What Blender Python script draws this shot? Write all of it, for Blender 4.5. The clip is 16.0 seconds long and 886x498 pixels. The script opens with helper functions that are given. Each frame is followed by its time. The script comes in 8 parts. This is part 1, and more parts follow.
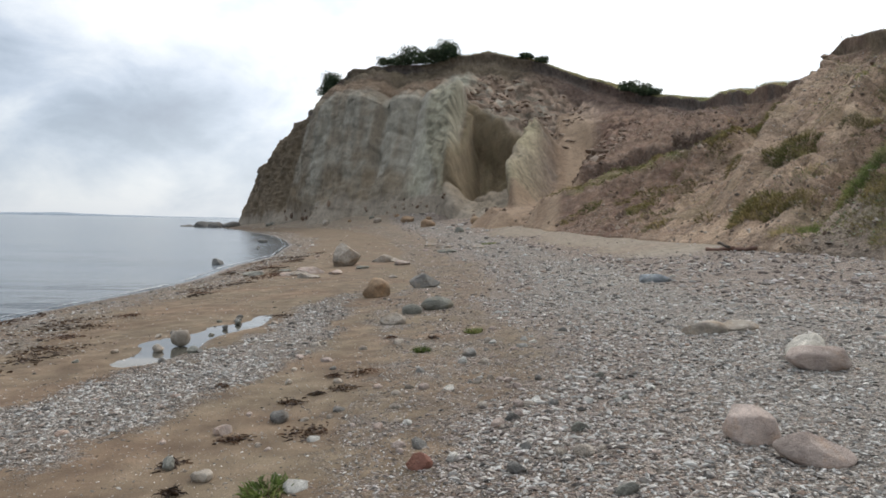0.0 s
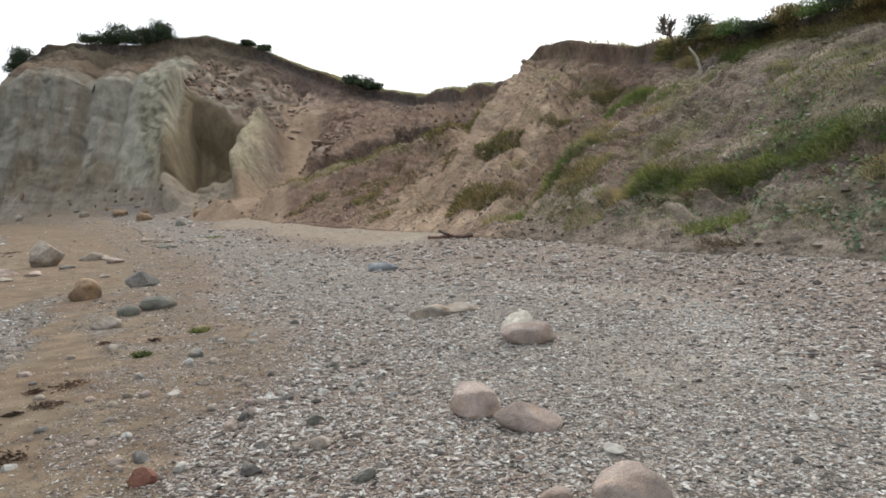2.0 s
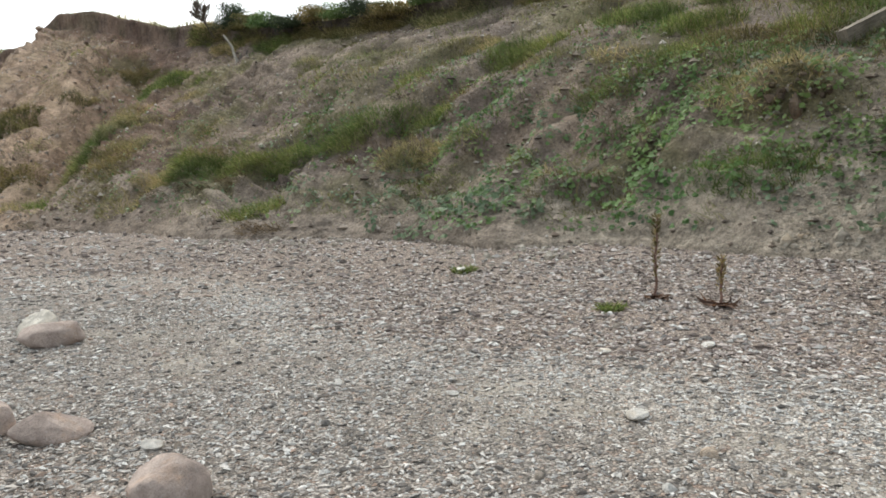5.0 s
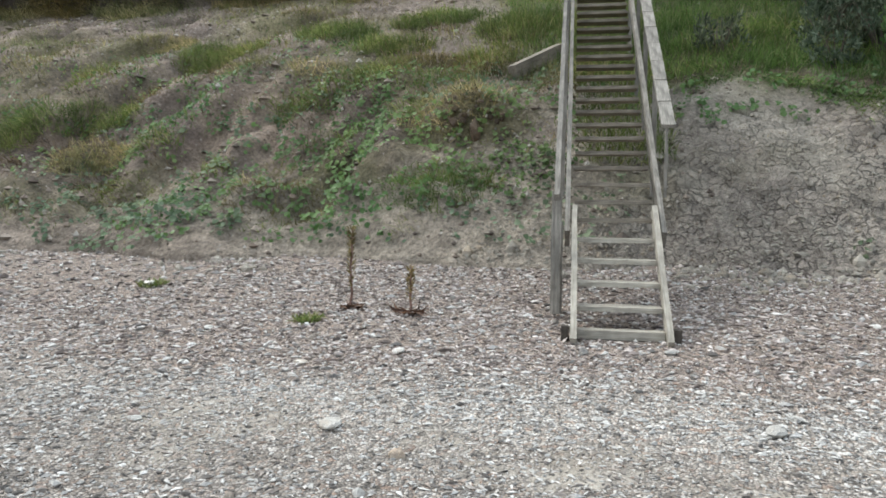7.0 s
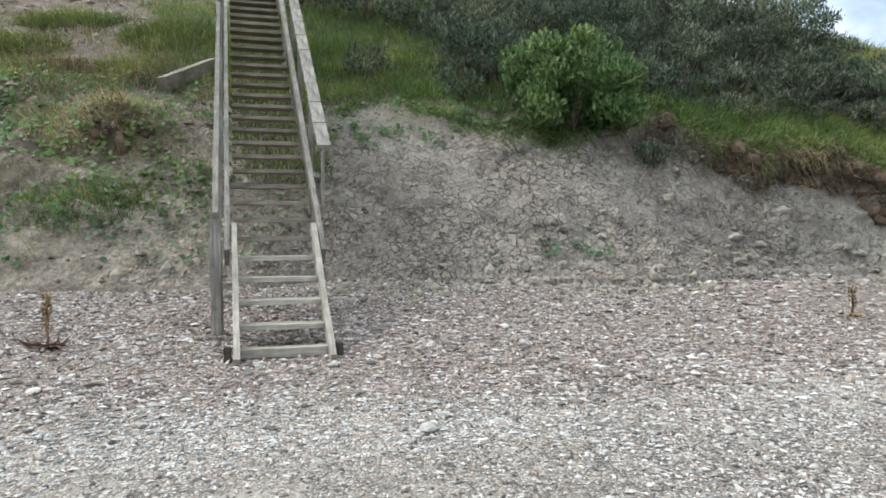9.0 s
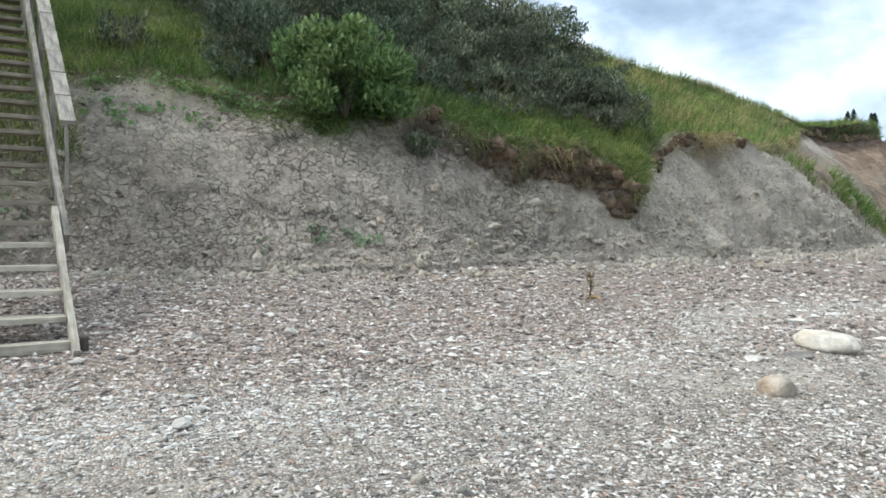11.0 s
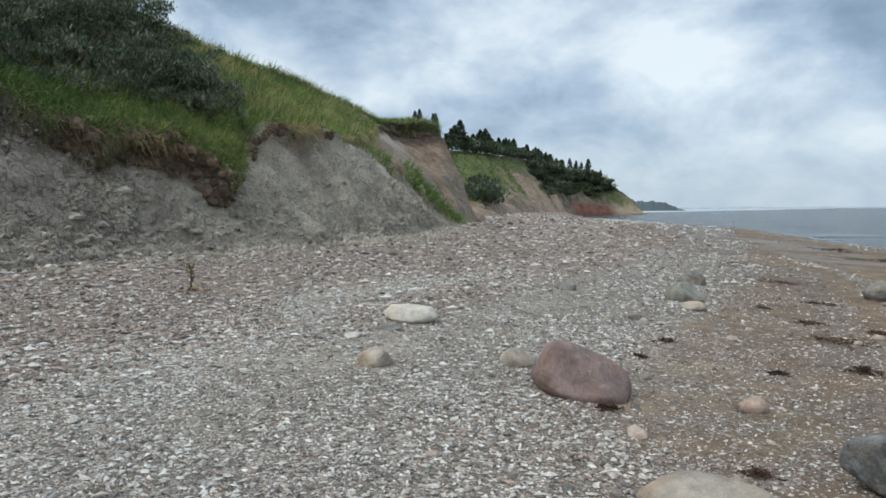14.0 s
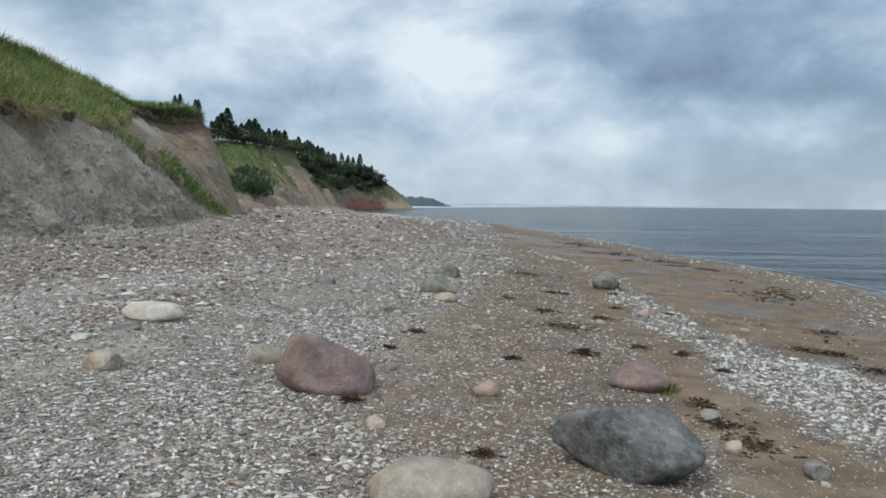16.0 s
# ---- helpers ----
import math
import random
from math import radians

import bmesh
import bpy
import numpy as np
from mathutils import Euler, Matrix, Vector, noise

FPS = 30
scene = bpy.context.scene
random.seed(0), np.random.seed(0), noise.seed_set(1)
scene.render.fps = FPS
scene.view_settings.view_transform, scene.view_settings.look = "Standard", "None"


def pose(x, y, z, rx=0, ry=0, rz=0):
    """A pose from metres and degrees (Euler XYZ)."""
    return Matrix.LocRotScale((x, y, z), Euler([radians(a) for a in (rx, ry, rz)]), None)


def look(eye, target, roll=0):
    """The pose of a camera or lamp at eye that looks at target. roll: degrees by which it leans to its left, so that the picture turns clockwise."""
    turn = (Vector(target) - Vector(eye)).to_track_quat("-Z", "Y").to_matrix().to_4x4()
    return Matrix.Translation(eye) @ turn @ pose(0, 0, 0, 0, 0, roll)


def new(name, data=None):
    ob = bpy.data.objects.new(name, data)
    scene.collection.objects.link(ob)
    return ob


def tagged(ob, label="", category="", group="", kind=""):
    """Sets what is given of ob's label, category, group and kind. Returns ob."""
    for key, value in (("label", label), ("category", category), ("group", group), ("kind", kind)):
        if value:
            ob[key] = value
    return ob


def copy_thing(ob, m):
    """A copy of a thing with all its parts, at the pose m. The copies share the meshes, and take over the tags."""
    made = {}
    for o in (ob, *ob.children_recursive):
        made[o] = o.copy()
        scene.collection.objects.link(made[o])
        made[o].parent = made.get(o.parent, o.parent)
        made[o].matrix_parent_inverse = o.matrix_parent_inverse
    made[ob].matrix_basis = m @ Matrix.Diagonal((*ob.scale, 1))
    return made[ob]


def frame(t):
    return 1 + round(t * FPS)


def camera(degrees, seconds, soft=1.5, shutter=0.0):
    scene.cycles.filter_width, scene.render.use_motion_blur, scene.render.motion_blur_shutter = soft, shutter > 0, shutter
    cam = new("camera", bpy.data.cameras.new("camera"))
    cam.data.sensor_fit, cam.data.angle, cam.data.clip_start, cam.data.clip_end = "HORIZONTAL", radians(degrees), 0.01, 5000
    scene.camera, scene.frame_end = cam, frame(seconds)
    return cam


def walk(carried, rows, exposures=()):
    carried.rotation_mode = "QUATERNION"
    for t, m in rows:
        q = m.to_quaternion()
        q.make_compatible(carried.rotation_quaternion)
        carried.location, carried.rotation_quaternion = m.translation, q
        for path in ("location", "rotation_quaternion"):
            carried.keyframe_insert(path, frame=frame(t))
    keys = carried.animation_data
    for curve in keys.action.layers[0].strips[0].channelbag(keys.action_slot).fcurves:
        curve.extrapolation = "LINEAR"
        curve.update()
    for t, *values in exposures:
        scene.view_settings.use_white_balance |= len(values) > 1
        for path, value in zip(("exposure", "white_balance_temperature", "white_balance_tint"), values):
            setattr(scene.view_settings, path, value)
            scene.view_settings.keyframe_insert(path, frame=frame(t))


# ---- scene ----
# ---- camera ----
cam = camera(61.62, 16.0, soft=1.7)
EYE = 1.6
ROWS = [
    (0.0, 0.039, 0.054, 0.005, 0.00, -2.09, 1.04),
    (0.5, 0.074, 0.058, 0.004, -3.40, -2.40, 0.95),
    (1.0, 0.062, 0.088, -0.000, -8.46, -2.78, 0.40),
    (1.5, 0.051, 0.110, -0.000, -13.97, -2.66, 0.38),
    (2.0, 0.042, 0.129, 0.001, -20.69, -2.53, 0.19),
    (2.5, 0.032, 0.136, -0.001, -26.20, -2.20, 0.38),
    (3.0, 0.029, 0.144, -0.000, -32.74, -2.54, 0.52),
    (3.5, 0.024, 0.149, -0.002, -38.14, -2.97, -0.51),
    (4.0, 0.045, 0.126, -0.003, -44.68, -3.29, -0.60),
    (6.5, 0.123, 0.011, -0.000, -69.87, -3.22, 0.35),
    (7.0, 0.126, 0.014, 0.001, -77.40, -2.67, 0.75),
    (7.5, 0.119, 0.017, 0.005, -84.21, -1.87, 0.64),
    (8.0, 0.121, 0.017, -0.001, -91.14, -1.51, 0.63),
    (8.5, 0.116, 0.020, -0.004, -97.59, -1.20, 0.14),
    (11.0, 0.050, -0.087, 0.006, -120.05, -2.12, 0.48),
    (11.5, 0.073, -0.089, 0.005, -124.68, -2.20, 0.74),
    (12.0, 0.086, -0.092, 0.004, -130.18, -2.19, 0.82),
    (12.5, 0.095, -0.087, 0.001, -135.20, -2.21, 0.87),
    (13.0, 0.107, -0.081, -0.002, -140.40, -2.40, 0.74),
    (13.5, 0.119, -0.061, -0.005, -145.18, -2.55, 0.17),
    (14.0, 0.124, -0.057, -0.012, -150.57, -2.93, -0.45),
    (14.5, 0.084, -0.093, -0.013, -155.46, -3.09, 0.35),
    (15.0, 0.020, -0.123, -0.010, -160.52, -3.25, 0.64),
    (15.5, -0.049, -0.148, -0.015, -164.49, -3.38, 1.55),
    (16.0, -0.062, -0.162, -0.015, -168.01, -3.39, 0.58),
]
walk(cam, [(t, pose(x, y, EYE + z, 90 + pitch, 0, yaw) @ pose(0, 0, 0, 0, 0, roll)) for t, x, y, z, yaw, pitch, roll in ROWS],
     exposures=[(0, 0.0, 6600, 10), (2.5, 0.28, 6850, 10), (4, 0.34, 6900, 9), (6.5, 0.6, 6430, 8), (7, 0.66, 6380, 8), (8.5, 0.74, 6330, 8), (11, 0.74, 6300, 6),
                (12, 0.62, 6280, 5), (12.5, 0.4, 6330, 4), (14, 0.03, 6180, 5), (16, -0.06, 6150, 5)])

# ---- plan of the coast ----
SEA = -0.5
# foot of the bank, from the northern headland to the southern one
TOE = [(-50, 200, 0), (-46, 166, 0.3), (-32, 135, 1), (-19, 112, 1.8), (-9, 100, 2.5), (-2, 92, 2.8), (3, 82, 2.2), (6, 66, 1.6),
       (7, 52, 1.2), (8, 40, 1.1), (9.2, 30, 1), (9.5, 22, 1), (9.5, 14, 1), (9.4, 7, 1), (9.4, 0, 1), (9.3, -5, 1), (9.8, -11, 1),
       (12, -20, 1), (16, -30, 1), (19.5, -38.5, 1), (26, -53, 1), (45, -100, 1.2), (60, -150, 1.2), (80, -215, 1), (88, -250, 0.8),
       (84, -282, 0.5), (76, -302, 0), (100, -330, 0)]
# top edge of the bank
CREST = [(-10, 160, 24), (-24, 139, 20.8), (-20.5, 128, 22.8), (-14.5, 124, 26.6), (-4, 121, 27), (6, 121, 29), (17, 118, 26.5), (25, 108, 21.5),
         (31, 92, 17), (28, 70, 14.5), (26, 55, 12.6), (24, 44, 13), (21.5, 30, 9.8), (21, 17, 8.45), (21.5, 2, 9.0), (21, -9, 9.5),
         (21, -18, 7.9), (22, -26, 7.3), (24.3, -36, 6.8), (25, -43.5, 6.8), (33, -52, 2.4), (67, -121, 12.5), (78, -165, 15),
         (100, -235, 19), (102, -265, 18), (93, -288, 15), (80, -303, 3), (110, -310, 12)]
# break of the slope: part of the way in, part of the height
BREAK = [(0.35, 0.6), (0.35, 0.55), (0.45, 0.7), (0.4, 0.75), (0.4, 0.72), (0.45, 0.62), (0.45, 0.4), (0.5, 0.45), (0.5, 0.48), (0.5, 0.5),
         (0.5, 0.52), (0.5, 0.54), (0.48, 0.5), (0.45, 0.545), (0.25, 0.36), (0.2, 0.3), (0.2, 0.36), (0.22, 0.4), (0.3, 0.45), (0.4, 0.5),
         (0.5, 0.5), (0.5, 0.45), (0.5, 0.5), (0.5, 0.5), (0.45, 0.55), (0.45, 0.5), (0.5, 0.5), (0.5, 0.5)]
# lower edge of the turf: station, part of the way in
TURF = [(13.9, 0.32), (14.2, 0.229), (14.34, 0.248), (14.46, 0.225), (14.59, 0.184), (14.76, 0.167), (14.99, 0.188), (15.09, 0.175), (15.17, 0.154), (15.26, 0.145),
        (15.36, 0.112), (15.44, 0.137), (15.53, 0.124), (15.66, 0.114), (15.78, 0.085), (15.85, 0.1), (15.97, 0.175), (16.09, 0.22), (16.28, 0.193), (16.5, 0.22),
        (16.77, 0.3), (17.0, 0.4), (17.3, 0.56), (17.6, 0.76), (18.0, 0.93)]
# water's edge
SHORE = [(-56, 205), (-51, 168), (-34, 125), (-23.5, 98), (-16.6, 76.6), (-11.3, 54), (-9, 33), (-8.6, 17), (-8, 0), (-7.1, -21), (-3.4, -35),
         (9.9, -81), (20, -100), (39, -140), (62, -185), (76, -222), (82, -250), (78, -282), (70, -300), (90, -335)]


def hash3(i, j, k, seed):
    n = (i * 374761393 + j * 668265263 + k * 2147483647 + seed * 974634721) & 0xFFFFFFFF
    n = ((n ^ (n >> 13)) * 1274126177) & 0xFFFFFFFF
    return ((n ^ (n >> 16)) & 0xFFFFFF) / float(0xFFFFFF)


def vnoise(p, seed=0):
    """Smooth noise from 0 to 1 at the points p."""
    p = np.asarray(p, float)
    b = np.floor(p).astype(np.int64)
    f = p - b
    f = f * f * (3 - 2 * f)
    i, j, k = b[..., 0], b[..., 1], b[..., 2]
    out = 0
    for a in (0, 1):
        for c in (0, 1):
            for e in (0, 1):
                w = (f[..., 0] if a else 1 - f[..., 0]) * (f[..., 1] if c else 1 - f[..., 1]) * (f[..., 2] if e else 1 - f[..., 2])
                out = out + w * hash3(i + a, j + c, k + e, seed)
    return out


def fbm(p, octaves=4, seed=0, gain=0.5):
    """Several octaves of noise, about -1 to 1."""
    p, out, amp, total = np.asarray(p, float), 0, 1.0, 0.0
    for o in range(octaves):
        out = out + amp * (2 * vnoise(p * 2.03 ** o + 17.3 * o, seed + o) - 1)
        total += amp
        amp *= gain
    return out / total


def turf_edge(u):
    u = np.asarray(u, float)
    p = np.stack([u * 9.0, 0 * u, 0 * u], -1)
    return np.interp(u, [t[0] for t in TURF], [t[1] for t in TURF]) + 0.022 * fbm(p, 3, 15, 0.6) * np.clip((u - 14.6) * 2, 0, 1)


def flat(x, y):
    return np.stack([np.asarray(x, float), np.asarray(y, float), np.zeros_like(np.asarray(x, float))], -1)


_ty = np.array([(p[1], p[0], p[2]) for p in TOE[:27]])[::-1]
_sy = np.array([(p[1], p[0]) for p in SHORE[:19]])[::-1]


def soft_interp(v, xs, ys, width):
    return sum(np.interp(v + d * width, xs, ys) for d in (-1, -0.5, 0, 0.5, 1)) / 5


def toe_x(y):
    return soft_interp(y, _ty[:, 0], _ty[:, 1], 4)


def shore_x(y):
    return soft_interp(y, _sy[:, 0], _sy[:, 1], 5) + 0.35 * np.sin(y * 0.33) * np.exp(-(y / 60) ** 2)


def across(x, y):
    """0 at the water's edge, 1 at the foot of the bank."""
    xs = shore_x(y)
    return (x - xs) / np.maximum(toe_x(y) - xs, 2)


def ground_z(x, y):
    """Height of the beach."""
    x, y = np.asarray(x, float), np.asarray(y, float)
    s = across(x, y)
    z = soft_interp(s, [-2.5, -0.3, 0, 0.2, 0.46, 0.65, 0.84, 1, 1.4], [-5, -0.95, 0, 0.25, 0.5, 0.74, 1.05, 1.47, 2.0], 0.04)
    scale = np.interp(y, _ty[:, 0], (_ty[:, 2] - SEA) / 1.5)
    z = np.where(z > 0, z * scale, z) + SEA
    p = flat(x, y)
    return z + 0.05 * fbm(p * 0.35, 2, 5) * np.clip(s * 6, 0, 1) + 0.012 * fbm(p * 2.1, 2, 9)

# ---- end of plan ----

# ---- light ----
SUN_BEARING, SUN_HEIGHT = 25.0, 48.0


def add(nt, kind, **values):
    """A node; values are inputs by name (spaces as _), or i0, i1 ... by place, or settings of the node."""
    n = nt.nodes.new(kind)
    for key, v in values.items():
        if key[0] == "i" and key[1:].isdigit():
            sock = n.inputs[int(key[1:])]
        elif key.replace("_", " ").title() in n.inputs:
            sock = n.inputs[key.replace("_", " ").title()]
        elif key in n.inputs:
            sock = n.inputs[key]
        else:
            sock = None
        if sock is None:
            if key == "operation":
                n.operation = v
            elif key == "blend":
                n.data_type = "RGBA"
                n.blend_type = v
            elif key == "attribute":
                n.attribute_name = v
            elif key == "feature":
                n.feature = v
            elif key == "sky":
                n.sky_type = v
            else:
                raise KeyError(key)
        elif isinstance(v, bpy.types.NodeSocket):
            nt.links.new(v, sock)
        else:
            sock.default_value = v
    return n


def maths(nt, op, a, b=0.0):
    return add(nt, "ShaderNodeMath", operation=op, i0=a, i1=b).outputs[0]


def mix(nt, fac, a, b, blend="MIX"):
    """Colour a, with b over it by fac."""
    n = add(nt, "ShaderNodeMix", blend=blend)
    for sock, v in ((n.inputs[0], fac), (n.inputs[6], a), (n.inputs[7], b)):
        if isinstance(v, bpy.types.NodeSocket):
            nt.links.new(v, sock)
        elif isinstance(v, (tuple, list)):
            sock.default_value = (*v[:3], 1)
        else:
            sock.default_value = v
    return n.outputs[2]


def ramp(nt, fac, stops, constant=False):
    n = nt.nodes.new("ShaderNodeValToRGB")
    r = n.color_ramp
    r.interpolation = "CONSTANT" if constant else "LINEAR"
    while len(r.elements) < len(stops):
        r.elements.new(0.5)
    for e, (p, c) in zip(r.elements, stops):
        e.position, e.color = p, (*((c, c, c) if isinstance(c, (int, float)) else c), 1)
    nt.links.new(fac, n.inputs[0])
    return n.outputs[0]


world = bpy.data.worlds.new("overcast_sky")
scene.world = world
world.use_nodes = True
nt = world.node_tree
nt.nodes.clear()
ab, ae = radians(SUN_BEARING), radians(SUN_HEIGHT)
SUN_WAY = Vector((math.sin(ab) * math.cos(ae), math.cos(ab) * math.cos(ae), math.sin(ae)))
sky = add(nt, "ShaderNodeTexSky", sky="NISHITA")
sky.sun_disc, sky.sun_elevation, sky.sun_rotation = False, ae, ab
way = add(nt, "ShaderNodeTexCoord").outputs["Generated"]
sep = add(nt, "ShaderNodeSeparateXYZ", i0=way)
deck = add(nt, "ShaderNodeMapping", i0=way)
deck.inputs["Scale"].default_value = (1.0, 1.0, 1.7)
deck.inputs["Location"].default_value = (3.1, 1.7, 0.4)
big = add(nt, "ShaderNodeTexNoise", vector=deck.outputs[0], scale=2.6, detail=8.0, roughness=0.54, distortion=0.0).outputs[0]
fleece = add(nt, "ShaderNodeTexNoise", vector=deck.outputs[0], scale=7.5, detail=9.0, roughness=0.58, distortion=0.5).outputs[0]
big = maths(nt, "ADD", big, maths(nt, "MULTIPLY", maths(nt, "SUBTRACT", fleece, 0.5), 0.3))
glow = maths(nt, "MAXIMUM", add(nt, "ShaderNodeVectorMath", operation="DOT_PRODUCT", i0=way, i1=SUN_WAY).outputs["Value"], 0.0)
glow = maths(nt, "MULTIPLY", maths(nt, "POWER", glow, 3.2), 1.45)
# the larger cloud masses: bearing, height, reach, and how much lighter or darker they are than the rest
for bearing, height, reach, change in ((138.5, 16, 0.27, -0.12), (152, 8, 0.22, 0.01), (-177, 13.5, 0.3, -0.035), (167, 15.5, 0.2, -0.06), (180.5, 4.6, 0.09, 0.09), (-166.5, 5.6, 0.08, 0.08), (-168, 2.6, 0.12, -0.06),
                                       (-16.5, 6.5, 0.16, -0.09), (-29, 10.5, 0.16, -0.05)):
    cb, ce = radians(bearing), radians(height)
    off = add(nt, "ShaderNodeVectorMath", operation="SUBTRACT", i0=way, i1=(math.sin(cb) * math.cos(ce), math.cos(cb) * math.cos(ce), math.sin(ce))).outputs[0]
    off = add(nt, "ShaderNodeVectorMath", operation="MULTIPLY", i0=off, i1=(1.0, 1.0, 2.0)).outputs[0]
    off = add(nt, "ShaderNodeVectorMath", operation="LENGTH", i0=off).outputs["Value"]
    big = maths(nt, "ADD", big, maths(nt, "MULTIPLY", ramp(nt, maths(nt, "DIVIDE", off, reach), [(0.25, 1.0), (1.0, 0.0)]), change))
clouds = ramp(nt, big, [(0.26, (0.2, 0.26, 0.36)), (0.37, (0.31, 0.395, 0.51)), (0.44, (0.45, 0.54, 0.67)), (0.52, (0.66, 0.73, 0.82)), (0.6, (0.87, 0.91, 0.95))])
haze = ramp(nt, sep.outputs[2], [(0.0, 1.0), (0.14, 0.0)])
clouds = mix(nt, maths(nt, "MULTIPLY", haze, 0.55), clouds, (0.52, 0.59, 0.67))
clouds = mix(nt, 1.0, clouds, add(nt, "ShaderNodeCombineXYZ", i0=glow, i1=maths(nt, "MULTIPLY", glow, 0.98), i2=maths(nt, "MULTIPLY", glow, 0.95)).outputs[0], "ADD")
thin = mix(nt, 1.0, sky.outputs[0], (0.12, 0.12, 0.12), "MULTIPLY")
whole = mix(nt, 0.9, thin, clouds)
back = add(nt, "ShaderNodeBackground", color=whole, strength=1.0)
nt.links.new(back.outputs[0], add(nt, "ShaderNodeOutputWorld").inputs[0])

lamp = bpy.data.lights.new("veiled_sun", "SUN")
lamp.energy, lamp.angle, lamp.color = 1.1, radians(14), (1.0, 0.96, 0.9)
sun = new("veiled_sun", lamp)
sun.matrix_world = look(SUN_WAY * 100, (0, 0, 0))

# ---- materials ----


def material(name, roughness=0.9):
    m = bpy.data.materials.new(name)
    m.use_nodes = True
    b = m.node_tree.nodes["Principled BSDF"]
    b.inputs["Roughness"].default_value = roughness
    b.inputs["Specular IOR Level"].default_value = 0.25
    return m, m.node_tree, b


def bump(t, b, height, strength=0.5, distance=0.02):
    n = add(t, "ShaderNodeBump", strength=strength, distance=distance, height=height)
    t.links.new(n.outputs[0], b.inputs["Normal"])


def place(t):
    return add(t, "ShaderNodeNewGeometry").outputs["Position"]


def noise_at(t, p, scale, detail=4.0, rough=0.55):
    return add(t, "ShaderNodeTexNoise", vector=p, scale=scale, detail=detail, roughness=rough).outputs[0]


def cells(t, p, scale, feature="F1"):
    return add(t, "ShaderNodeTexVoronoi", vector=p, scale=scale, feature=feature)


STONES = [(0.0, (0.09, 0.083, 0.076)), (0.12, (0.18, 0.165, 0.15)), (0.3, (0.275, 0.248, 0.22)), (0.48, (0.38, 0.342, 0.3)), (0.58, (0.35, 0.25, 0.195)),
          (0.68, (0.44, 0.395, 0.348)), (0.84, (0.54, 0.495, 0.445)), (1.0, (0.66, 0.625, 0.58))]


def beach_material():
    m, t, b = material("beach_shingle_and_sand")
    p = place(t)
    zone = add(t, "ShaderNodeAttribute", attribute="zone")
    sep = add(t, "ShaderNodeSeparateColor", i0=zone.outputs["Color"])
    gravel, wet, pink = sep.outputs[0], sep.outputs[1], sep.outputs[2]
    fine, coarse = cells(t, p, 42.0), cells(t, p, 19.0)
    fine_tone = ramp(t, add(t, "ShaderNodeSeparateColor", i0=fine.outputs["Color"]).outputs[0], STONES)
    coarse_tone = ramp(t, add(t, "ShaderNodeSeparateColor", i0=coarse.outputs["Color"]).outputs[1], STONES)
    stones = mix(t, ramp(t, noise_at(t, p, 9.0), [(0.45, 0.0), (0.6, 1.0)]), fine_tone, coarse_tone)
    gap = ramp(t, cells(t, p, 42.0, "DISTANCE_TO_EDGE").outputs["Distance"], [(0.0, 0.22), (0.16, 1.0)])
    stones = mix(t, 1.0, stones, gap, "MULTIPLY")
    stones = mix(t, maths(t, "MULTIPLY", pink, 0.6), stones, mix(t, 1.0, stones, (1.0, 0.85, 0.77), "MULTIPLY"))
    sand = ramp(t, noise_at(t, p, 3.0, 6.0), [(0.3, (0.135, 0.099, 0.065)), (0.5, (0.205, 0.155, 0.102)), (0.7, (0.285, 0.222, 0.15))])
    rusty = ramp(t, noise_at(t, p, 0.45, 4.0, 0.6), [(0.42, 0.0), (0.62, 0.8)])
    sand = mix(t, rusty, sand, mix(t, 1.0, sand, (1.0, 0.87, 0.85), "MULTIPLY"))
    pale = ramp(t, noise_at(t, p, 3.0, 6.0), [(0.3, (0.3, 0.262, 0.21)), (0.5, (0.38, 0.34, 0.282)), (0.7, (0.46, 0.42, 0.36))])
    sand = mix(t, add(t, "ShaderNodeAttribute", attribute="upper").outputs["Fac"], sand, pale)
    grit = ramp(t, noise_at(t, p, 160.0, 2.0), [(0.3, 0.62), (0.7, 1.3)])
    sand = mix(t, 1.0, sand, grit, "MULTIPLY")
    stones = mix(t, 1.0, mix(t, 0.15, stones, sand), (0.98, 0.97, 0.96), "MULTIPLY")
    stones = mix(t, maths(t, "MULTIPLY", add(t, "ShaderNodeAttribute", attribute="ridge").outputs["Fac"], 0.55), stones, mix(t, 1.0, stones, (1.6, 1.62, 1.62), "MULTIPLY"))
    edge = maths(t, "ADD", gravel, maths(t, "MULTIPLY", maths(t, "SUBTRACT", noise_at(t, p, 14.0, 5.0, 0.7), 0.5), 1.1))
    edge = maths(t, "ADD", edge, maths(t, "MULTIPLY", maths(t, "SUBTRACT", noise_at(t, p, 1.6, 5.0, 0.65), 0.5), 1.3))
    fac = ramp(t, edge, [(0.36, 0.0), (0.64, 1.0)])
    col = mix(t, fac, sand, stones)
    col = mix(t, maths(t, "MULTIPLY", wet, 0.62), col, mix(t, 1.0, col, (0.42, 0.4, 0.38), "MULTIPLY"))
    t.links.new(col, b.inputs["Base Color"])
    t.links.new(ramp(t, wet, [(0.3, 0.92), (1.0, 0.22)]), b.inputs["Roughness"])
    h = maths(t, "ADD", maths(t, "MULTIPLY", fine.outputs["Distance"], maths(t, "MULTIPLY", fac, -1.0)), maths(t, "MULTIPLY", noise_at(t, p, 60.0), 0.25))
    bump(t, b, h, 0.9, 0.03)
    return m


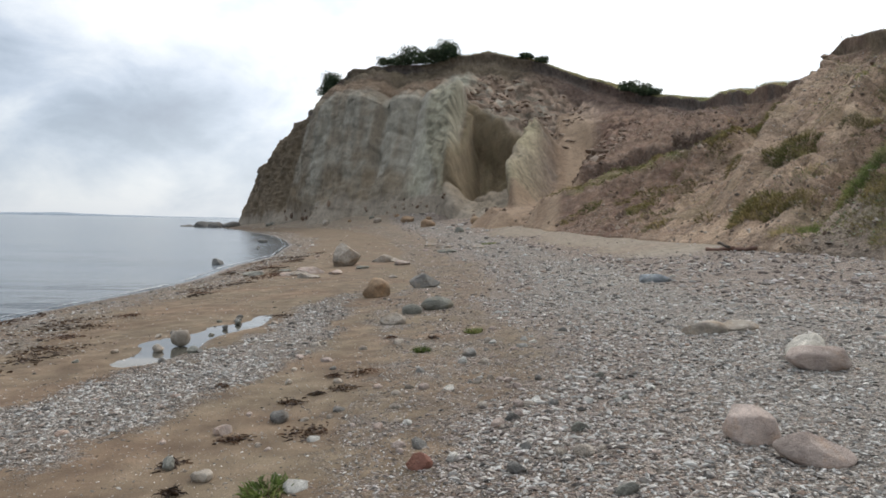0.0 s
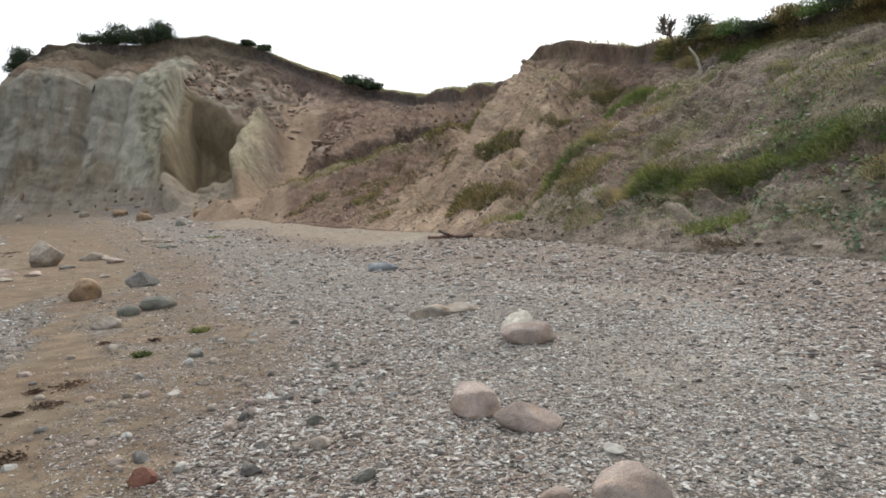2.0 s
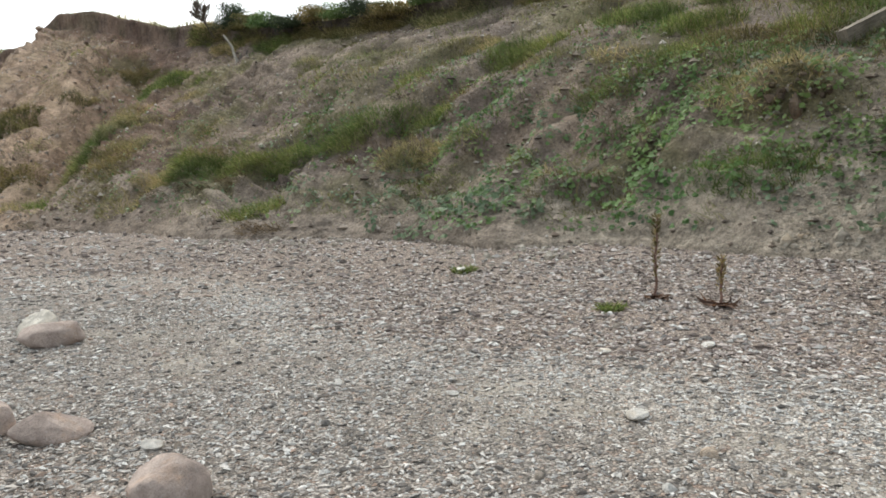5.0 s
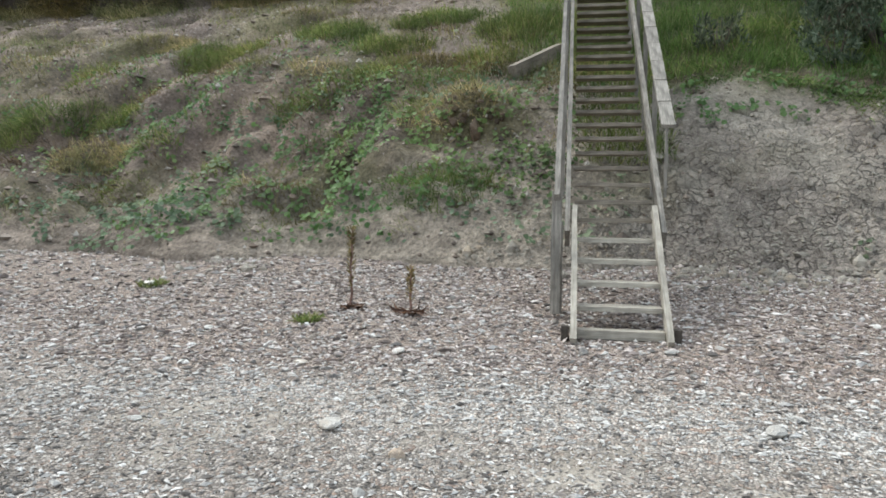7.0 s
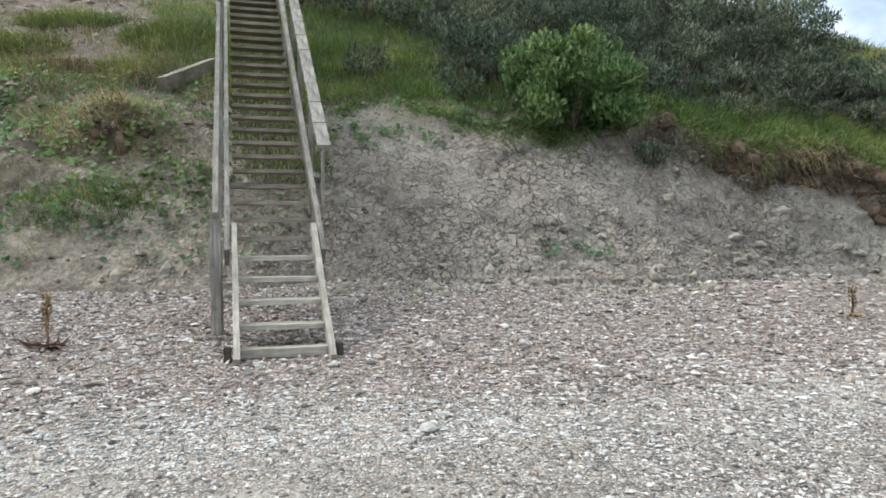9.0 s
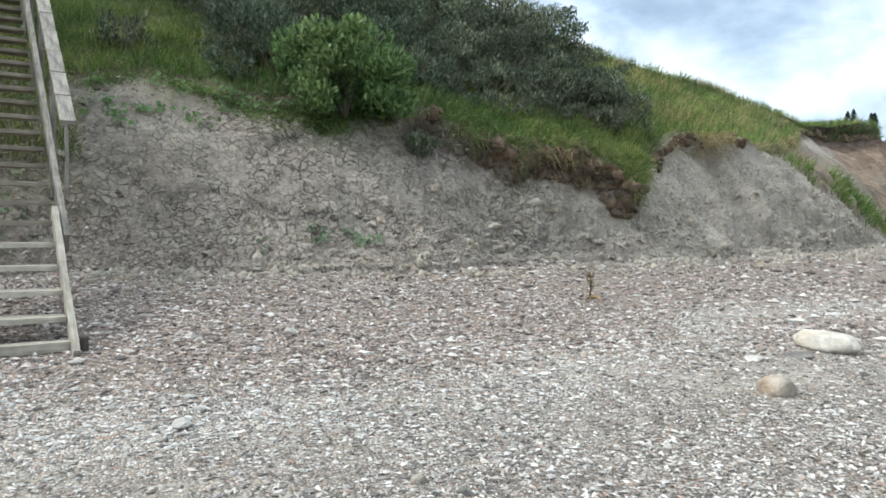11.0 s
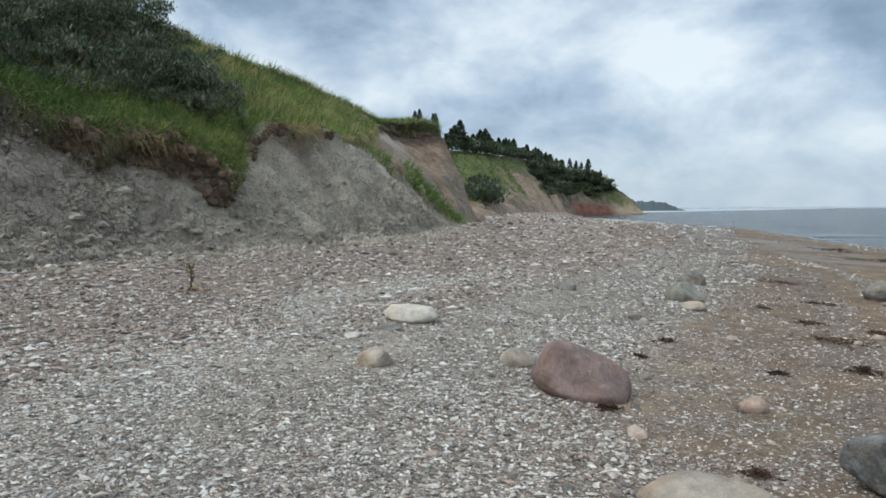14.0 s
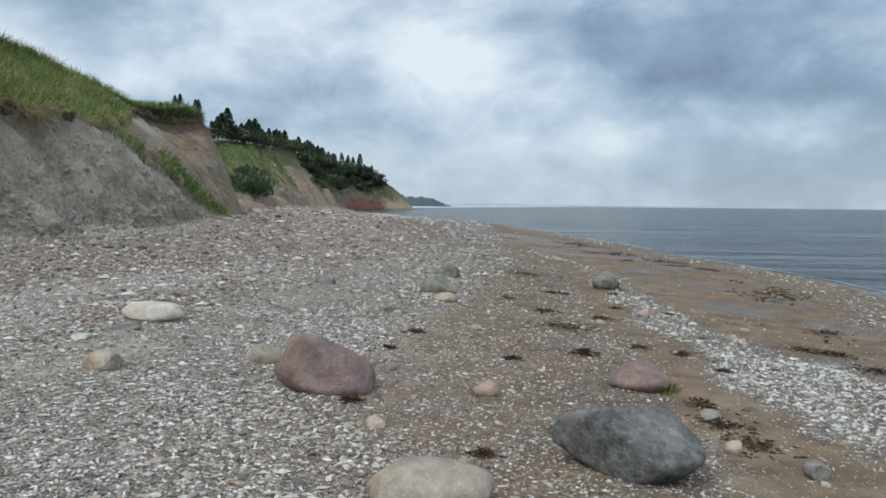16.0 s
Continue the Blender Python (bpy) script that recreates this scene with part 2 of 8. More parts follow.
def bank_material():
    m, t, b = material("bank_soil")
    p = place(t)
    base = add(t, "ShaderNodeAttribute", attribute="soil").outputs["Color"]
    crack = add(t, "ShaderNodeAttribute", attribute="clods").outputs["Fac"]
    still = add(t, "ShaderNodeAttribute", attribute="calm").outputs["Fac"]
    uneven = maths(t, "SUBTRACT", 1.0, maths(t, "MULTIPLY", maths(t, "MAXIMUM", still, crack), 0.65))
    base = mix(t, uneven, base, ramp(t, noise_at(t, p, 0.55, 6.0, 0.68), [(0.32, 0.62), (0.5, 1.0), (0.68, 1.34)]), "MULTIPLY")
    lump = noise_at(t, p, 2.6, 8.0, 0.65)
    plain = add(t, "ShaderNodeAttribute", attribute="soil").outputs["Color"]
    tall = add(t, "ShaderNodeVectorMath", operation="MULTIPLY", i0=p, i1=(1.0, 1.0, 0.42)).outputs[0]
    runs = ramp(t, noise_at(t, tall, 0.8, 9.0, 0.74), [(0.32, 0.55), (0.5, 0.95), (0.68, 1.25)])
    face = add(t, "ShaderNodeAttribute", attribute="planar").outputs["Fac"]
    base = mix(t, ramp(t, noise_at(t, p, 1.1, 6.0, 0.7), [(0.5, 0.0), (0.75, 0.4)]), base, (0.2, 0.175, 0.155))
    col = mix(t, uneven, base, ramp(t, lump, [(0.28, 0.55), (0.5, 1.0), (0.72, 1.4)]), "MULTIPLY")
    col = mix(t, maths(t, "MULTIPLY", face, 0.8), col, mix(t, 1.0, plain, runs, "MULTIPLY"))
    grain = ramp(t, noise_at(t, p, 16.0, 6.0, 0.78), [(0.32, 0.52), (0.5, 1.0), (0.68, 1.42)])
    # small pits without relief: their shade is painted as darker soil
    pits = ramp(t, noise_at(t, p, 9.0, 5.0, 0.72), [(0.3, 1.0), (0.4, 0.0)])
    grained = mix(t, 1.0, col, grain, "MULTIPLY")
    grained = mix(t, maths(t, "MULTIPLY", pits, 0.7), grained, mix(t, 1.0, col, (0.38, 0.35, 0.33), "MULTIPLY"))
    col = mix(t, maths(t, "SUBTRACT", 1.0, maths(t, "MULTIPLY", still, 0.6)), col, grained)
    shake = add(t, "ShaderNodeVectorMath", operation="MULTIPLY", i0=add(t, "ShaderNodeTexNoise", vector=p, scale=6.0, detail=4.0).outputs["Color"], i1=(0.2, 0.2, 0.2)).outputs[0]
    warped = add(t, "ShaderNodeVectorMath", operation="ADD", i0=p, i1=shake).outputs[0]
    lines = cells(t, warped, 7.4, "DISTANCE_TO_EDGE").outputs["Distance"]
    broken = maths(t, "MULTIPLY", ramp(t, noise_at(t, p, 3.2, 4.0), [(0.36, 0.0), (0.55, 1.0)]), ramp(t, noise_at(t, p, 0.7, 2.0), [(0.4, 0.6), (0.6, 1.0)]))
    cut = ramp(t, lines, [(0.0, 0.0), (0.085, 1.0)])
    deep = maths(t, "MULTIPLY", maths(t, "MULTIPLY", maths(t, "SUBTRACT", 1.0, cut), crack), broken)
    plate = ramp(t, add(t, "ShaderNodeSeparateColor", i0=cells(t, warped, 7.4).outputs["Color"]).outputs[1], [(0.0, 0.84), (1.0, 1.14)])
    col = mix(t, crack, col, mix(t, 1.0, col, plate, "MULTIPLY"))
    col = mix(t, maths(t, "MULTIPLY", deep, 0.6), col, (0.06, 0.052, 0.045))
    crumb = cells(t, warped, 15.0)
    crumb_tone = ramp(t, add(t, "ShaderNodeSeparateColor", i0=crumb.outputs["Color"]).outputs[0], [(0.0, 0.78), (1.0, 1.2)])
    rim = ramp(t, cells(t, warped, 15.0, "DISTANCE_TO_EDGE").outputs["Distance"], [(0.0, 0.55), (0.1, 1.0)])
    loose = ramp(t, noise_at(t, p, 1.7, 5.0, 0.65), [(0.42, 0.0), (0.62, 0.75)])
    col = mix(t, loose, col, mix(t, 1.0, mix(t, 1.0, col, crumb_tone, "MULTIPLY"), rim, "MULTIPLY"))
    speck = cells(t, p, 9.0)
    few = ramp(t, add(t, "ShaderNodeSeparateColor", i0=speck.outputs["Color"]).outputs[0], [(0.8, 0.0), (0.82, 1.0)])
    dot = maths(t, "MULTIPLY", ramp(t, speck.outputs["Distance"], [(0.16, 1.0), (0.22, 0.0)]), few)
    col = mix(t, maths(t, "MULTIPLY", dot, 0.6), col, (0.42, 0.38, 0.33))
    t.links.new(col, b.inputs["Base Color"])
    h = maths(t, "ADD", maths(t, "ADD", maths(t, "MULTIPLY", lump, 0.6), maths(t, "ADD", maths(t, "MULTIPLY", noise_at(t, p, 14.0, 6.0, 0.75), 0.42), maths(t, "MULTIPLY", cells(t, warped, 11.0).outputs["Distance"], -0.16))), maths(t, "MULTIPLY", deep, -0.5))
    bump(t, b, h, 0.9, 0.22)
    return m


def sea_material():
    m, t, b = material("calm_sea_water", 0.16)
    p = place(t)
    far = add(t, "ShaderNodeMapping", i0=p)
    far.inputs["Scale"].default_value = (0.35, 1.0, 1.0)
    t.links.new(ramp(t, noise_at(t, p, 0.05, 3.0), [(0.35, (0.03, 0.046, 0.058)), (0.65, (0.055, 0.074, 0.087))]), b.inputs["Base Color"])
    b.inputs["Specular IOR Level"].default_value = 0.3
    h = maths(t, "ADD", noise_at(t, far.outputs[0], 2.4, 4.0), maths(t, "MULTIPLY", noise_at(t, far.outputs[0], 0.35, 3.0), 1.8))
    open_water = ramp(t, maths(t, "ADD", maths(t, "MULTIPLY", add(t, "ShaderNodeSeparateXYZ", i0=p).outputs[1], -0.02), 0.5), [(0.0, 0.05), (1.0, 1.6)])
    # ruffled and calmer streaks
    ruffle = ramp(t, noise_at(t, far.outputs[0], 0.11, 4.0, 0.6), [(0.4, 0.45), (0.6, 1.6)])
    bump(t, b, maths(t, "MULTIPLY", h, maths(t, "MULTIPLY", open_water, ruffle)), 1.0, 0.7)
    return m


def rock_material(name, light, dark, scale=9.0, rough=0.75):
    m, t, b = material(name, rough)
    p = place(t)
    col = ramp(t, noise_at(t, p, scale, 8.0, 0.65), [(0.3, dark), (0.68, light)])
    spots = ramp(t, cells(t, p, 95.0).outputs["Distance"], [(0.1, 0.6), (0.5, 1.15)])
    col = mix(t, 1.0, col, ramp(t, noise_at(t, p, 2.7, 6.0, 0.7), [(0.35, 0.62), (0.65, 1.3)]), "MULTIPLY")
    col = mix(t, ramp(t, noise_at(t, p, 28.0, 4.0, 0.7), [(0.58, 0.0), (0.68, 0.5)]), col, mix(t, 0.5, light, (0.4, 0.39, 0.36)))
    col = mix(t, 0.5, col, mix(t, 1.0, col, spots, "MULTIPLY"))
    stain = maths(t, "MULTIPLY", ramp(t, noise_at(t, p, 3.4, 5.0, 0.65), [(0.52, 0.0), (0.66, 0.55)]), ramp(t, noise_at(t, p, 40.0, 4.0, 0.7), [(0.35, 0.4), (0.6, 1.0)]))
    col = mix(t, stain, col, mix(t, 1.0, col, (1.12, 0.86, 0.6), "MULTIPLY"))
    t.links.new(col, b.inputs["Base Color"])
    bump(t, b, maths(t, "ADD", noise_at(t, p, 20.0, 8.0, 0.6), maths(t, "MULTIPLY", noise_at(t, p, 130.0, 3.0), 0.25)), 0.9, 0.03)
    return m


def pebble_material(name, stops):
    m, t, b = material(name, 0.8)
    p = place(t)
    tone = ramp(t, add(t, "ShaderNodeNewGeometry").outputs["Random Per Island"], stops)
    col = mix(t, 1.0, tone, ramp(t, noise_at(t, p, 70.0, 3.0), [(0.3, 0.75), (0.7, 1.2)]), "MULTIPLY")
    t.links.new(col, b.inputs["Base Color"])
    return m


def wood_material(name, light, dark):
    m, t, b = material(name, 0.85)
    p = add(t, "ShaderNodeTexCoord").outputs["Object"]
    s = add(t, "ShaderNodeMapping", i0=p)
    s.inputs["Scale"].default_value = (4.0, 60.0, 60.0)
    grain = noise_at(t, s.outputs[0], 1.0, 5.0, 0.7)
    col = ramp(t, grain, [(0.3, dark), (0.7, light)])
    col = mix(t, 1.0, col, ramp(t, noise_at(t, p, 5.0, 4.0), [(0.3, 0.7), (0.7, 1.2)]), "MULTIPLY")
    col = mix(t, 1.0, col, ramp(t, add(t, "ShaderNodeObjectInfo").outputs["Random"], [(0.0, 0.82), (1.0, 1.15)]), "MULTIPLY")
    t.links.new(col, b.inputs["Base Color"])
    bump(t, b, grain, 0.4, 0.006)
    return m


def leaf_material(name, stops, rough=0.6):
    """Leaves: each its own tone, and some light passes through."""
    m, t, b = material(name, rough)
    col = ramp(t, add(t, "ShaderNodeNewGeometry").outputs["Random Per Island"], stops)
    col = mix(t, 1.0, col, ramp(t, noise_at(t, place(t), 0.9, 3.0), [(0.32, 0.62), (0.68, 1.35)]), "MULTIPLY")
    col = mix(t, 1.0, col, ramp(t, noise_at(t, place(t), 0.45, 3.0), [(0.38, (0.85, 0.97, 0.88)), (0.62, (1.14, 1.05, 0.95))]), "MULTIPLY")
    t.links.new(col, b.inputs["Base Color"])
    thin = add(t, "ShaderNodeBsdfTranslucent", color=col)
    both = add(t, "ShaderNodeMixShader", i0=0.4, i1=b.outputs[0], i2=thin.outputs[0])
    t.links.new(both.outputs[0], t.nodes["Material Output"].inputs[0])
    return m


BEACH, BANK, SEA_WATER = beach_material(), bank_material(), sea_material()
PEBBLES = pebble_material("mixed_beach_pebbles", [(0.0, (0.095, 0.088, 0.08)), (0.16, (0.17, 0.155, 0.14)), (0.36, (0.27, 0.24, 0.21)), (0.5, (0.38, 0.335, 0.29)), (0.58, (0.36, 0.26, 0.2)), (0.66, (0.46, 0.41, 0.36)), (0.82, (0.58, 0.53, 0.475)), (1.0, (0.74, 0.7, 0.65))])
PALE_PEBBLES = pebble_material("pale_flint_and_shell", [(0.0, (0.12, 0.112, 0.104)), (0.2, (0.36, 0.345, 0.32)), (0.5, (0.505, 0.485, 0.448)), (0.8, (0.615, 0.595, 0.556)), (1.0, (0.72, 0.7, 0.66))])
PINK_PEBBLES = pebble_material("pinkish_shingle", [(0.0, (0.1, 0.083, 0.074)), (0.25, (0.21, 0.172, 0.152)), (0.55, (0.36, 0.303, 0.267)), (0.82, (0.5, 0.44, 0.4)), (1.0, (0.68, 0.63, 0.59))])
WOOD = wood_material("weathered_grey_wood", (0.39, 0.362, 0.312), (0.13, 0.117, 0.097))
TREAD_WOOD = wood_material("greenish_brown_old_planks", (0.34, 0.298, 0.235), (0.12, 0.1, 0.078))
PALE_WOOD = wood_material("pale_newer_planks", (0.52, 0.48, 0.4), (0.27, 0.245, 0.2))
DARK_WOOD = wood_material("dark_old_wood", (0.13, 0.11, 0.09), (0.05, 0.042, 0.035))

# ---- large structure ----


def part(name, bm, mat, parent=None, label="", smooth=False):
    """Links a bmesh as one mesh object, under parent if there is one."""
    me = bpy.data.meshes.new(name)
    bm.to_mesh(me)
    bm.free()
    me.materials.append(mat)
    if smooth:
        me.polygons.foreach_set("use_smooth", np.ones(len(me.polygons), bool))
    ob = new(name, me)
    if parent is not None:
        ob.parent = parent
    if label:
        ob["label"] = label
    return ob


def from_arrays(name, verts, faces, mat, smooth=True):
    """A mesh object from arrays of places and of faces with equal corners."""
    verts, faces = np.asarray(verts, np.float32), np.asarray(faces, np.int32)
    me = bpy.data.meshes.new(name)
    me.vertices.add(len(verts))
    me.vertices.foreach_set("co", verts.ravel())
    n, k = faces.shape
    me.loops.add(n * k)
    me.loops.foreach_set("vertex_index", faces.ravel())
    me.polygons.add(n)
    me.polygons.foreach_set("loop_start", np.arange(0, n * k, k, dtype=np.int32))
    me.polygons.foreach_set("use_smooth", np.full(n, smooth))
    me.update(calc_edges=True)
    me.materials.append(mat)
    return new(name, me)


def grid_faces(nu, nv):
    i = np.arange(nu * nv).reshape(nu, nv)
    return np.stack([i[:-1, :-1], i[1:, :-1], i[1:, 1:], i[:-1, 1:]], -1).reshape(-1, 4)


def paint(ob, name, values):
    values = np.asarray(values, np.float32)
    if values.ndim == 1:
        ob.data.attributes.new(name, "FLOAT", "POINT").data.foreach_set("value", values)
    else:
        full = np.ones((len(values), 4), np.float32)
        full[:, :3] = values
        ob.data.attributes.new(name, "FLOAT_COLOR", "POINT").data.foreach_set("color", full.ravel())


def step(a, b, v):
    """0 below a, 1 above b, smooth between."""
    f = np.clip((v - a) / (b - a), 0, 1)
    return f * f * (3 - 2 * f)


def band(a, b, c, d, v):
    return step(a, b, v) * (1 - step(c, d, v))


def zones(x, y):
    """Share of gravel, of wetness and of pinkish shingle on the beach."""
    p = flat(x, y)
    big, mid = fbm(p * 0.22, 3, 21), fbm(p * 0.8, 3, 22)
    wob = 1.5 * big + 0.7 * mid
    s = across(x, y)
    a = x - 0.55 * (shore_x(y) + 8) * step(10, 40, np.abs(y))
    # pale ridge of flint that runs along the sand
    ends = [-30, -25, -17, -11.5, -8, -5.4, 0, 5, 6.8, 8.5, 10.4, 13.4, 17.5, 24]
    sea_side = np.interp(y, ends, [0.37, 0.365, 0.345, 0.33, 0.29, 0.25, 0.22, 0.215, 0.228, 0.255, 0.305, 0.33, 0.35, 0.36])
    land_side = np.interp(y, ends, [0.385, 0.395, 0.395, 0.39, 0.383, 0.355, 0.3, 0.295, 0.335, 0.365, 0.39, 0.405, 0.4, 0.37])
    ragged = s + 0.02 * big + 0.026 * mid + 0.012 * fbm(p * 3.0, 2, 24)
    strip = step(-0.03, 0.03, ragged - sea_side) * (1 - step(-0.035, 0.03, ragged - land_side)) * (0.78 + 0.22 * step(2, 6, -y)) * (1 - 0.7 * step(14, 22, y))
    away = 1.7 * step(3.0, 6.5, -y) + 0.8 * step(5.0, 9.0, y)
    inland = step(-0.7, 1.5, a - away + 0.7 * wob)
    inland = inland * (1 - 0.42 * band(3.4, 4.0, 4.7, 5.4, a + 0.45 * wob) * step(-0.25, 0.3, mid + 0.4 * big))
    loose = (0.44 + 0.03 * step(2, 5, -y)) * band(0.395, 0.43, 0.6, 0.7, s + 0.016 * wob)
    gravel = np.clip(np.maximum(np.maximum(strip, inland), loose), 0, 1)
    gravel = np.maximum(gravel, 0.5 * band(-0.02, 0.04, 0.1, 0.2, s + 0.06 * big))
    fan = band(20, 26, 60, 75, y) * step(0.74, 0.92, s + 0.1 * big)
    gravel = gravel * (1 - 0.8 * fan)
    wet = 1 - step(0.0, 0.07, s + 0.02 * big) + (0.3 + 0.22 * step(2, 6, -y)) * band(0.06, 0.2, 0.46, 0.56, s + 0.05 * big) * step(-0.35, 0.2, mid) + 0.3 * band(0.04, 0.1, 0.32, 0.38, s + 0.03 * big) * step(3, 8, -y)
    pink = np.clip(step(4.6, 5.6, a + 0.5 * wob) + 0.6 * band(-0.8, 0.2, 1.8, 3.0, a + 0.9 * wob), 0, 1)
    return gravel, np.clip(wet, 0, 1), pink * (1 - 0.85 * ridge_at(x, y))


def ridge_at(x, y):
    """Share of the pale ridge of chips that runs along the upper beach."""
    off = x - 4.55 - np.clip(0.022 * y * y, 0, 1.3) + 0.45 * fbm(flat(x, y) * 0.4, 2, 105)
    return np.exp(-(off / 0.55) ** 2) * (1 - step(10, 18, np.abs(y))) * (0.45 + 0.55 * step(-0.3, 0.15, fbm(flat(x, y) * 0.9, 2, 112)))


def build_beach():
    near = np.concatenate([np.arange(-22, 24, 0.13)])
    south = -22 - np.cumsum(np.geomspace(0.15, 12, 75))
    north = 24 + np.cumsum(np.geomspace(0.15, 8, 70))
    ys = np.concatenate([south[::-1][south[::-1] > -330], near, north[north < 205]])
    s = np.concatenate([np.linspace(-2.2, -0.1, 14), np.linspace(-0.08, 1.12, 150), np.linspace(1.14, 1.4, 6)])
    Y, S = np.meshgrid(ys, s, indexing="ij")
    xs = shore_x(Y)
    X = xs + S * np.maximum(toe_x(Y) - xs, 2)
    Z = ground_z(X, Y)
    pud = puddle_depth(X, Y)
    Z = Z - pud
    ob = from_arrays("ground", np.stack([X, Y, Z], -1).reshape(-1, 3), grid_faces(*X.shape)[:, ::-1], BEACH)
    g, w, k = zones(X.ravel(), Y.ravel())
    w = np.maximum(w, np.clip(pud.ravel() * 14, 0, 1))
    paint(ob, "zone", np.stack([g, w, k], -1))
    paint(ob, "ridge", ridge_at(X.ravel(), Y.ravel()))
    paint(ob, "upper", np.maximum(step(0.5, 0.68, S.ravel()) * (1 - 0.75 * step(18, 30, Y.ravel())), 0.38 * step(0.74, 0.9, S.ravel()) * band(16, 24, 60, 75, Y.ravel())))
    return tagged(ob, "beach of grey shingle, brown sand and flint along the foot of the bank", "beach", kind="structure")


def puddle_depth(x, y):
    """A shallow runnel that holds water."""
    t = (y - 8.8) / 5.2
    mid = -3.9 + 0.75 * (y - 8.8) / 2.2 * 0.45 + 0.12 * np.sin(y * 2.1)
    half = 0.42 * np.clip(1 - np.abs(t - 0.35), 0, 1) + 0.1 + 0.08 * np.sin(y * 3.7)
    inside = np.clip(1 - np.abs(x - mid) / half, 0, 1) * band(-0.02, 0.15, 0.85, 1.1, t)
    return 0.10 * inside


def spline(points, u):
    """Smooth curve through the points at the places u."""
    p = np.asarray(points, float)
    i = np.clip(np.floor(u).astype(int), 0, len(p) - 2)
    f = (u - i)[:, None]
    a, b, c, d = p[np.maximum(i - 1, 0)], p[i], p[i + 1], p[np.minimum(i + 2, len(p) - 1)]
    return 0.5 * (2 * b + (c - a) * f + (2 * a - 5 * b + 4 * c - d) * f ** 2 + (3 * b - a - 3 * c + d) * f ** 3)


def bank_grid():
    """Places, stations and heights of the bank's surface, before its fine relief."""
    dense = np.linspace(0, len(TOE) - 1, 6000)
    t = spline(TOE, dense)
    reach = np.hypot(t[:, 0], t[:, 1])
    size = np.clip(0.0075 * reach, 0.07, np.where(t[:, 1] > 0, 0.5, 1.3))
    run = np.concatenate([[0], np.cumsum(np.hypot(*np.diff(t[:, :2], axis=0).T) / size[1:])])
    u = np.interp(np.arange(0, run[-1], 1.0), run, dense)
    toe, crest, brk = spline(TOE, u), spline(CREST, u), spline(BREAK, u)
    arc = np.interp(u, dense, np.concatenate([[0], np.cumsum(np.hypot(*np.diff(t[:, :2], axis=0).T))]))
    return u, arc, toe, crest, brk


def build_bank():
    u, arc, toe, crest, brk = bank_grid()
    wob = fbm(np.stack([arc * 0.5, arc * 0, arc * 0], -1), 4, 31)[:, None]
    w = np.concatenate([[-0.06, -0.03], np.linspace(0, 1, 200) ** 1.25 * 0.985])
    U, Wt = np.meshgrid(u, w, indexing="ij")
    flatway = crest[:, :2] - toe[:, :2]
    length = np.hypot(*flatway.T)[:, None]
    inward = flatway / length
    Wc = np.clip(Wt, 0, 1)
    wm, hm = brk[:, :1], brk[:, 1:2]
    lo, hi = Wc / wm * hm, hm + (Wc - wm) / (1 - wm) * (1 - hm)
    h = np.where(Wc < wm, lo, hi)
    h = h * (1 - band(13.9, 14.4, 18.5, 19.5, U) * (0.5 * (1 - step(0.0, 0.11, Wc))))
    for _ in range(6):
        h[:, 3:-1] = 0.25 * h[:, 2:-2] + 0.5 * h[:, 3:-1] + 0.25 * h[:, 4:]
    tz, cz = toe[:, 2:], crest[:, 2:]
    lip = np.interp(u, [0, 4, 5, 9, 10, 12, 12.5, 14, 16, 18, 18.4, 19.0, 19.4, 20, 27], [1, 1, 1.4, 1.2, 0.9, 0.85, 0.6, 0.5, 0.25, 0.3, 0.7, 0.8, 0.5, 0.3, 1])[:, None]
    Z = tz + h * (cz - lip - tz) + np.where(Wt < 0, Wt * 40, 0)
    bay = (0.7 * fbm(np.stack([arc * 0.45, 0 * arc, 0 * arc], -1), 4, 33))[:, None] * np.clip(1 - Wt / 0.12, 0, 1)
    X = toe[:, :1] + flatway[:, :1] * Wt + inward[:, :1] * bay
    Y = toe[:, 1:2] + flatway[:, 1:] * Wt + inward[:, 1:] * bay
    P = np.stack([X, Y, Z], -1)
    # fine relief, along the slope's normal
    N = np.cross(np.gradient(P, axis=0), np.gradient(P, axis=1))
    N /= np.maximum(np.linalg.norm(N, axis=-1, keepdims=True), 1e-9)
    N *= np.sign(N[..., 2:] + 1e-9)
    far = step(30, 80, np.hypot(P[..., 0], P[..., 1]))
    A = np.broadcast_to(arc[:, None], X.shape)
    ridge = np.stack([A * 0.55 + 0.8 * fbm(P * 0.2, 2, 40), Wt * 1.5, 0 * A], -1)
    gully = np.abs(fbm(ridge, 3, 41)) * 2 - 0.6
    rill = np.abs(fbm(np.stack([A * 1.7 + 0.9 * fbm(P * 0.5, 2, 48), Wt * 2.5, 0 * A], -1), 3, 49)) * 2 - 0.6
    rough = band(7.0, 9.0, 13.6, 14.1, U)
    wide = np.stack([A * 0.13, Wt * 1.1, 0 * A], -1)
    fall = np.clip(Wt * 5, 0, 1) * np.clip((1.02 - Wt) * 8, 0.25, 1)
    smooth_face = band(13.9, 14.2, 17.6, 18.4, U) * (1 - step(0.2, 0.3, Wt))
    even = 1 - 0.62 * band(12.2, 12.9, 13.9, 14.2, U)
    d = even * fall * ((0.14 + 0.22 * rough + 0.4 * far) * gully * (1 - 0.6 * smooth_face) + (0.06 + 0.1 * rough + 0.25 * far) * rill + (0.35 + 1.3 * far) * fbm(wide, 3, 43))
    d += even * (0.06 + 0.07 * rough + 0.16 * far) * np.clip(Wt * 12, 0.2, 1) * fbm(P * 1.4, 5, 45, 0.6) * (1 - 0.5 * smooth_face)
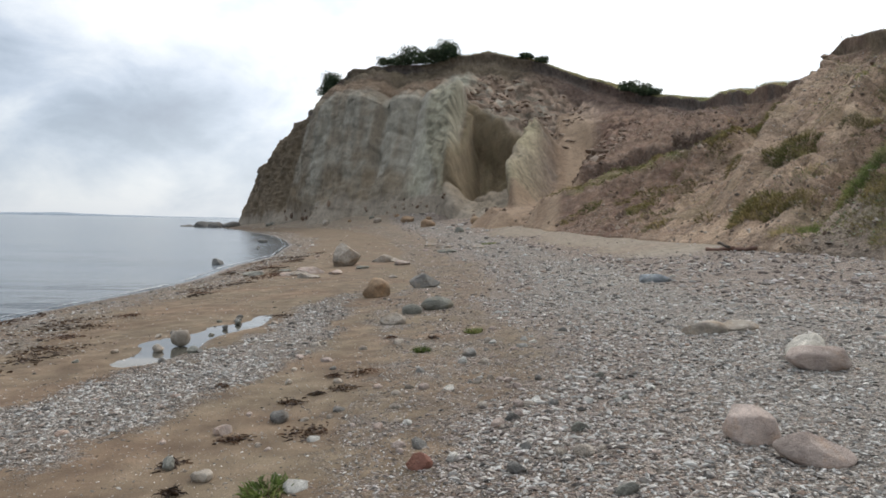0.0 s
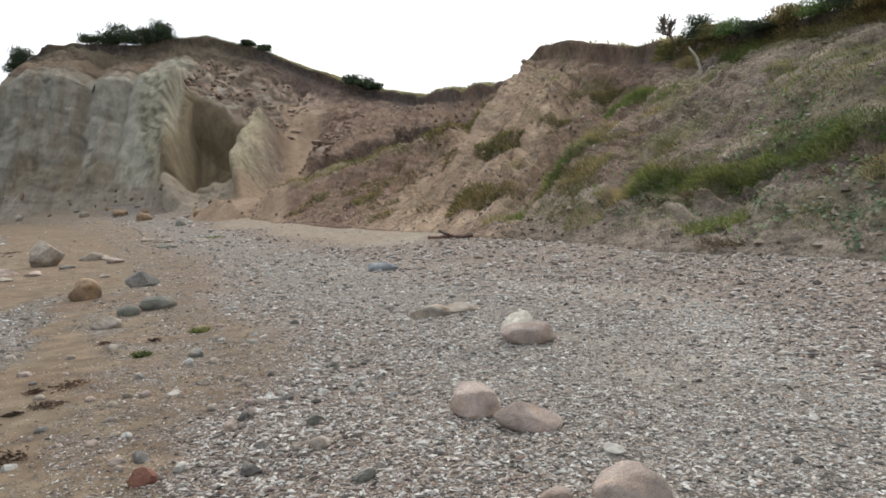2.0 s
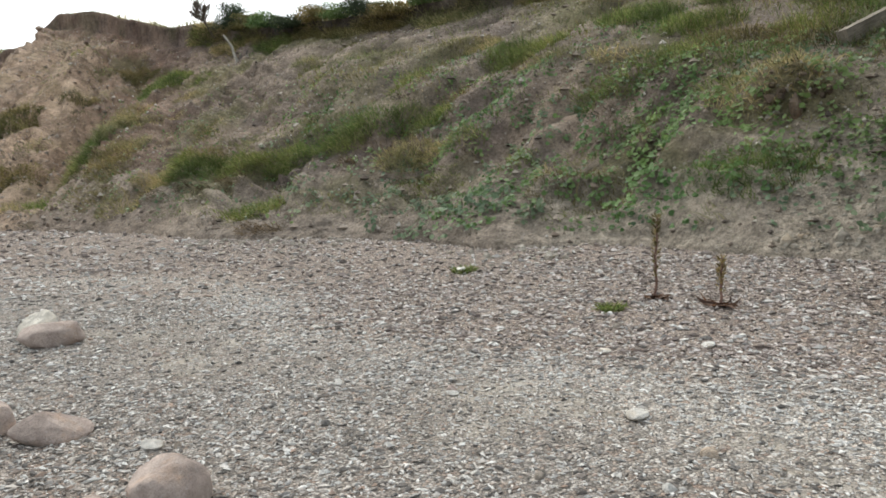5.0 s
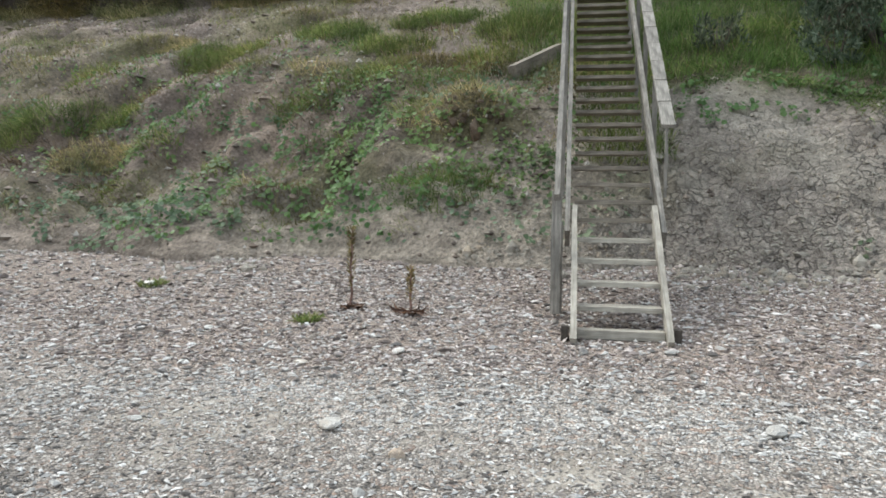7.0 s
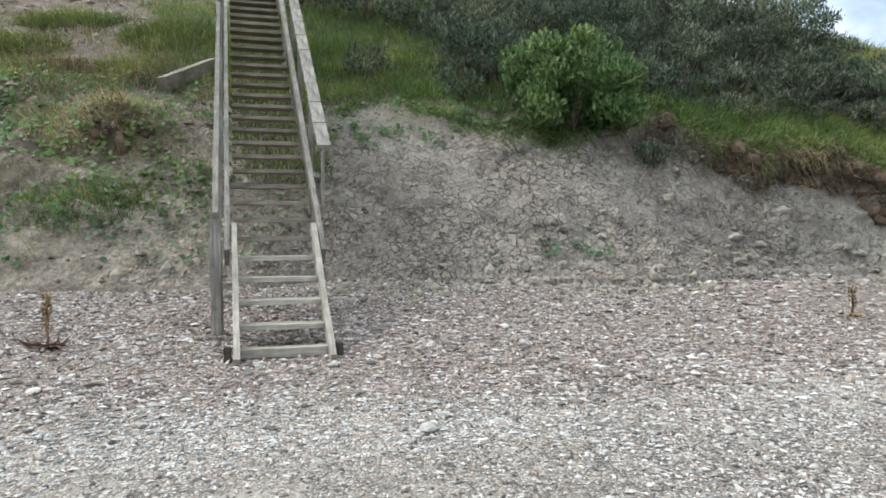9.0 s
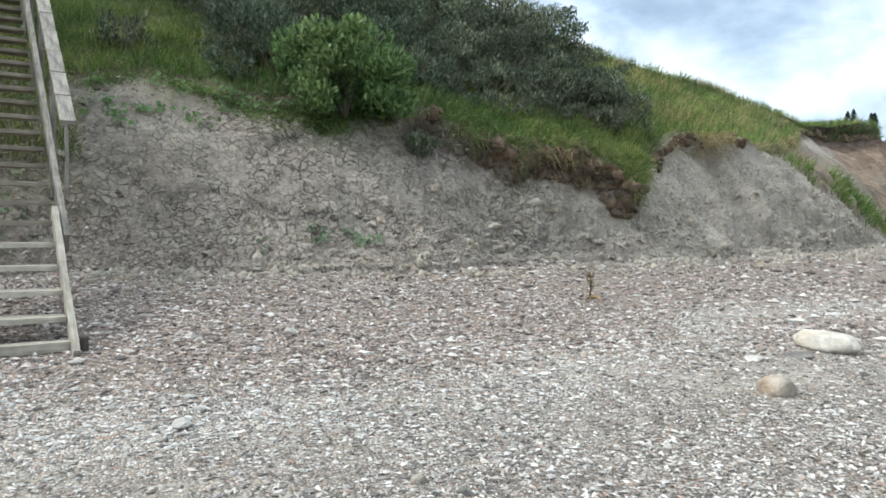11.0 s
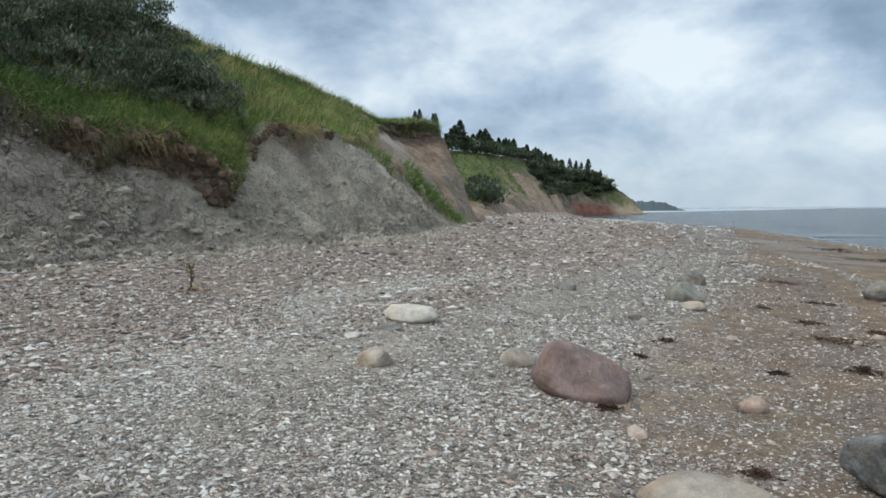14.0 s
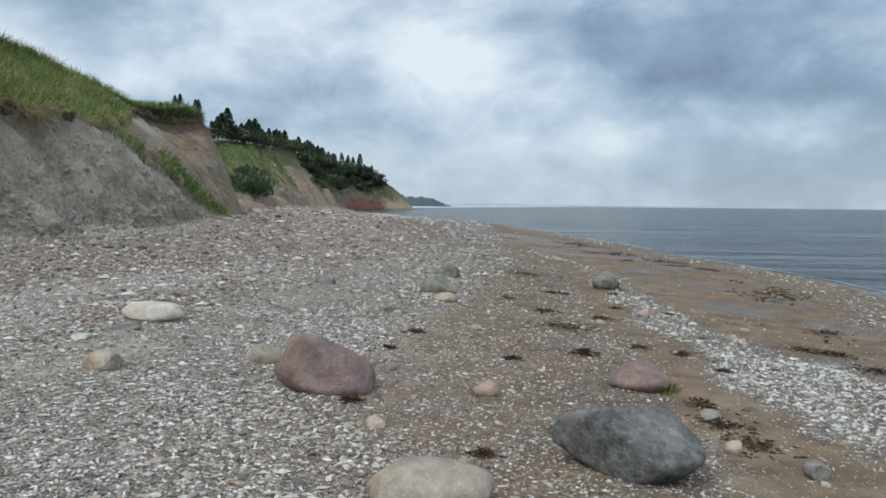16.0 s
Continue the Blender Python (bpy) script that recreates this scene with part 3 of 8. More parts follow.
    d += (0.03 + 0.03 * rough) * fbm(P * 6.0, 3, 47)
    d += far * (0.65 * fbm(P * np.array((0.22, 0.22, 0.3)), 4, 56, 0.6) + 0.3 * np.abs(fbm(P * np.array((0.5, 0.5, 1.3)), 3, 57))) * np.clip(Wt * 10, 0, 1)
    d *= (1 - 0.85 * chute_at(U, Wt)) * (1 - 0.7 * band(5.05, 5.25, 6.1, 6.25, U) * band(0.05, 0.12, 0.42, 0.5, Wt)) * (1 - 0.5 * band(2.2, 2.5, 4.9, 5.1, U) * band(0.05, 0.1, 0.8, 0.9, Wt))
    d += relief(U, Wt, P, A)
    P = P + N * d[..., None]
    # sod lip at the top edge and the land behind it
    rows = [P]
    top = P[:, -1].copy()
    top[4:-4] = sum(P[4 + k:len(P) - 4 + k, -1] for k in range(-4, 5)) / 9
    edge = inward * (0.3 * wob)
    north = 1 - step(4.0, 8.5, u)
    behind = np.stack([1 - 0.8 * north, 0.15 + 0.85 * north], -1)
    behind /= np.linalg.norm(behind, axis=-1, keepdims=True)
    for out, up in ((0.0, 0.4), (-0.12, 0.75), (-0.16, 1.0), (0.05, 1.08), (0.6, 1.15), (2, 1.15), (6, 0.9), (16, 0.1), (45, -2.0), (110, -8.0)):
        q = top.copy()
        q[:, :2] += (inward if out < 1 else behind) * out + edge * min(1, out + 0.4)
        rag = fbm(np.stack([arc * 0.45, 0 * arc + 0.5 * up, 0 * arc], -1), 5, 52, 0.5)
        q[:, :2] -= inward * (0.35 * lip[:, 0] * rag * (0 < up < 1.1))[:, None]
        q[:, 2] = top[:, 2] + lip[:, 0] * up + 0.5 * lip[:, 0] * rag * (0.3 < up < 1.2) + 0.08 * fbm(np.stack([arc * 0.8, 0 * arc + out, 0 * arc], -1), 2, 50) * (up > 0.9)
        rows.append(q[:, None])
    G = np.concatenate(rows, 1)
    ob = from_arrays("bank", G.reshape(-1, 3), grid_faces(*G.shape[:2]), BANK)
    W_all = np.concatenate([Wt, np.repeat(np.linspace(1.0, 1.09, 10)[None], len(u), 0)], 1)
    U_all = np.repeat(u[:, None], G.shape[1], 1)
    A_all = np.repeat(arc[:, None], G.shape[1], 1)
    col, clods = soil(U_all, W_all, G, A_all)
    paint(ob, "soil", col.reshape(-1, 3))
    paint(ob, "clods", clods.ravel())
    paint(ob, "planar", np.clip(band(1.2, 1.8, 6.3, 6.6, U_all) * (1 - step(0.86, 0.95, W_all)) + 0.8 * chute_at(U_all, W_all), 0, 1).ravel())
    paint(ob, "calm", (band(13.9, 14.2, 17.5, 18.0, U_all) * (1 - step(-0.02, 0.0, W_all - turf_edge(U_all))) * step(0.05, 0.11, W_all)).ravel())
    return tagged(ob, "eroded bank and cliffs of grey and brown clay above the beach", "cliff", kind="structure"), G, u, W_all[0]


def chute_at(U, W):
    """Share of the smooth sandy chute on the northern slope."""
    left = np.interp(W, [0.0, 0.1, 0.2, 0.38, 0.51, 0.7], [6.35, 6.7, 6.86, 6.78, 6.62, 6.35])
    right = np.interp(W, [0.0, 0.1, 0.27, 0.37, 0.63, 0.75], [8.3, 7.95, 7.5, 7.32, 6.98, 6.9])
    return step(-0.05, 0.05, U - left) * (1 - step(-0.1, 0.1, U - right)) * (1 - step(0.72, 0.82, W))


def fan_at(U):
    """Upper edge of the scree that lies in the mouth of the northern hollow."""
    return np.interp(U, [5.2, 5.5, 6.3, 6.7], [0.0, 0.03, 0.17, 0.28])


def worley(p, seed):
    """Distance to the nearest cell point and the gap to the next, with each cell's own number."""
    base = np.floor(p).astype(np.int64)
    d1, d2, own = np.full(p.shape[:-1], 9.0), np.full(p.shape[:-1], 9.0), np.zeros(p.shape[:-1])
    for i in (-1, 0, 1):
        for j in (-1, 0, 1):
            for k in (-1, 0, 1):
                c = base + np.array((i, j, k))
                a, b_, e = c[..., 0], c[..., 1], c[..., 2]
                q = c + np.stack([hash3(a, b_, e, seed), hash3(a, b_, e, seed + 1), hash3(a, b_, e, seed + 2)], -1)
                d = np.linalg.norm(q - p, axis=-1)
                near = d < d1
                d2 = np.where(near, d1, np.minimum(d2, d))
                own = np.where(near, hash3(a, b_, e, seed + 3), own)
                d1 = np.where(near, d, d1)
    return d1, d2 - d1, own


def relief(U, W, P, A):
    """Ribs, hollows, steps and clods that belong to certain parts of the bank."""
    d = 0 * U
    n = fbm(P * 0.12, 3, 71)
    # buttress, hollow, knob and chute of the northern cliff
    line = U - np.interp(W, [0.0, 0.1, 0.14, 0.22, 0.34, 0.8], [5.72, 5.56, 5.4, 5.2, 5.03, 4.9]) + 0.05 * n
    d += 3.5 * np.where(line < 0, np.exp(-np.abs(line / 0.36) ** 1.2), np.exp(-(line / 0.08) ** 2)) * band(-0.05, 0.06, 0.42, 0.7, W)
    d -= 1.0 * np.exp(-((U - 4.38 + 0.2 * (0.4 - W)) / 0.09) ** 2) * band(0.03, 0.1, 0.6, 0.8, W)
    d -= 5.2 * np.exp(-((U - 5.84 - 0.4 * (0.3 - W) + 0.06 * n) / 0.42) ** 6) * step(0.0, 0.1, W - fan_at(U)) * (1 - step(0.44, 0.52, W + 0.05 * n))
    d += 0.4 * np.sin(U * 30 + 2 * n) * band(5.2, 5.4, 6.1, 6.25, U) * band(0.1, 0.2, 0.4, 0.47, W)
    d += 4.6 * np.exp(-(np.abs(U - 6.52 + 0.75 * (W - 0.4)) / (0.08 + 0.2 * W)) ** 4) * band(0.05, 0.2, 0.5, 0.55, W)
    d += 0.9 * np.exp(-((U - 6.55) / 0.08) ** 2) * band(0.42, 0.46, 0.53, 0.57, W)
    d -= 2.4 * np.exp(-((U - 6.98 + 0.3 * (W - 0.4)) / 0.28) ** 2) * band(0.06, 0.25, 0.6, 0.75, W)
    # fluted face of the cliff
    flute = fbm(np.stack([A * 0.42 + 1.5 * n, P[..., 2] * 0.07, 0 * A], -1), 3, 75, 0.6)
    edge_ = fbm(np.stack([A * 1.1 + 1.2 * n, P[..., 2] * 0.16, 0 * A], -1), 3, 79, 0.6)
    d += (0.45 * (0.5 - np.abs(flute) * 2) + 0.22 * (0.4 - np.abs(edge_) * 2) + 0.15 * fbm(P * 0.8, 3, 76, 0.6)) * band(1.8, 2.3, 4.9, 5.1, U) * band(0.03, 0.1, 0.75, 0.95, W)
    sel = (U > 0.8) & (U < 6.2) & (W > 0.02) & (W < 0.95)
    q = P[sel] + 1.5 * fbm(P[sel] * 0.2, 2, 85)[:, None]
    _, g1, o1 = worley(q * np.array((0.3, 0.3, 0.16)), 87)
    f2, g2, o2 = worley(q * np.array((0.8, 0.8, 0.55)), 93)
    d[sel] += (0.6 * (o1 - 0.5) + 0.25 * np.clip(g1 * 4, 0, 1) + 0.22 * (o2 - 0.5) - 0.12 * f2) * (1 - 0.8 * band(5.1, 5.3, 6.1, 6.2, U[sel]) * band(0.1, 0.2, 0.4, 0.47, W[sel])) * np.clip(W[sel] * 12, 0, 1)
    # cones of scree at the foot of the northern cliff
    cone = np.clip(fbm(np.stack([U * 2.2, 0 * U, 0 * U], -1), 2, 74) * 1.6 + 0.35, 0, 1) * (1 - step(6.8, 7.4, U)) * step(2.0, 2.6, U)
    d += 3.4 * cone * np.exp(-(np.clip(W + 0.06, 0, 1) / 0.09) ** 2)
    d += 0.8 * np.exp(-((U - 2.75) / 0.3) ** 2) * band(0.0, 0.1, 0.6, 0.9, W)
    d -= 2.0 * np.exp(-((U - 2.25) / 0.13) ** 2) * band(0.0, 0.1, 0.6, 0.9, W)
    d -= 1.4 * np.exp(-((U - 3.75) / 0.12) ** 2) * band(0.05, 0.2, 0.8, 0.95, W)
    # fallen blocks under the northern top edge
    blocky = (band(4.95, 5.2, 6.3, 6.6, U) * band(0.56, 0.62, 0.86, 0.92, W) + band(7.0, 7.1, 7.4, 7.55, U) * band(0.42, 0.5, 0.7, 0.78, W)) > 0.05
    if blocky.any():
        d1, gap, own = worley(P[blocky] * 0.85, 73)
        d[blocky] += 0.55 * (own - 0.4) - 0.3 * d1
    # ledge that runs down across the slope north of the hump
    slant = W - bench(U)[1]
    d += band(7.4, 7.6, 9.6, 10.0, U) * (1.2 * np.exp(-((W - bench(U)[0]) / 0.07) ** 2) - 1.3 * np.where(slant < 0, np.exp(-(slant / 0.08) ** 2), np.exp(-(slant / 0.025) ** 2)))
    # spur under the hump
    d += 1.0 * np.exp(-((U - 10.55 - 0.5 * (W - 0.5)) / 0.22) ** 2) * band(0.05, 0.3, 0.9, 1.0, W)
    d -= 0.9 * np.exp(-((U - 11.2 - 0.75 * (W - 0.1)) / 0.16) ** 2) * band(0.02, 0.15, 0.75, 0.95, W)
    # lumps and small steps of the rough northern slope
    sel = (band(8.0, 9.0, 13.7, 14.0, U) > 0.05) & (W > 0.01)
    lump1, g1, own1 = worley(P[sel] * np.array((1.5, 1.5, 2.1)) + 0.5 * fbm(P[sel] * 0.9, 2, 83)[:, None], 84)
    lump2, g2, own2 = worley(P[sel] * np.array((4.2, 4.2, 5.0)), 86)
    calm = (0.35 + 0.65 * step(-0.2, 0.3, fbm(P[sel] * 0.45, 2, 88))) * (1 - 0.55 * step(12.2, 13.0, U[sel]))
    d[sel] += calm * (1 - 0.75 * band(9.7, 10.1, 11.0, 11.4, U[sel] - 0.4 * (W[sel] - 0.4))) * (0.16 * (own1 - 0.5) - 0.08 * lump1 + 0.13 * (own2 - 0.5) - 0.06 * lump2 + 0.06)
    # small ledges trodden into the slope by slumping
    saw = W * 15 + 1.6 * fbm(P * 0.35, 3, 81) + 0.12 * A
    saw = saw - np.floor(saw)
    d += 0.3 * (np.clip(saw / 0.8, 0, 1) - 0.5) * np.where(saw > 0.8, np.clip((1 - saw) / 0.2, 0, 1), 1) * step(0.0, 0.25, fbm(P * 0.3, 3, 82)) * band(8.6, 9.4, 13.7, 14.0, U) * band(0.05, 0.1, 0.85, 0.95, W)
    # rills washed into the brown slope
    rills = np.clip(1 - 5.5 * np.abs(fbm(np.stack([A * 0.62 - W * 5, W * 1.6, 0 * A], -1), 3, 53, 0.55)), 0, 1)
    d -= 0.4 * rills * band(8.6, 9.4, 13.4, 13.8, U) * band(0.03, 0.1, 0.85, 0.97, W)
    # clods of the cracked clay beside the stairs
    clod = band(13.55, 14.05, 16.6, 18.0, U) * (1 - step(0.17, 0.27, W + 0.05 * n)) * np.clip(W * 60, 0.3, 1)
    sel = clod > 0.03
    d1, gap, own = worley(P[sel] * np.array((3.4, 3.4, 4.2)) + 0.5 * fbm(P[sel] * 2.0, 2, 77)[:, None], 78)
    _, biggap, bigown = worley(P[sel] * 1.5 + 0.3 * fbm(P[sel], 2, 79)[:, None], 80)
    low = (1 - step(0.06, 0.12, W[sel])) * step(14.6, 15.0, U[sel])
    fade = 1 - 0.4 * step(15.2, 16.0, U[sel])
    d[sel] += clod[sel] * fade * ((0.018 + 0.03 * low) * np.clip(gap * 5, 0, 1) + (0.02 + 0.055 * low) * (own - 0.5) - 0.025 + 0.024 * np.clip(biggap * 6, 0, 1) + 0.08 * (bigown - 0.5))
    # turf that overhangs the bare face
    over = W - turf_edge(U)
    spur = U - 16.95 + 4.5 * (W - 0.1)
    d += 0.22 * np.where(spur < 0, np.exp(-(spur / 0.45) ** 2), np.exp(-(spur / 0.16) ** 2)) * band(0.0, 0.04, 0.2, 0.3, W)
    d -= 0.1 * np.abs(np.sin(A * 1.3 + 3 * W * 8 + 6 * n)) ** 3 * band(15.9, 16.1, 17.2, 17.6, U) * band(0.02, 0.06, 0.17, 0.22, W)
    d += band(14.9, 15.1, 15.86, 15.9, U) * 0.4 * np.where(over > 0, np.exp(-(over / 0.07) ** 2), np.exp(-(over / 0.006) ** 2))
    d += band(15.95, 16.1, 17.4, 17.9, U) * 0.14 * np.where(over > 0, np.exp(-(over / 0.06) ** 2), np.exp(-(over / 0.006) ** 2))
    lumpy = band(15.0, 15.4, 17.4, 17.9, U) * band(0.0, 0.02, 0.17, 0.22, W)
    d += lumpy * (0.2 * fbm(P * 1.1, 3, 58, 0.6) + 0.09 * fbm(P * 4.5, 3, 59, 0.6) - 0.28 * step(15.7, 16.1, U) * np.clip(1 - 6 * np.abs(fbm(np.stack([A * 0.7 + W * 9, W * 2.0, 0 * A], -1), 3, 55, 0.6)), 0, 1))
    d += 0.45 * np.exp(-((U - 13.78) / 0.07) ** 2 - ((W - 0.215) / 0.03) ** 2)
    return d


def bench(U):
    """Lower and upper edge of the grassy ledge that slants across the northern slope."""
    return (np.interp(U, [7.4, 8.2, 8.85, 9.26, 9.76, 10.4], [0.06, 0.14, 0.26, 0.4, 0.53, 0.68]),
            np.interp(U, [7.4, 7.63, 7.94, 8.82, 9.3, 9.8, 10.4], [0.24, 0.32, 0.47, 0.6, 0.7, 0.79, 0.86]))


def soil(U, W, P, A):
    """Colours of the earth, in places with shade painted in, and where it is cracked into clods."""
    def mixed(c, other, f):
        return c * (1 - f[..., None]) + np.array(other) * f[..., None]
    n1 = fbm(P * 0.35, 4, 61)
    n2 = fbm(P * 1.3, 4, 62)
    streak = fbm(np.stack([A * 0.5, W * 1.2, 0 * A], -1), 4, 63)
    c = np.zeros(P.shape) + np.array((0.255, 0.195, 0.147))
    c = mixed(c, (0.36, 0.285, 0.212), step(0.0, 0.5, n2))
    c = mixed(c, (0.17, 0.13, 0.11), step(0.0, 0.4, n1 + 0.4 * n2))
    ruddy = band(6.6, 7.2, 11.6, 12.4, U)
    c = mixed(c, (0.225, 0.135, 0.088), ruddy * 0.75)
    c = mixed(c, (0.2, 0.115, 0.08), ruddy * step(0.0, 0.35, fbm(P * 0.8, 4, 67)) * 0.7)
    # dark patches paint the shade of deeper relief into the slope's colour
    c = mixed(c, (0.12, 0.08, 0.055), band(7.0, 7.5, 13.4, 13.9, U) * step(0.22, 0.42, fbm(P * np.array((1.1, 1.1, 2.0)), 4, 65)) * 0.7)
    # grey clay from the stairs southwards and low on the slope
    grey = np.clip(step(12.0, 13.6, U + 0.5 * n1) * (1 - step(18.6, 19.4, U)) + 0.9 * band(10.6, 11.4, 14, 15, U) * (1 - step(0.12, 0.3, W + 0.1 * n1)), 0, 1)
    near_stairs = step(13.5, 14.0, U)
    c = mixed(c, (0.315, 0.262, 0.208), grey * 0.8 * (1 - near_stairs) * (1 - step(0.1, 0.24, W + 0.08 * n1)))
    c = mixed(c, (0.41, 0.36, 0.302), near_stairs * grey * 0.9 * (0.2 + 0.8 * np.maximum(step(13.7, 14.1, U), (1 - step(0.1, 0.22, W + 0.08 * n1)) * step(11.6, 12.4, U))))
    face = band(14.0, 14.3, 17.4, 18.0, U) * (1 - step(0.2, 0.3, W))
    c = mixed(c, (0.52, 0.465, 0.38), face * step(15.2, 16.0, U) * 0.8)
    rake = fbm(np.stack([A * 2.6 + W * 26, W * 7, 0 * A], -1), 4, 69, 0.65)
    c = mixed(c, (0.48, 0.435, 0.36), face * step(0.0, 0.4, rake) * 0.6)
    c = mixed(c, (0.235, 0.195, 0.155), face * step(0.1, 0.45, -rake + 0.3 * n1) * 0.55)
    c = mixed(c, (0.33, 0.285, 0.24), face * (1 - step(0.015, 0.06, W + 0.02 * n2)) * 0.6)
    upper = band(12.3, 12.9, 14.0, 14.4, U) * step(0.28, 0.42, W + 0.08 * n1)
    c = mixed(c, (0.25, 0.205, 0.168), upper * 0.5)
    c = mixed(c, (0.3, 0.24, 0.18), upper * step(0.1, 0.4, n2) * 0.6)
    # northern cliff
    cliff = 1 - step(6.15, 6.5, U + 0.3 * (W - 0.4))
    gg = cliff * step(2.1, 2.5, U + 0.2 * n1)
    c = mixed(c, (0.375, 0.34, 0.272), gg * 0.95)
    c = mixed(c, (0.47, 0.432, 0.355), gg * step(0.0, 0.4, streak + 0.4 * n1) * 0.7)
    c = mixed(c, (0.25, 0.19, 0.13), gg * step(0.0, 0.35, -streak - 0.3 * n1 + 0.2 * n2) * 0.6)
    c = mixed(c, (0.215, 0.162, 0.105), (1 - step(2.35, 2.6, U + 0.25 * n1 + 0.9 * (W - 0.25))) * 0.9)
    c = mixed(c, (0.26, 0.195, 0.125), gg * band(2.3, 2.7, 4.6, 4.9, U) * (1 - step(0.1, 0.2, W + 0.12 * n1)) * 0.6)
    c = mixed(c, (0.24, 0.165, 0.108), band(2.2, 2.6, 4.5, 4.7, U) * step(0.46, 0.62, W + 0.16 * n1 + 0.1 * streak) * 0.9)
    c = mixed(c, (0.12, 0.088, 0.066), band(2.2, 2.5, 4.9, 5.3, U) * step(0.74, 0.8, W + 0.04 * n1) * 0.85)
    c = mixed(c, (0.44, 0.42, 0.325), gg * np.exp(-((U - 4.8 + 0.25 * (0.4 - W)) / 0.2) ** 2) * 0.8)
    dip = np.sin(2.6 * (P[..., 2] + 1.1 * P[..., 0]) + 7.0 * n1 + 2.5 * n2) + 0.8 * fbm(P * 0.5, 2, 113)
    flank = band(-0.5, -0.36, 0.08, 0.14, U - np.interp(W, [0.0, 0.1, 0.22, 0.34], [5.72, 5.56, 5.2, 5.03])) * band(-0.02, 0.02, 0.44, 0.54, W)
    c = mixed(c, (0.46, 0.42, 0.3), flank * 0.75)
    c = mixed(c, (0.1, 0.085, 0.055), flank * step(0.25, 0.9, dip) * 0.6)
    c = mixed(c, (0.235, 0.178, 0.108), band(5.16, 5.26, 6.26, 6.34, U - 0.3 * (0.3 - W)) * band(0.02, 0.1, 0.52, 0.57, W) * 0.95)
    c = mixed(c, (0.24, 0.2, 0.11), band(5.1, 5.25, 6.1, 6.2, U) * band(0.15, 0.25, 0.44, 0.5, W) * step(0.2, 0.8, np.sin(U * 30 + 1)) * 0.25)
    c = mixed(c, (0.4, 0.34, 0.215), np.exp(-((U - 6.5 + 0.75 * (W - 0.4)) / 0.15) ** 4) * band(0.05, 0.15, 0.48, 0.53, W) * 0.95)
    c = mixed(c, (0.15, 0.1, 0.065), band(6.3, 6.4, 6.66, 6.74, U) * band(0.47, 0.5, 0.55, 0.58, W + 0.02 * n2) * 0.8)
    c = mixed(c, (0.2, 0.155, 0.105), cliff * step(0.74, 0.88, W + 0.12 * n1))
    c = mixed(c, (0.36, 0.26, 0.19), band(4.9, 5.1, 6.6, 7.2, U) * band(0.52, 0.6, 0.84, 0.9, W + 0.05 * n1) * step(-0.35, 0.1, n2))
    rubble = (band(4.95, 5.2, 6.3, 6.6, U) * band(0.56, 0.62, 0.86, 0.92, W) + band(7.0, 7.1, 7.4, 7.55, U) * band(0.42, 0.5, 0.7, 0.78, W)) > 0.05
    c[rubble] *= (0.62 + 0.75 * worley(P[rubble] * 0.85, 73)[2])[:, None]
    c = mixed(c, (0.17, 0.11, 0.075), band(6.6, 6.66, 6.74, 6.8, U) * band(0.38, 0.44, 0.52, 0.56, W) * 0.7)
    c = mixed(c, (0.33, 0.27, 0.2), band(5.3, 5.6, 6.5, 6.8, U) * (1 - step(0.0, 0.04, W - fan_at(U) - 0.02 + 0.03 * n2)) * 0.9)
    # dark brown layer under the northern top edge
    c = mixed(c, (0.13, 0.085, 0.065), band(5.2, 6.2, 8.9, 9.3, U) * step(0.82, 0.9, W + 0.07 * n1) * 0.9)
    # sandy chute
    c = mixed(c, (0.37, 0.265, 0.178), chute_at(U + 0.06 * n2, W) * 0.95)
    c = mixed(c, (0.27, 0.18, 0.118), chute_at(U + 0.06 * n2, W) * step(0.05, 0.35, fbm(np.stack([A * 0.45 + W * 9, W * 1.5, 0 * A], -1), 3, 89)) * 0.55)
    c = mixed(c, (0.17, 0.1, 0.075), band(6.98, 7.12, 7.5, 7.7, U) * band(0.34, 0.4, 0.7, 0.78, W) * step(-0.2, 0.2, n2 + 0.4 * n1) * 0.85)
    low_, high_ = bench(U)
    ledge = band(7.5, 7.8, 10.0, 10.4, U) * (1 - chute_at(U, W)) * step(-0.03, 0.03, W - low_ + 0.06 * n2) * (1 - step(-0.04, 0.02, W - high_ + 0.05 * n2))
    c = mixed(c, (0.17, 0.145, 0.06), ledge * step(-0.7, -0.1, n2 + 0.5 * n1) * 0.85)
    # brown scarp above the ledge, with the ledge's shadow put into its colour
    c = mixed(c, (0.11, 0.07, 0.05), band(7.45, 7.6, 9.7, 10.0, U) * band(-0.03, 0.0, 0.035, 0.06, W - high_ + 0.03 * n2) * 0.85)
    # pale sandy spur
    sandy = band(9.35, 9.9, 11.1, 11.6, U - 0.4 * (W - 0.4) + 0.2 * n1) * (1 - step(0.86, 0.93, W))
    c = mixed(c, (0.43, 0.31, 0.212), sandy * (0.5 + 0.4 * step(-0.35, 0.2, n2 + 0.5 * streak)))
    wash = fbm(np.stack([A * 1.3 - W * 9, W * 3, 0 * A], -1), 3, 90, 0.6)
    c = mixed(c, (0.25, 0.165, 0.108), sandy * step(0.08, 0.3, wash) * 0.6)
    # foot of scree
    c = mixed(c, (0.35, 0.295, 0.23), cliff * (1 - step(0.03, 0.07, W + 0.06 * n1 + 0.03 * n2)))
    # southern headland: red clay at the foot
    red = band(23.8, 24.2, 25.1, 25.5, U + 0.3 * n1) * (1 - step(0.12, 0.24, W + 0.1 * n1 + 0.06 * n2))
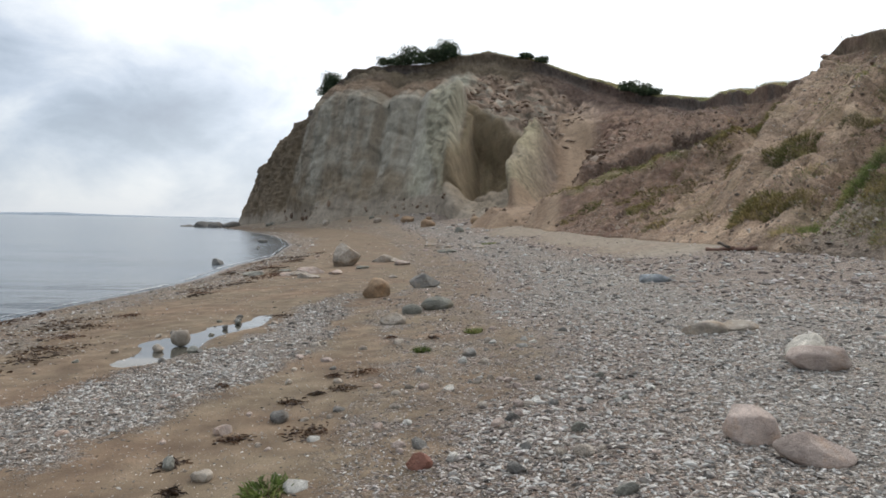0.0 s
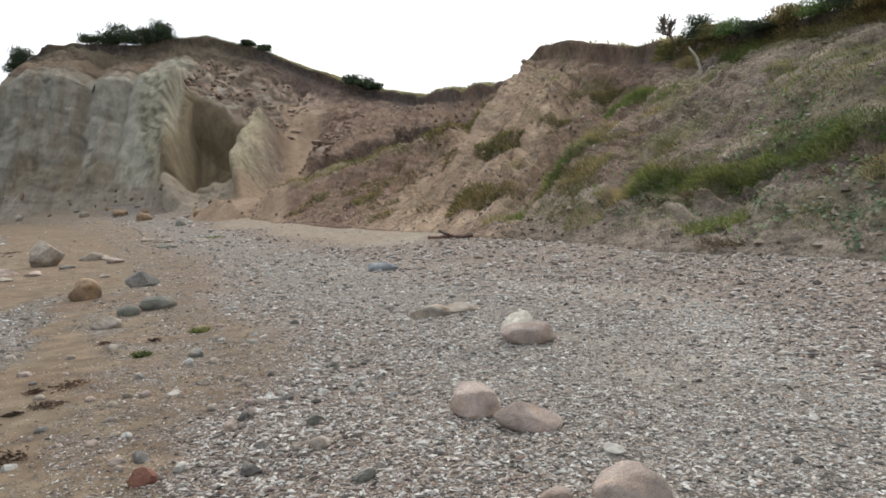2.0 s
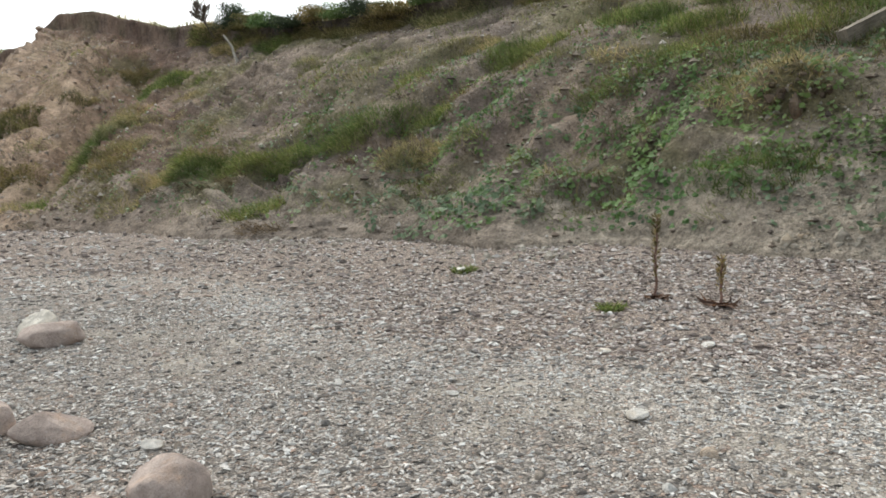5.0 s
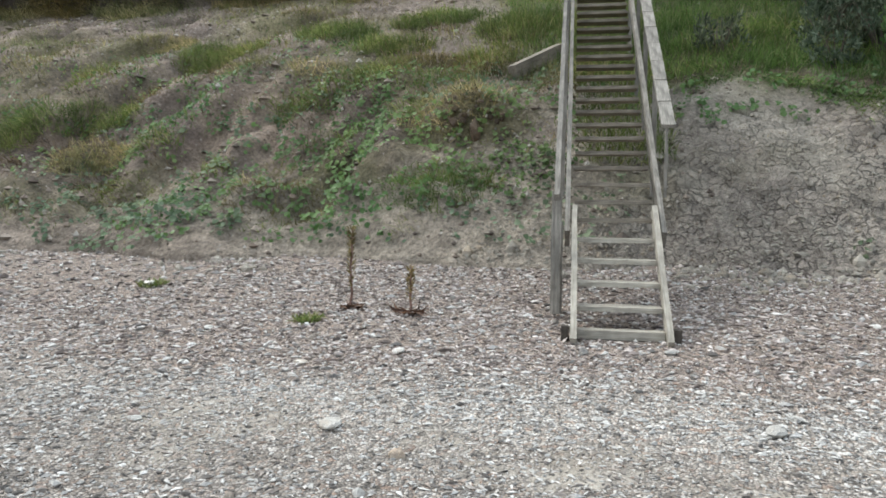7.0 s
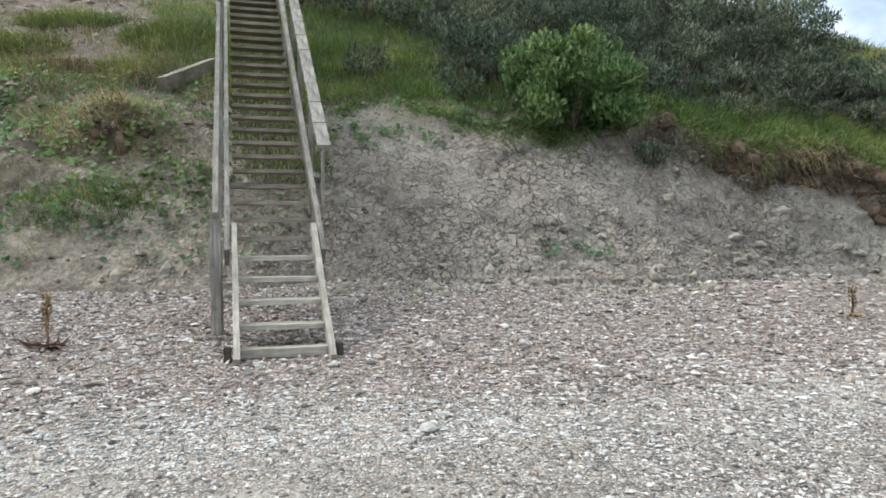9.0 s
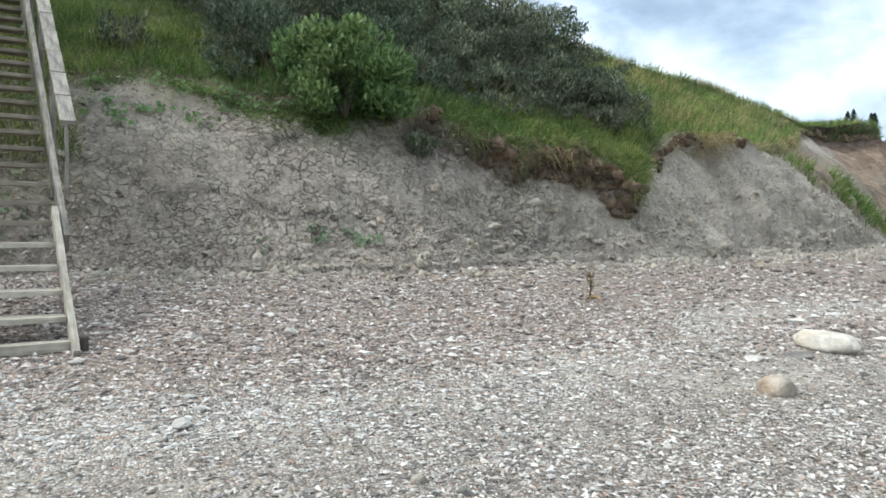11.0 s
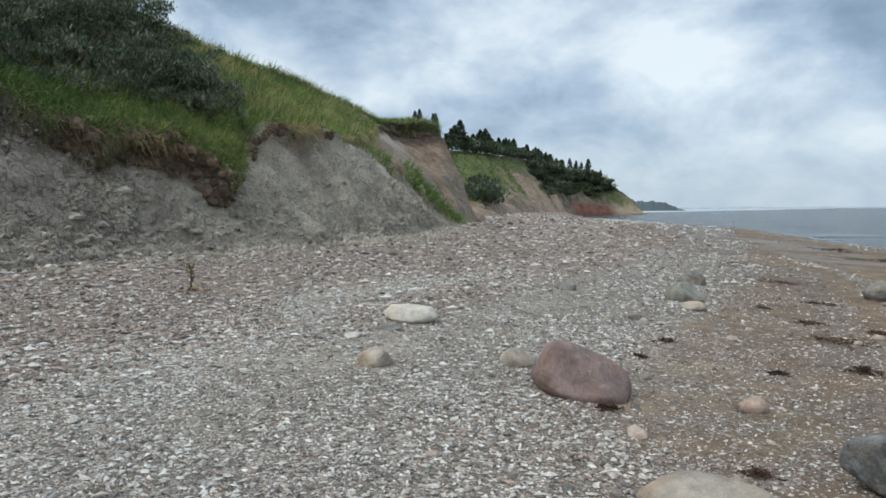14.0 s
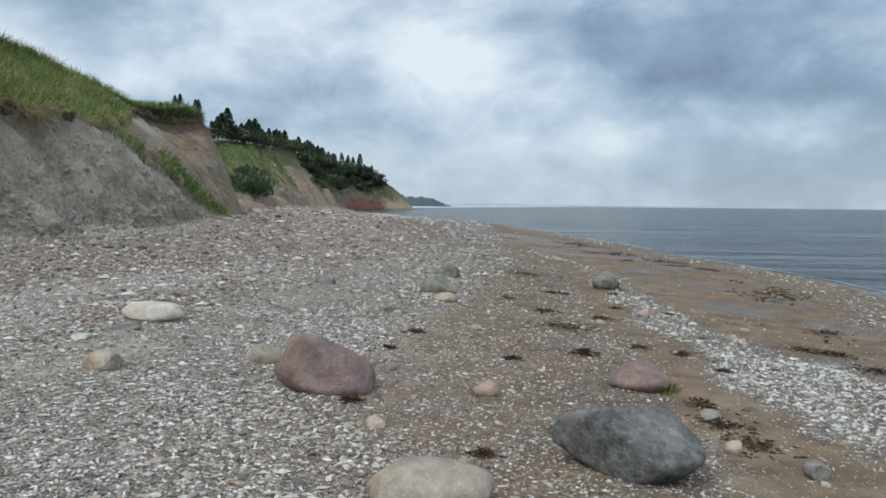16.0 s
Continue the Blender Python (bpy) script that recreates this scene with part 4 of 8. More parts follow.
    c = mixed(c, (0.22, 0.09, 0.06), red * 0.9)
    c = mixed(c, (0.1, 0.07, 0.052), np.exp(-((U - 13.78) / 0.075) ** 2 - ((W - 0.192) / 0.02) ** 2) * 0.95)
    # turf on and behind the top edge
    scree = band(21.5, 21.8, 23.2, 23.7, U + 0.3 * n1) * (1 - step(0.55, 0.8, W + 0.25 * n1 + 0.25 * streak))
    scree = scree * step(-0.3, 0.1, fbm(np.stack([A * 0.09, W * 0.8, 0 * A], -1), 3, 54))
    c = mixed(c, (0.36, 0.265, 0.19), scree * 0.9)
    c = mixed(c, (0.4, 0.32, 0.22), band(24.9, 25.2, 26.2, 26.6, U) * (1 - step(0.5, 0.8, W + 0.3 * n1)) * 0.8)
    brown = band(17.9, 18.2, 19.6, 20.0, U) * step(0.3, 0.5, W + 0.1 * n1)
    c = mixed(c, (0.24, 0.165, 0.11), brown * 0.9)
    tail = step(0.25, 0.5, U - 16.95 + 4.5 * (W - 0.1)) * band(16.4, 16.9, 19.6, 20.0, U) * (1 - step(0.45, 0.6, W))
    c = mixed(c, (0.23, 0.185, 0.13), tail * 0.7)
    c = mixed(c, (0.3, 0.215, 0.145), tail * step(0.1, 0.4, fbm(np.stack([A * 0.3, W * 2, 0 * A], -1), 3, 68)) * 0.8)
    lush = np.clip(step(13.8, 14.1, U) * step(-0.01, 0.015, W - turf_edge(U) + 0.015 * n2), 0, 1) * (1 - step(17.6, 18.1, U))
    hill = band(20.0, 20.6, 25.2, 25.9, U) * step(0.12, 0.4, W + 0.35 * n1 - 0.12 * step(23.6, 24.2, U)) * (1 - scree)
    bald = (1 - step(14.5, 14.8, U)) * step(-0.1, 0.25, fbm(P * 0.8, 3, 64)) * (1 - step(14.08, 14.18, U) * step(0.25, 0.3, W))
    c = mixed(c, (0.115, 0.15, 0.045), np.maximum(lush * (1 - 0.8 * bald), hill) * 0.9)
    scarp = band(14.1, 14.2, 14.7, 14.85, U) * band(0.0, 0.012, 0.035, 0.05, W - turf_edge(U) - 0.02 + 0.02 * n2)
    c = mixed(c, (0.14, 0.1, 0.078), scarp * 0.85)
    # dark soil under the turf, the overhang's shade painted into the same band
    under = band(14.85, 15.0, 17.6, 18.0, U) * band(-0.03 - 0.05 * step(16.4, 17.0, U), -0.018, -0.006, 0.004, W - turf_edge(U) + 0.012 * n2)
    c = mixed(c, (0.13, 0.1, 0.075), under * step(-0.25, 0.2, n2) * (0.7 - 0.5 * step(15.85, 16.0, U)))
    moss = band(9.0, 10.2, 14.2, 14.8, U) * step(0.03, 0.12, W) * step(-0.05, 0.45, fbm(P * 0.5, 3, 66) + 0.2 * n2)
    c = mixed(c, (0.15, 0.14, 0.06), moss * (0.35 + 0.4 * step(11.0, 12.0, U)))
    dusty = band(13.1, 13.4, 13.95, 14.15, U) * (1 - step(0.1, 0.15, W + 0.06 * n1 - 0.06 * step(13.75, 13.95, U)))
    c = mixed(c, (0.42, 0.362, 0.285), dusty * (0.55 + 0.3 * step(-0.2, 0.2, n2)))
    lip = band(0.955, 0.98, 1.022, 1.03, W) * (1 - band(14.2, 15, 17.5, 18, U))
    c = mixed(c, (0.125, 0.1, 0.085), lip * 0.9 * (0.25 + 0.75 * step(-0.15, 0.15, fbm(np.stack([A * 0.3, 0 * A, 0 * A], -1), 3, 51))))
    c = mixed(c, (0.075, 0.052, 0.04), band(17.1, 17.5, 19.3, 19.6, U) * step(0.76, 0.86, W + 0.06 * n2 + 0.16 * (1 - step(17.2, 18.0, U))) * (1 - step(1.022, 1.03, W)) * 0.9)
    c = mixed(c, (0.17, 0.16, 0.06), step(1.022, 1.032, W))
    clods = band(13.9, 14.1, 15.3, 15.8, U) * (1 - step(0.15, 0.22, W + 0.04 * n1))
    return c, clods


def build_sea():
    xs = np.concatenate([-np.geomspace(4900, 60, 24), np.arange(-55, 130, 4.0)])
    ys = np.concatenate([-np.geomspace(4900, 420, 16), np.arange(-400, 300, 10.0), np.geomspace(320, 4900, 16)])
    X, Y = np.meshgrid(xs, ys, indexing="ij")
    V = np.stack([X, Y, np.full_like(X, SEA)], -1).reshape(-1, 3)
    ob = from_arrays("water", V, grid_faces(*X.shape), SEA_WATER)
    return tagged(ob, "calm grey-blue sea reaching to the horizon", "sea", kind="structure")


ground = build_beach()
bank, BANK_P, BANK_U, BANK_W = build_bank()
BANK_N = np.cross(np.gradient(BANK_P, axis=0), np.gradient(BANK_P, axis=1))
BANK_N /= np.maximum(np.linalg.norm(BANK_N, axis=-1, keepdims=True), 1e-9)
BANK_N *= np.sign(BANK_N[..., 2:] + 1e-9)
sea = build_sea()

# ---- things ----
GREY_ROCK = rock_material("dark_grey_gneiss", (0.275, 0.262, 0.238), (0.115, 0.108, 0.098))
DARK_ROCK = rock_material("blackish_grey_granite", (0.235, 0.235, 0.23), (0.07, 0.074, 0.075), 16.0)
PINK_ROCK = rock_material("pink_granite", (0.49, 0.4, 0.345), (0.345, 0.272, 0.232))
PURPLE_ROCK = rock_material("purplish_red_porphyry", (0.315, 0.23, 0.21), (0.19, 0.138, 0.128))
PALE_ROCK = rock_material("pale_limestone", (0.66, 0.615, 0.53), (0.5, 0.46, 0.385))
BEIGE_ROCK = rock_material("beige_sandstone", (0.44, 0.385, 0.32), (0.29, 0.245, 0.198))
GREEN_ROCK = rock_material("greenish_grey_stone", (0.28, 0.275, 0.235), (0.165, 0.162, 0.137))
RED_ROCK = rock_material("brick_red_stone", (0.33, 0.16, 0.11), (0.2, 0.09, 0.07))
BROWN_ROCK = rock_material("brown_weathered_stone", (0.42, 0.29, 0.18), (0.21, 0.145, 0.095))
BLUE_ROCK = rock_material("bluish_grey_slate", (0.42, 0.45, 0.47), (0.26, 0.285, 0.3))


def boulder(x, y, size, mat, label, turn=0.0, sink=0.25, seed=1, facets=3, rough=0.4, tilt=0.0, planes=()):
    """A rounded, partly faceted stone, part of it in the ground. size: length, width, height above the ground."""
    rnd = random.Random(seed)
    bm = bmesh.new()
    bmesh.ops.create_icosphere(bm, subdivisions=4 if max(size) > 0.38 else 3 if max(size) > 0.2 else 2, radius=1.0)
    cuts = []
    for _ in range(facets + (7 if planes else 0)):
        v = Vector((rnd.uniform(-1, 1), rnd.uniform(-1, 1), rnd.uniform(-0.1, 1))).normalized()
        cuts.append((v, rnd.uniform(0.74, 0.9) if planes else rnd.uniform(0.5, 0.82) if facets < 3 else rnd.uniform(0.45, 0.74)))
    cuts += [(Vector(v).normalized(), lim) for v, lim in planes]
    off = Vector((seed * 3.1, seed * 1.7, seed * 0.9))
    for v in bm.verts:
        p = v.co.copy()
        for way_, lim in cuts:
            over = p.dot(way_) - lim
            if over > 0:
                p -= way_ * over * (0.95 if len(planes) > 5 else 0.88 if planes else 0.97)
        p *= 1 + rough * 0.28 * (0.8 if planes else 1.0) * noise.fractal(p * 1.1 + off, 0.8, 2.0, 3) + rough * 0.05 * noise.noise(p * 5 + off)
        v.co = p
    if planes:
        for _ in range(1 if len(planes) > 5 else 2):
            bmesh.ops.smooth_vert(bm, verts=bm.verts, factor=0.5, use_axis_x=True, use_axis_y=True, use_axis_z=True)
    m = Matrix.Rotation(radians(turn), 4, "Z") @ Matrix.Rotation(radians(tilt), 4, "Y") @ Matrix.Diagonal((size[0] / 2, size[1] / 2, size[2] / (2 - 2 * sink), 1))
    bmesh.ops.transform(bm, matrix=m, verts=bm.verts)
    low, high = min(v.co.z for v in bm.verts), max(v.co.z for v in bm.verts)
    ob = part("boulder" if max(size) > 0.25 else "stone", bm, mat, smooth=True)
    if facets > 2 or len(planes) > 5:
        ob.data.set_sharp_from_angle(angle=radians(32))
    z = float(ground_z(x, y))
    ob.location = (x, y, z - low - (high - low) * sink)
    return tagged(ob, label, "boulder" if max(size) > 0.25 else "stone", "stones on the beach")


ROCKS = [
    (-1.41, 16.3, (0.6, 0.5, 0.42), BROWN_ROCK, "rounded brown boulder on the sand", 20, 0.2, 3, 2),
    (-0.38, 18.2, (0.75, 0.5, 0.36), GREY_ROCK, "angular dark grey boulder on the sand", 10, 0.2, 4, 5),
    (-0.05, 13.5, (0.62, 0.4, 0.22), GREEN_ROCK, "low greenish grey stone beside other stones", 15, 0.3, 5, 2),
    (-0.48, 13.0, (0.36, 0.28, 0.17), GREEN_ROCK, "small rounded greenish stone on the sand", 0, 0.3, 6, 1),
    (-0.73, 11.85, (0.42, 0.34, 0.18), BEIGE_ROCK, "rounded pale beige stone on wet sand", 10, 0.3, 7, 1),
    (-3.77, 28.8, (1.25, 0.9, 0.95), BEIGE_ROCK, "tall triangular greyish brown boulder near the water", 30, 0.15, 8, 6),
    (-2.48, 30.6, (0.9, 0.6, 0.32), BEIGE_ROCK, "flat brownish boulder on the sand", 0, 0.3, 9, 3),
    (-1.5, 28.4, (0.6, 0.5, 0.2), PINK_ROCK, "low pinkish stone on the sand", 0, 0.35, 10, 2),
    (-3.65, 10.5, (0.27, 0.22, 0.24), BEIGE_ROCK, "upright greyish tan stone beside the puddle", 0, 0.15, 11, 2),
    (4.65, 16.3, (0.8, 0.55, 0.2), BLUE_ROCK, "flat bluish grey slab on the shingle", -20, 0.25, 12, 5),
    (3.35, 9.35, (0.62, 0.42, 0.15), BEIGE_ROCK, "low greyish beige stone sunk in the shingle", 10, 0.45, 13, 2),
    (3.8, 9.45, (0.6, 0.4, 0.11), BEIGE_ROCK, "flat greyish beige stone sunk in the shingle", 0, 0.5, 14, 2),
    (3.62, 7.05, (0.6, 0.4, 0.27), PINK_ROCK, "flat-topped pink granite boulder on the shingle", -27, 0.18, 15, 0),
    (3.68, 7.42, (0.4, 0.3, 0.29), PALE_ROCK, "pale rounded stone behind a pink boulder", 0, 0.25, 16, 1),
    (2.16, 5.05, (0.44, 0.38, 0.26), PINK_ROCK, "blocky pink granite boulder with a cleft across it", -23, 0.16, 17, 0),
    (2.36, 4.6, (0.5, 0.34, 0.21), PINK_ROCK, "greyish pink boulder, wedge-shaped, on the shingle", -27, 0.22, 18, 0),
    (-0.09, 4.83, (0.19, 0.14, 0.1), RED_ROCK, "brick-red rounded stone on the shingle", 30, 0.3, 19, 3),
    (2.2, 3.18, (0.42, 0.38, 0.24), PINK_ROCK, "rounded pinkish brown boulder in the shingle", 0, 0.25, 20, 2),
    (1.95, 3.5, (0.2, 0.16, 0.08), PINK_ROCK, "small flat pinkish stone in the shingle", 0, 0.3, 21, 2),
    (4.55, -7.15, (0.66, 0.42, 0.22), PALE_ROCK, "pale cream flat-topped boulder on the shingle", 212, 0.2, 22, 0),
    (4.45, -6.55, (0.34, 0.24, 0.06), GREY_ROCK, "flat dark slate beside a pale boulder", 60, 0.4, 23, 3),
    (3.7, -5.2, (0.3, 0.24, 0.14), BEIGE_ROCK, "rounded greyish beige stone on the shingle", 20, 0.3, 24, 2),
    (1.98, -5.55, (0.88, 0.56, 0.4), PURPLE_ROCK, "large purplish red boulder lying on the sand", 200, 0.22, 41, 0),
    (2.78, -6.1, (0.32, 0.26, 0.15), BEIGE_ROCK, "small beige stone beside a large red boulder", 30, 0.3, 26, 2),
    (0.78, -3.85, (0.68, 0.52, 0.22), BEIGE_ROCK, "rounded beige-brown boulder on the sand", 190, 0.3, 27, 0),
    (-0.22, -4.75, (1.0, 0.78, 0.5), DARK_ROCK, "large angular dark grey boulder with a sharp ridge", 177, 0.16, 28, 0),
    (-0.42, -6.9, (0.58, 0.44, 0.27), PURPLE_ROCK, "reddish boulder, wedge-shaped, on the sand", 177, 0.22, 29, 0),
    (-0.18, -15.4, (0.56, 0.46, 0.36), GREY_ROCK, "upright dark grey boulder at the edge of the sand", 0, 0.2, 30, 4),
    (2.56, -12.25, (0.66, 0.5, 0.3), GREEN_ROCK, "greenish grey boulder on the shingle", 20, 0.25, 31, 3),
    (2.97, -14.9, (0.55, 0.45, 0.26), GREY_ROCK, "grey boulder on the shingle", 0, 0.25, 32, 3),
    (2.26, -11.3, (0.38, 0.3, 0.14), BEIGE_ROCK, "small beige stone beside a boulder", 0, 0.3, 33, 2),
    (0.83, -6.1, (0.21, 0.18, 0.12), PINK_ROCK, "small pinkish stone on the sand", 0, 0.3, 34, 2),
    (4.36, -11.7, (0.36, 0.3, 0.14), GREY_ROCK, "low dark stone on the shingle", 0, 0.35, 35, 2),
]
# flat faces of the largest boulders
TILTS = {41: 14.0, 28: 4.0, 18: 6.0}
PLANES = {41: (((0.25, -0.2, 1), 0.62), ((-0.15, -0.95, 0.35), 0.62), ((0.75, -0.45, 0.55), 0.6), ((-0.95, -0.1, 0.2), 0.8)),
          28: (((0.3, -0.55, 0.78), 0.42), ((-0.6, -0.78, -0.05), 0.44), ((-0.3, 0.55, 0.8), 0.48), ((0.1, 0.95, 0.3), 0.65), ((-0.62, -0.1, 0.78), 0.56), ((-0.55, -0.2, -0.8), 0.82), ((0.78, -0.1, 0.6), 0.66), ((0.92, -0.1, 0.1), 0.9)),
          29: (((-0.1, -0.6, 0.8), 0.36), ((0.65, -0.1, 0.75), 0.5), ((-0.75, -0.1, 0.62), 0.55)),
          27: (((0.15, -0.25, 1), 0.68), ((-0.8, -0.3, 0.5), 0.75)),
          22: (((0.1, -0.2, 1), 0.5), ((0.0, -0.95, 0.25), 0.62), ((0.85, -0.2, 0.4), 0.72), ((-0.9, -0.1, 0.35), 0.78)),
          15: (((0.1, -0.5, 0.85), 0.5), ((-0.1, 0.45, 0.9), 0.55), ((0.05, -0.97, -0.05), 0.62), ((0.85, -0.45, 0.2), 0.72), ((-0.75, -0.3, 0.6), 0.66)),
          17: (((-0.35, -0.35, 0.87), 0.58), ((0.4, -0.2, 0.9), 0.62), ((-0.5, -0.85, 0.1), 0.56), ((0.55, -0.8, 0.1), 0.58), ((0.95, 0.1, 0.2), 0.74), ((-0.95, 0.1, 0.2), 0.76)),
          18: (((0.48, -0.45, 0.76), 0.32), ((-0.66, -0.5, 0.56), 0.42), ((0.1, -0.9, 0.1), 0.62), ((0.05, 0.75, 0.66), 0.42))}
for x, y, size, mat, label, turn, sink, seed, facets in ROCKS:
    boulder(x, y, size, mat, label, turn, sink, seed, facets, planes=PLANES.get(seed, ()), tilt=TILTS.get(seed, 0.0))


def box(bm, a, b, width, depth, up=Vector((0, 0, 1)), wear=0.006):
    """A worn plank from a to b; width lies across, depth along up."""
    a, b = Vector(a), Vector(b)
    along = (b - a).normalized()
    side = along.cross(up).normalized()
    rise = side.cross(along).normalized()
    n = 6
    rings = []
    for i in range(n + 1):
        c = a.lerp(b, i / n)
        rings.append([bm.verts.new(c + side * (sx * width / 2) + rise * (sz * depth / 2) + Vector((random.uniform(-1, 1), random.uniform(-1, 1), random.uniform(-1, 1))) * wear * 0.5)
                      for sx, sz in ((-1, -1), (1, -1), (1, 1), (-1, 1))])
    for r, q in zip(rings, rings[1:]):
        for k in range(4):
            bm.faces.new((r[k], r[(k + 1) % 4], q[(k + 1) % 4], q[k]))
    bm.faces.new(rings[0][::-1])
    bm.faces.new(rings[-1])
    bmesh.ops.bevel(bm, geom=[e for e in bm.edges if e.calc_face_angle(0) > 1.0], offset=0.006, segments=1, affect="EDGES")
    return bm


def plank(name, a, b, width, depth, parent, mat=None, label="", up=Vector((0, 0, 1))):
    """A plank as a part, its own x axis along its length."""
    a, b = Vector(a), Vector(b)
    along = (b - a).normalized()
    m = along.to_track_quat("X", "Z").to_matrix().to_4x4()
    bm = box(bmesh.new(), (-(b - a).length / 2, 0, 0), ((b - a).length / 2, 0, 0), width, depth)
    ob = part(name, bm, mat or WOOD, parent, label)
    ob.matrix_basis = Matrix.Translation((a + b) / 2 - Vector(parent.location)) @ m
    return ob


def build_stairs():
    """Wooden flight up the bank with open treads, stringers, posts and rails."""
    base = Vector((6.43, -0.1, 0.56))
    stairs = new("stairs")
    stairs.location = base
    tagged(stairs, "weathered grey wooden stairs with open treads climbing the bank", "stairs")
    d, r = Vector((0.9986, 0.052, 0)), Vector((0.052, -0.9986, 0))
    rise, run, half = 0.19, 0.262, 0.36
    slope = d * run + Vector((0, 0, rise))

    def at(k, side, up=0.0, out=0.0):
        return base + slope * k + r * side + Vector((0, 0, up)) + d * out
    for k in range(42):
        w = half + (0.0 if k < 5 else 0.03)
        plank("tread", at(k, -w, 0.05, 0.09), at(k, w, 0.05, 0.09), 0.235 if k else 0.14, 0.042 if k else 0.075, stairs, PALE_WOOD if k < 5 else TREAD_WOOD, "pale plank of the newer lower flight" if k < 5 else "")
    for s in (-1, 1):
        plank("stringer", at(-0.35, s * (half + 0.03), 0.05), at(5.3, s * (half + 0.03), 0.1), 0.05, 0.13, stairs, PALE_WOOD, "pale side board of the lower flight")
        plank("stringer", at(4.4, s * (half + 0.1), -0.02), at(24, s * (half + 0.1), 0.08), 0.05, 0.2, stairs)
        plank("stringer", at(24, s * (half + 0.1), 0.08), at(42, s * (half + 0.1), 0.08), 0.05, 0.2, stairs)
    for k in (11.5, 16.5, 21.5, 28.0, 35.0, 41.0):
        for s in (-1, 1):
            plank("post", at(k, s * (half + 0.18), -0.9 if k < 21 else -2.2), at(k, s * (half + 0.18), 0.66), 0.06, 0.06, stairs, up=d)
    plank("post", at(7.1, half + 0.19, -0.1), at(7.1, half + 0.19, 0.66), 0.03, 0.05, stairs, up=d, label="thin slat under the end of the handrail")
    plank("post", at(3.0, -half - 0.2, -0.45), at(3.0, -half - 0.2, 0.7), 0.09, 0.09, stairs, up=d)
    plank("post", at(3.6, -half - 0.17, -0.6), at(3.6, -half - 0.17, 0.3), 0.06, 0.06, stairs, up=d)
    plank("foot_block", at(0.1, -half - 0.1, -0.12), at(0.1, -half - 0.1, 0.1), 0.06, 0.08, stairs, DARK_WOOD, "dark wooden block at the foot", up=d)
    plank("foot_block", at(0.1, half + 0.1, -0.12), at(0.1, half + 0.1, 0.1), 0.06, 0.08, stairs, DARK_WOOD, "dark wooden block at the foot", up=d)
    ends = [6.9 + 1.62 * i for i in range(13)]
    for k0, k1 in zip(ends, ends[1:]):
        plank("handrail_board", at(k0, half + 0.2, 0.68), at(k1 - 0.05, half + 0.2, 0.68), 0.14, 0.045, stairs, label="short flat board of the weathered handrail")
    plank("handrail", at(ends[-1], half + 0.2, 0.68), at(42, half + 0.2, 0.7), 0.14, 0.045, stairs)
    plank("handrail", at(2.8, -half - 0.2, 0.66), at(19.5, -half - 0.2, 0.68), 0.05, 0.12, stairs)
    return stairs


build_stairs()


# ---- plants on the bank ----
def greens(name, stops, rough=0.65):
    return leaf_material(name, stops, rough)


GRASS = greens("fresh_grass", [(0.0, (0.17, 0.13, 0.075)), (0.18, (0.085, 0.115, 0.035)), (0.45, (0.13, 0.18, 0.05)), (0.8, (0.215, 0.25, 0.085)), (1.0, (0.38, 0.35, 0.18))])
LUSH = greens("lush_meadow_grass", [(0.0, (0.19, 0.155, 0.08)), (0.15, (0.075, 0.13, 0.036)), (0.45, (0.128, 0.208, 0.055)), (0.8, (0.205, 0.285, 0.09)), (1.0, (0.37, 0.35, 0.19))])
OLIVE_GRASS = greens("olive_brown_grass", [(0.0, (0.1, 0.08, 0.04)), (0.4, (0.15, 0.135, 0.055)), (0.75, (0.22, 0.19, 0.085)), (1.0, (0.34, 0.28, 0.15))])
DRY_GRASS = greens("half_dry_grass", [(0.0, (0.15, 0.155, 0.065)), (0.4, (0.26, 0.24, 0.12)), (0.75, (0.38, 0.32, 0.18)), (1.0, (0.52, 0.43, 0.27))])
STRAW = greens("dead_grass_and_roots", [(0.0, (0.15, 0.115, 0.075)), (0.5, (0.29, 0.225, 0.14)), (1.0, (0.46, 0.38, 0.25))])
DARK_GRASS = greens("dark_heathy_grass", [(0.0, (0.08, 0.065, 0.035)), (0.5, (0.15, 0.13, 0.06)), (1.0, (0.26, 0.21, 0.11))])
SKIRT = greens("dark_underside_blades", [(0.0, (0.045, 0.034, 0.022)), (0.5, (0.1, 0.075, 0.045)), (1.0, (0.19, 0.145, 0.085))])
COLTSFOOT = greens("broad_green_leaves", [(0.0, (0.085, 0.15, 0.05)), (0.5, (0.145, 0.23, 0.085)), (1.0, (0.25, 0.35, 0.16))], 0.5)
GREY_LEAF = greens("grey_green_leaves", [(0.0, (0.11, 0.155, 0.095)), (0.6, (0.2, 0.255, 0.165)), (1.0, (0.32, 0.38, 0.27))])
WILLOW = greens("bright_willow_leaves", [(0.0, (0.06, 0.1, 0.036)), (0.5, (0.125, 0.195, 0.07)), (1.0, (0.25, 0.34, 0.15))], 0.45)
BUCKTHORN = greens("silvery_buckthorn_leaves", [(0.0, (0.04, 0.054, 0.036)), (0.5, (0.1, 0.124, 0.082)), (0.85, (0.18, 0.205, 0.145)), (1.0, (0.28, 0.3, 0.23))], 0.55)
CONIFER = greens("dark_fir_needles", [(0.0, (0.035, 0.05, 0.033)), (0.6, (0.065, 0.088, 0.055)), (1.0, (0.1, 0.13, 0.078))])
BARK = wood_material("grey_brown_bark", (0.2, 0.165, 0.13), (0.09, 0.07, 0.055))
PALE_BARK = wood_material("bleached_root_wood", (0.6, 0.55, 0.47), (0.36, 0.32, 0.26))
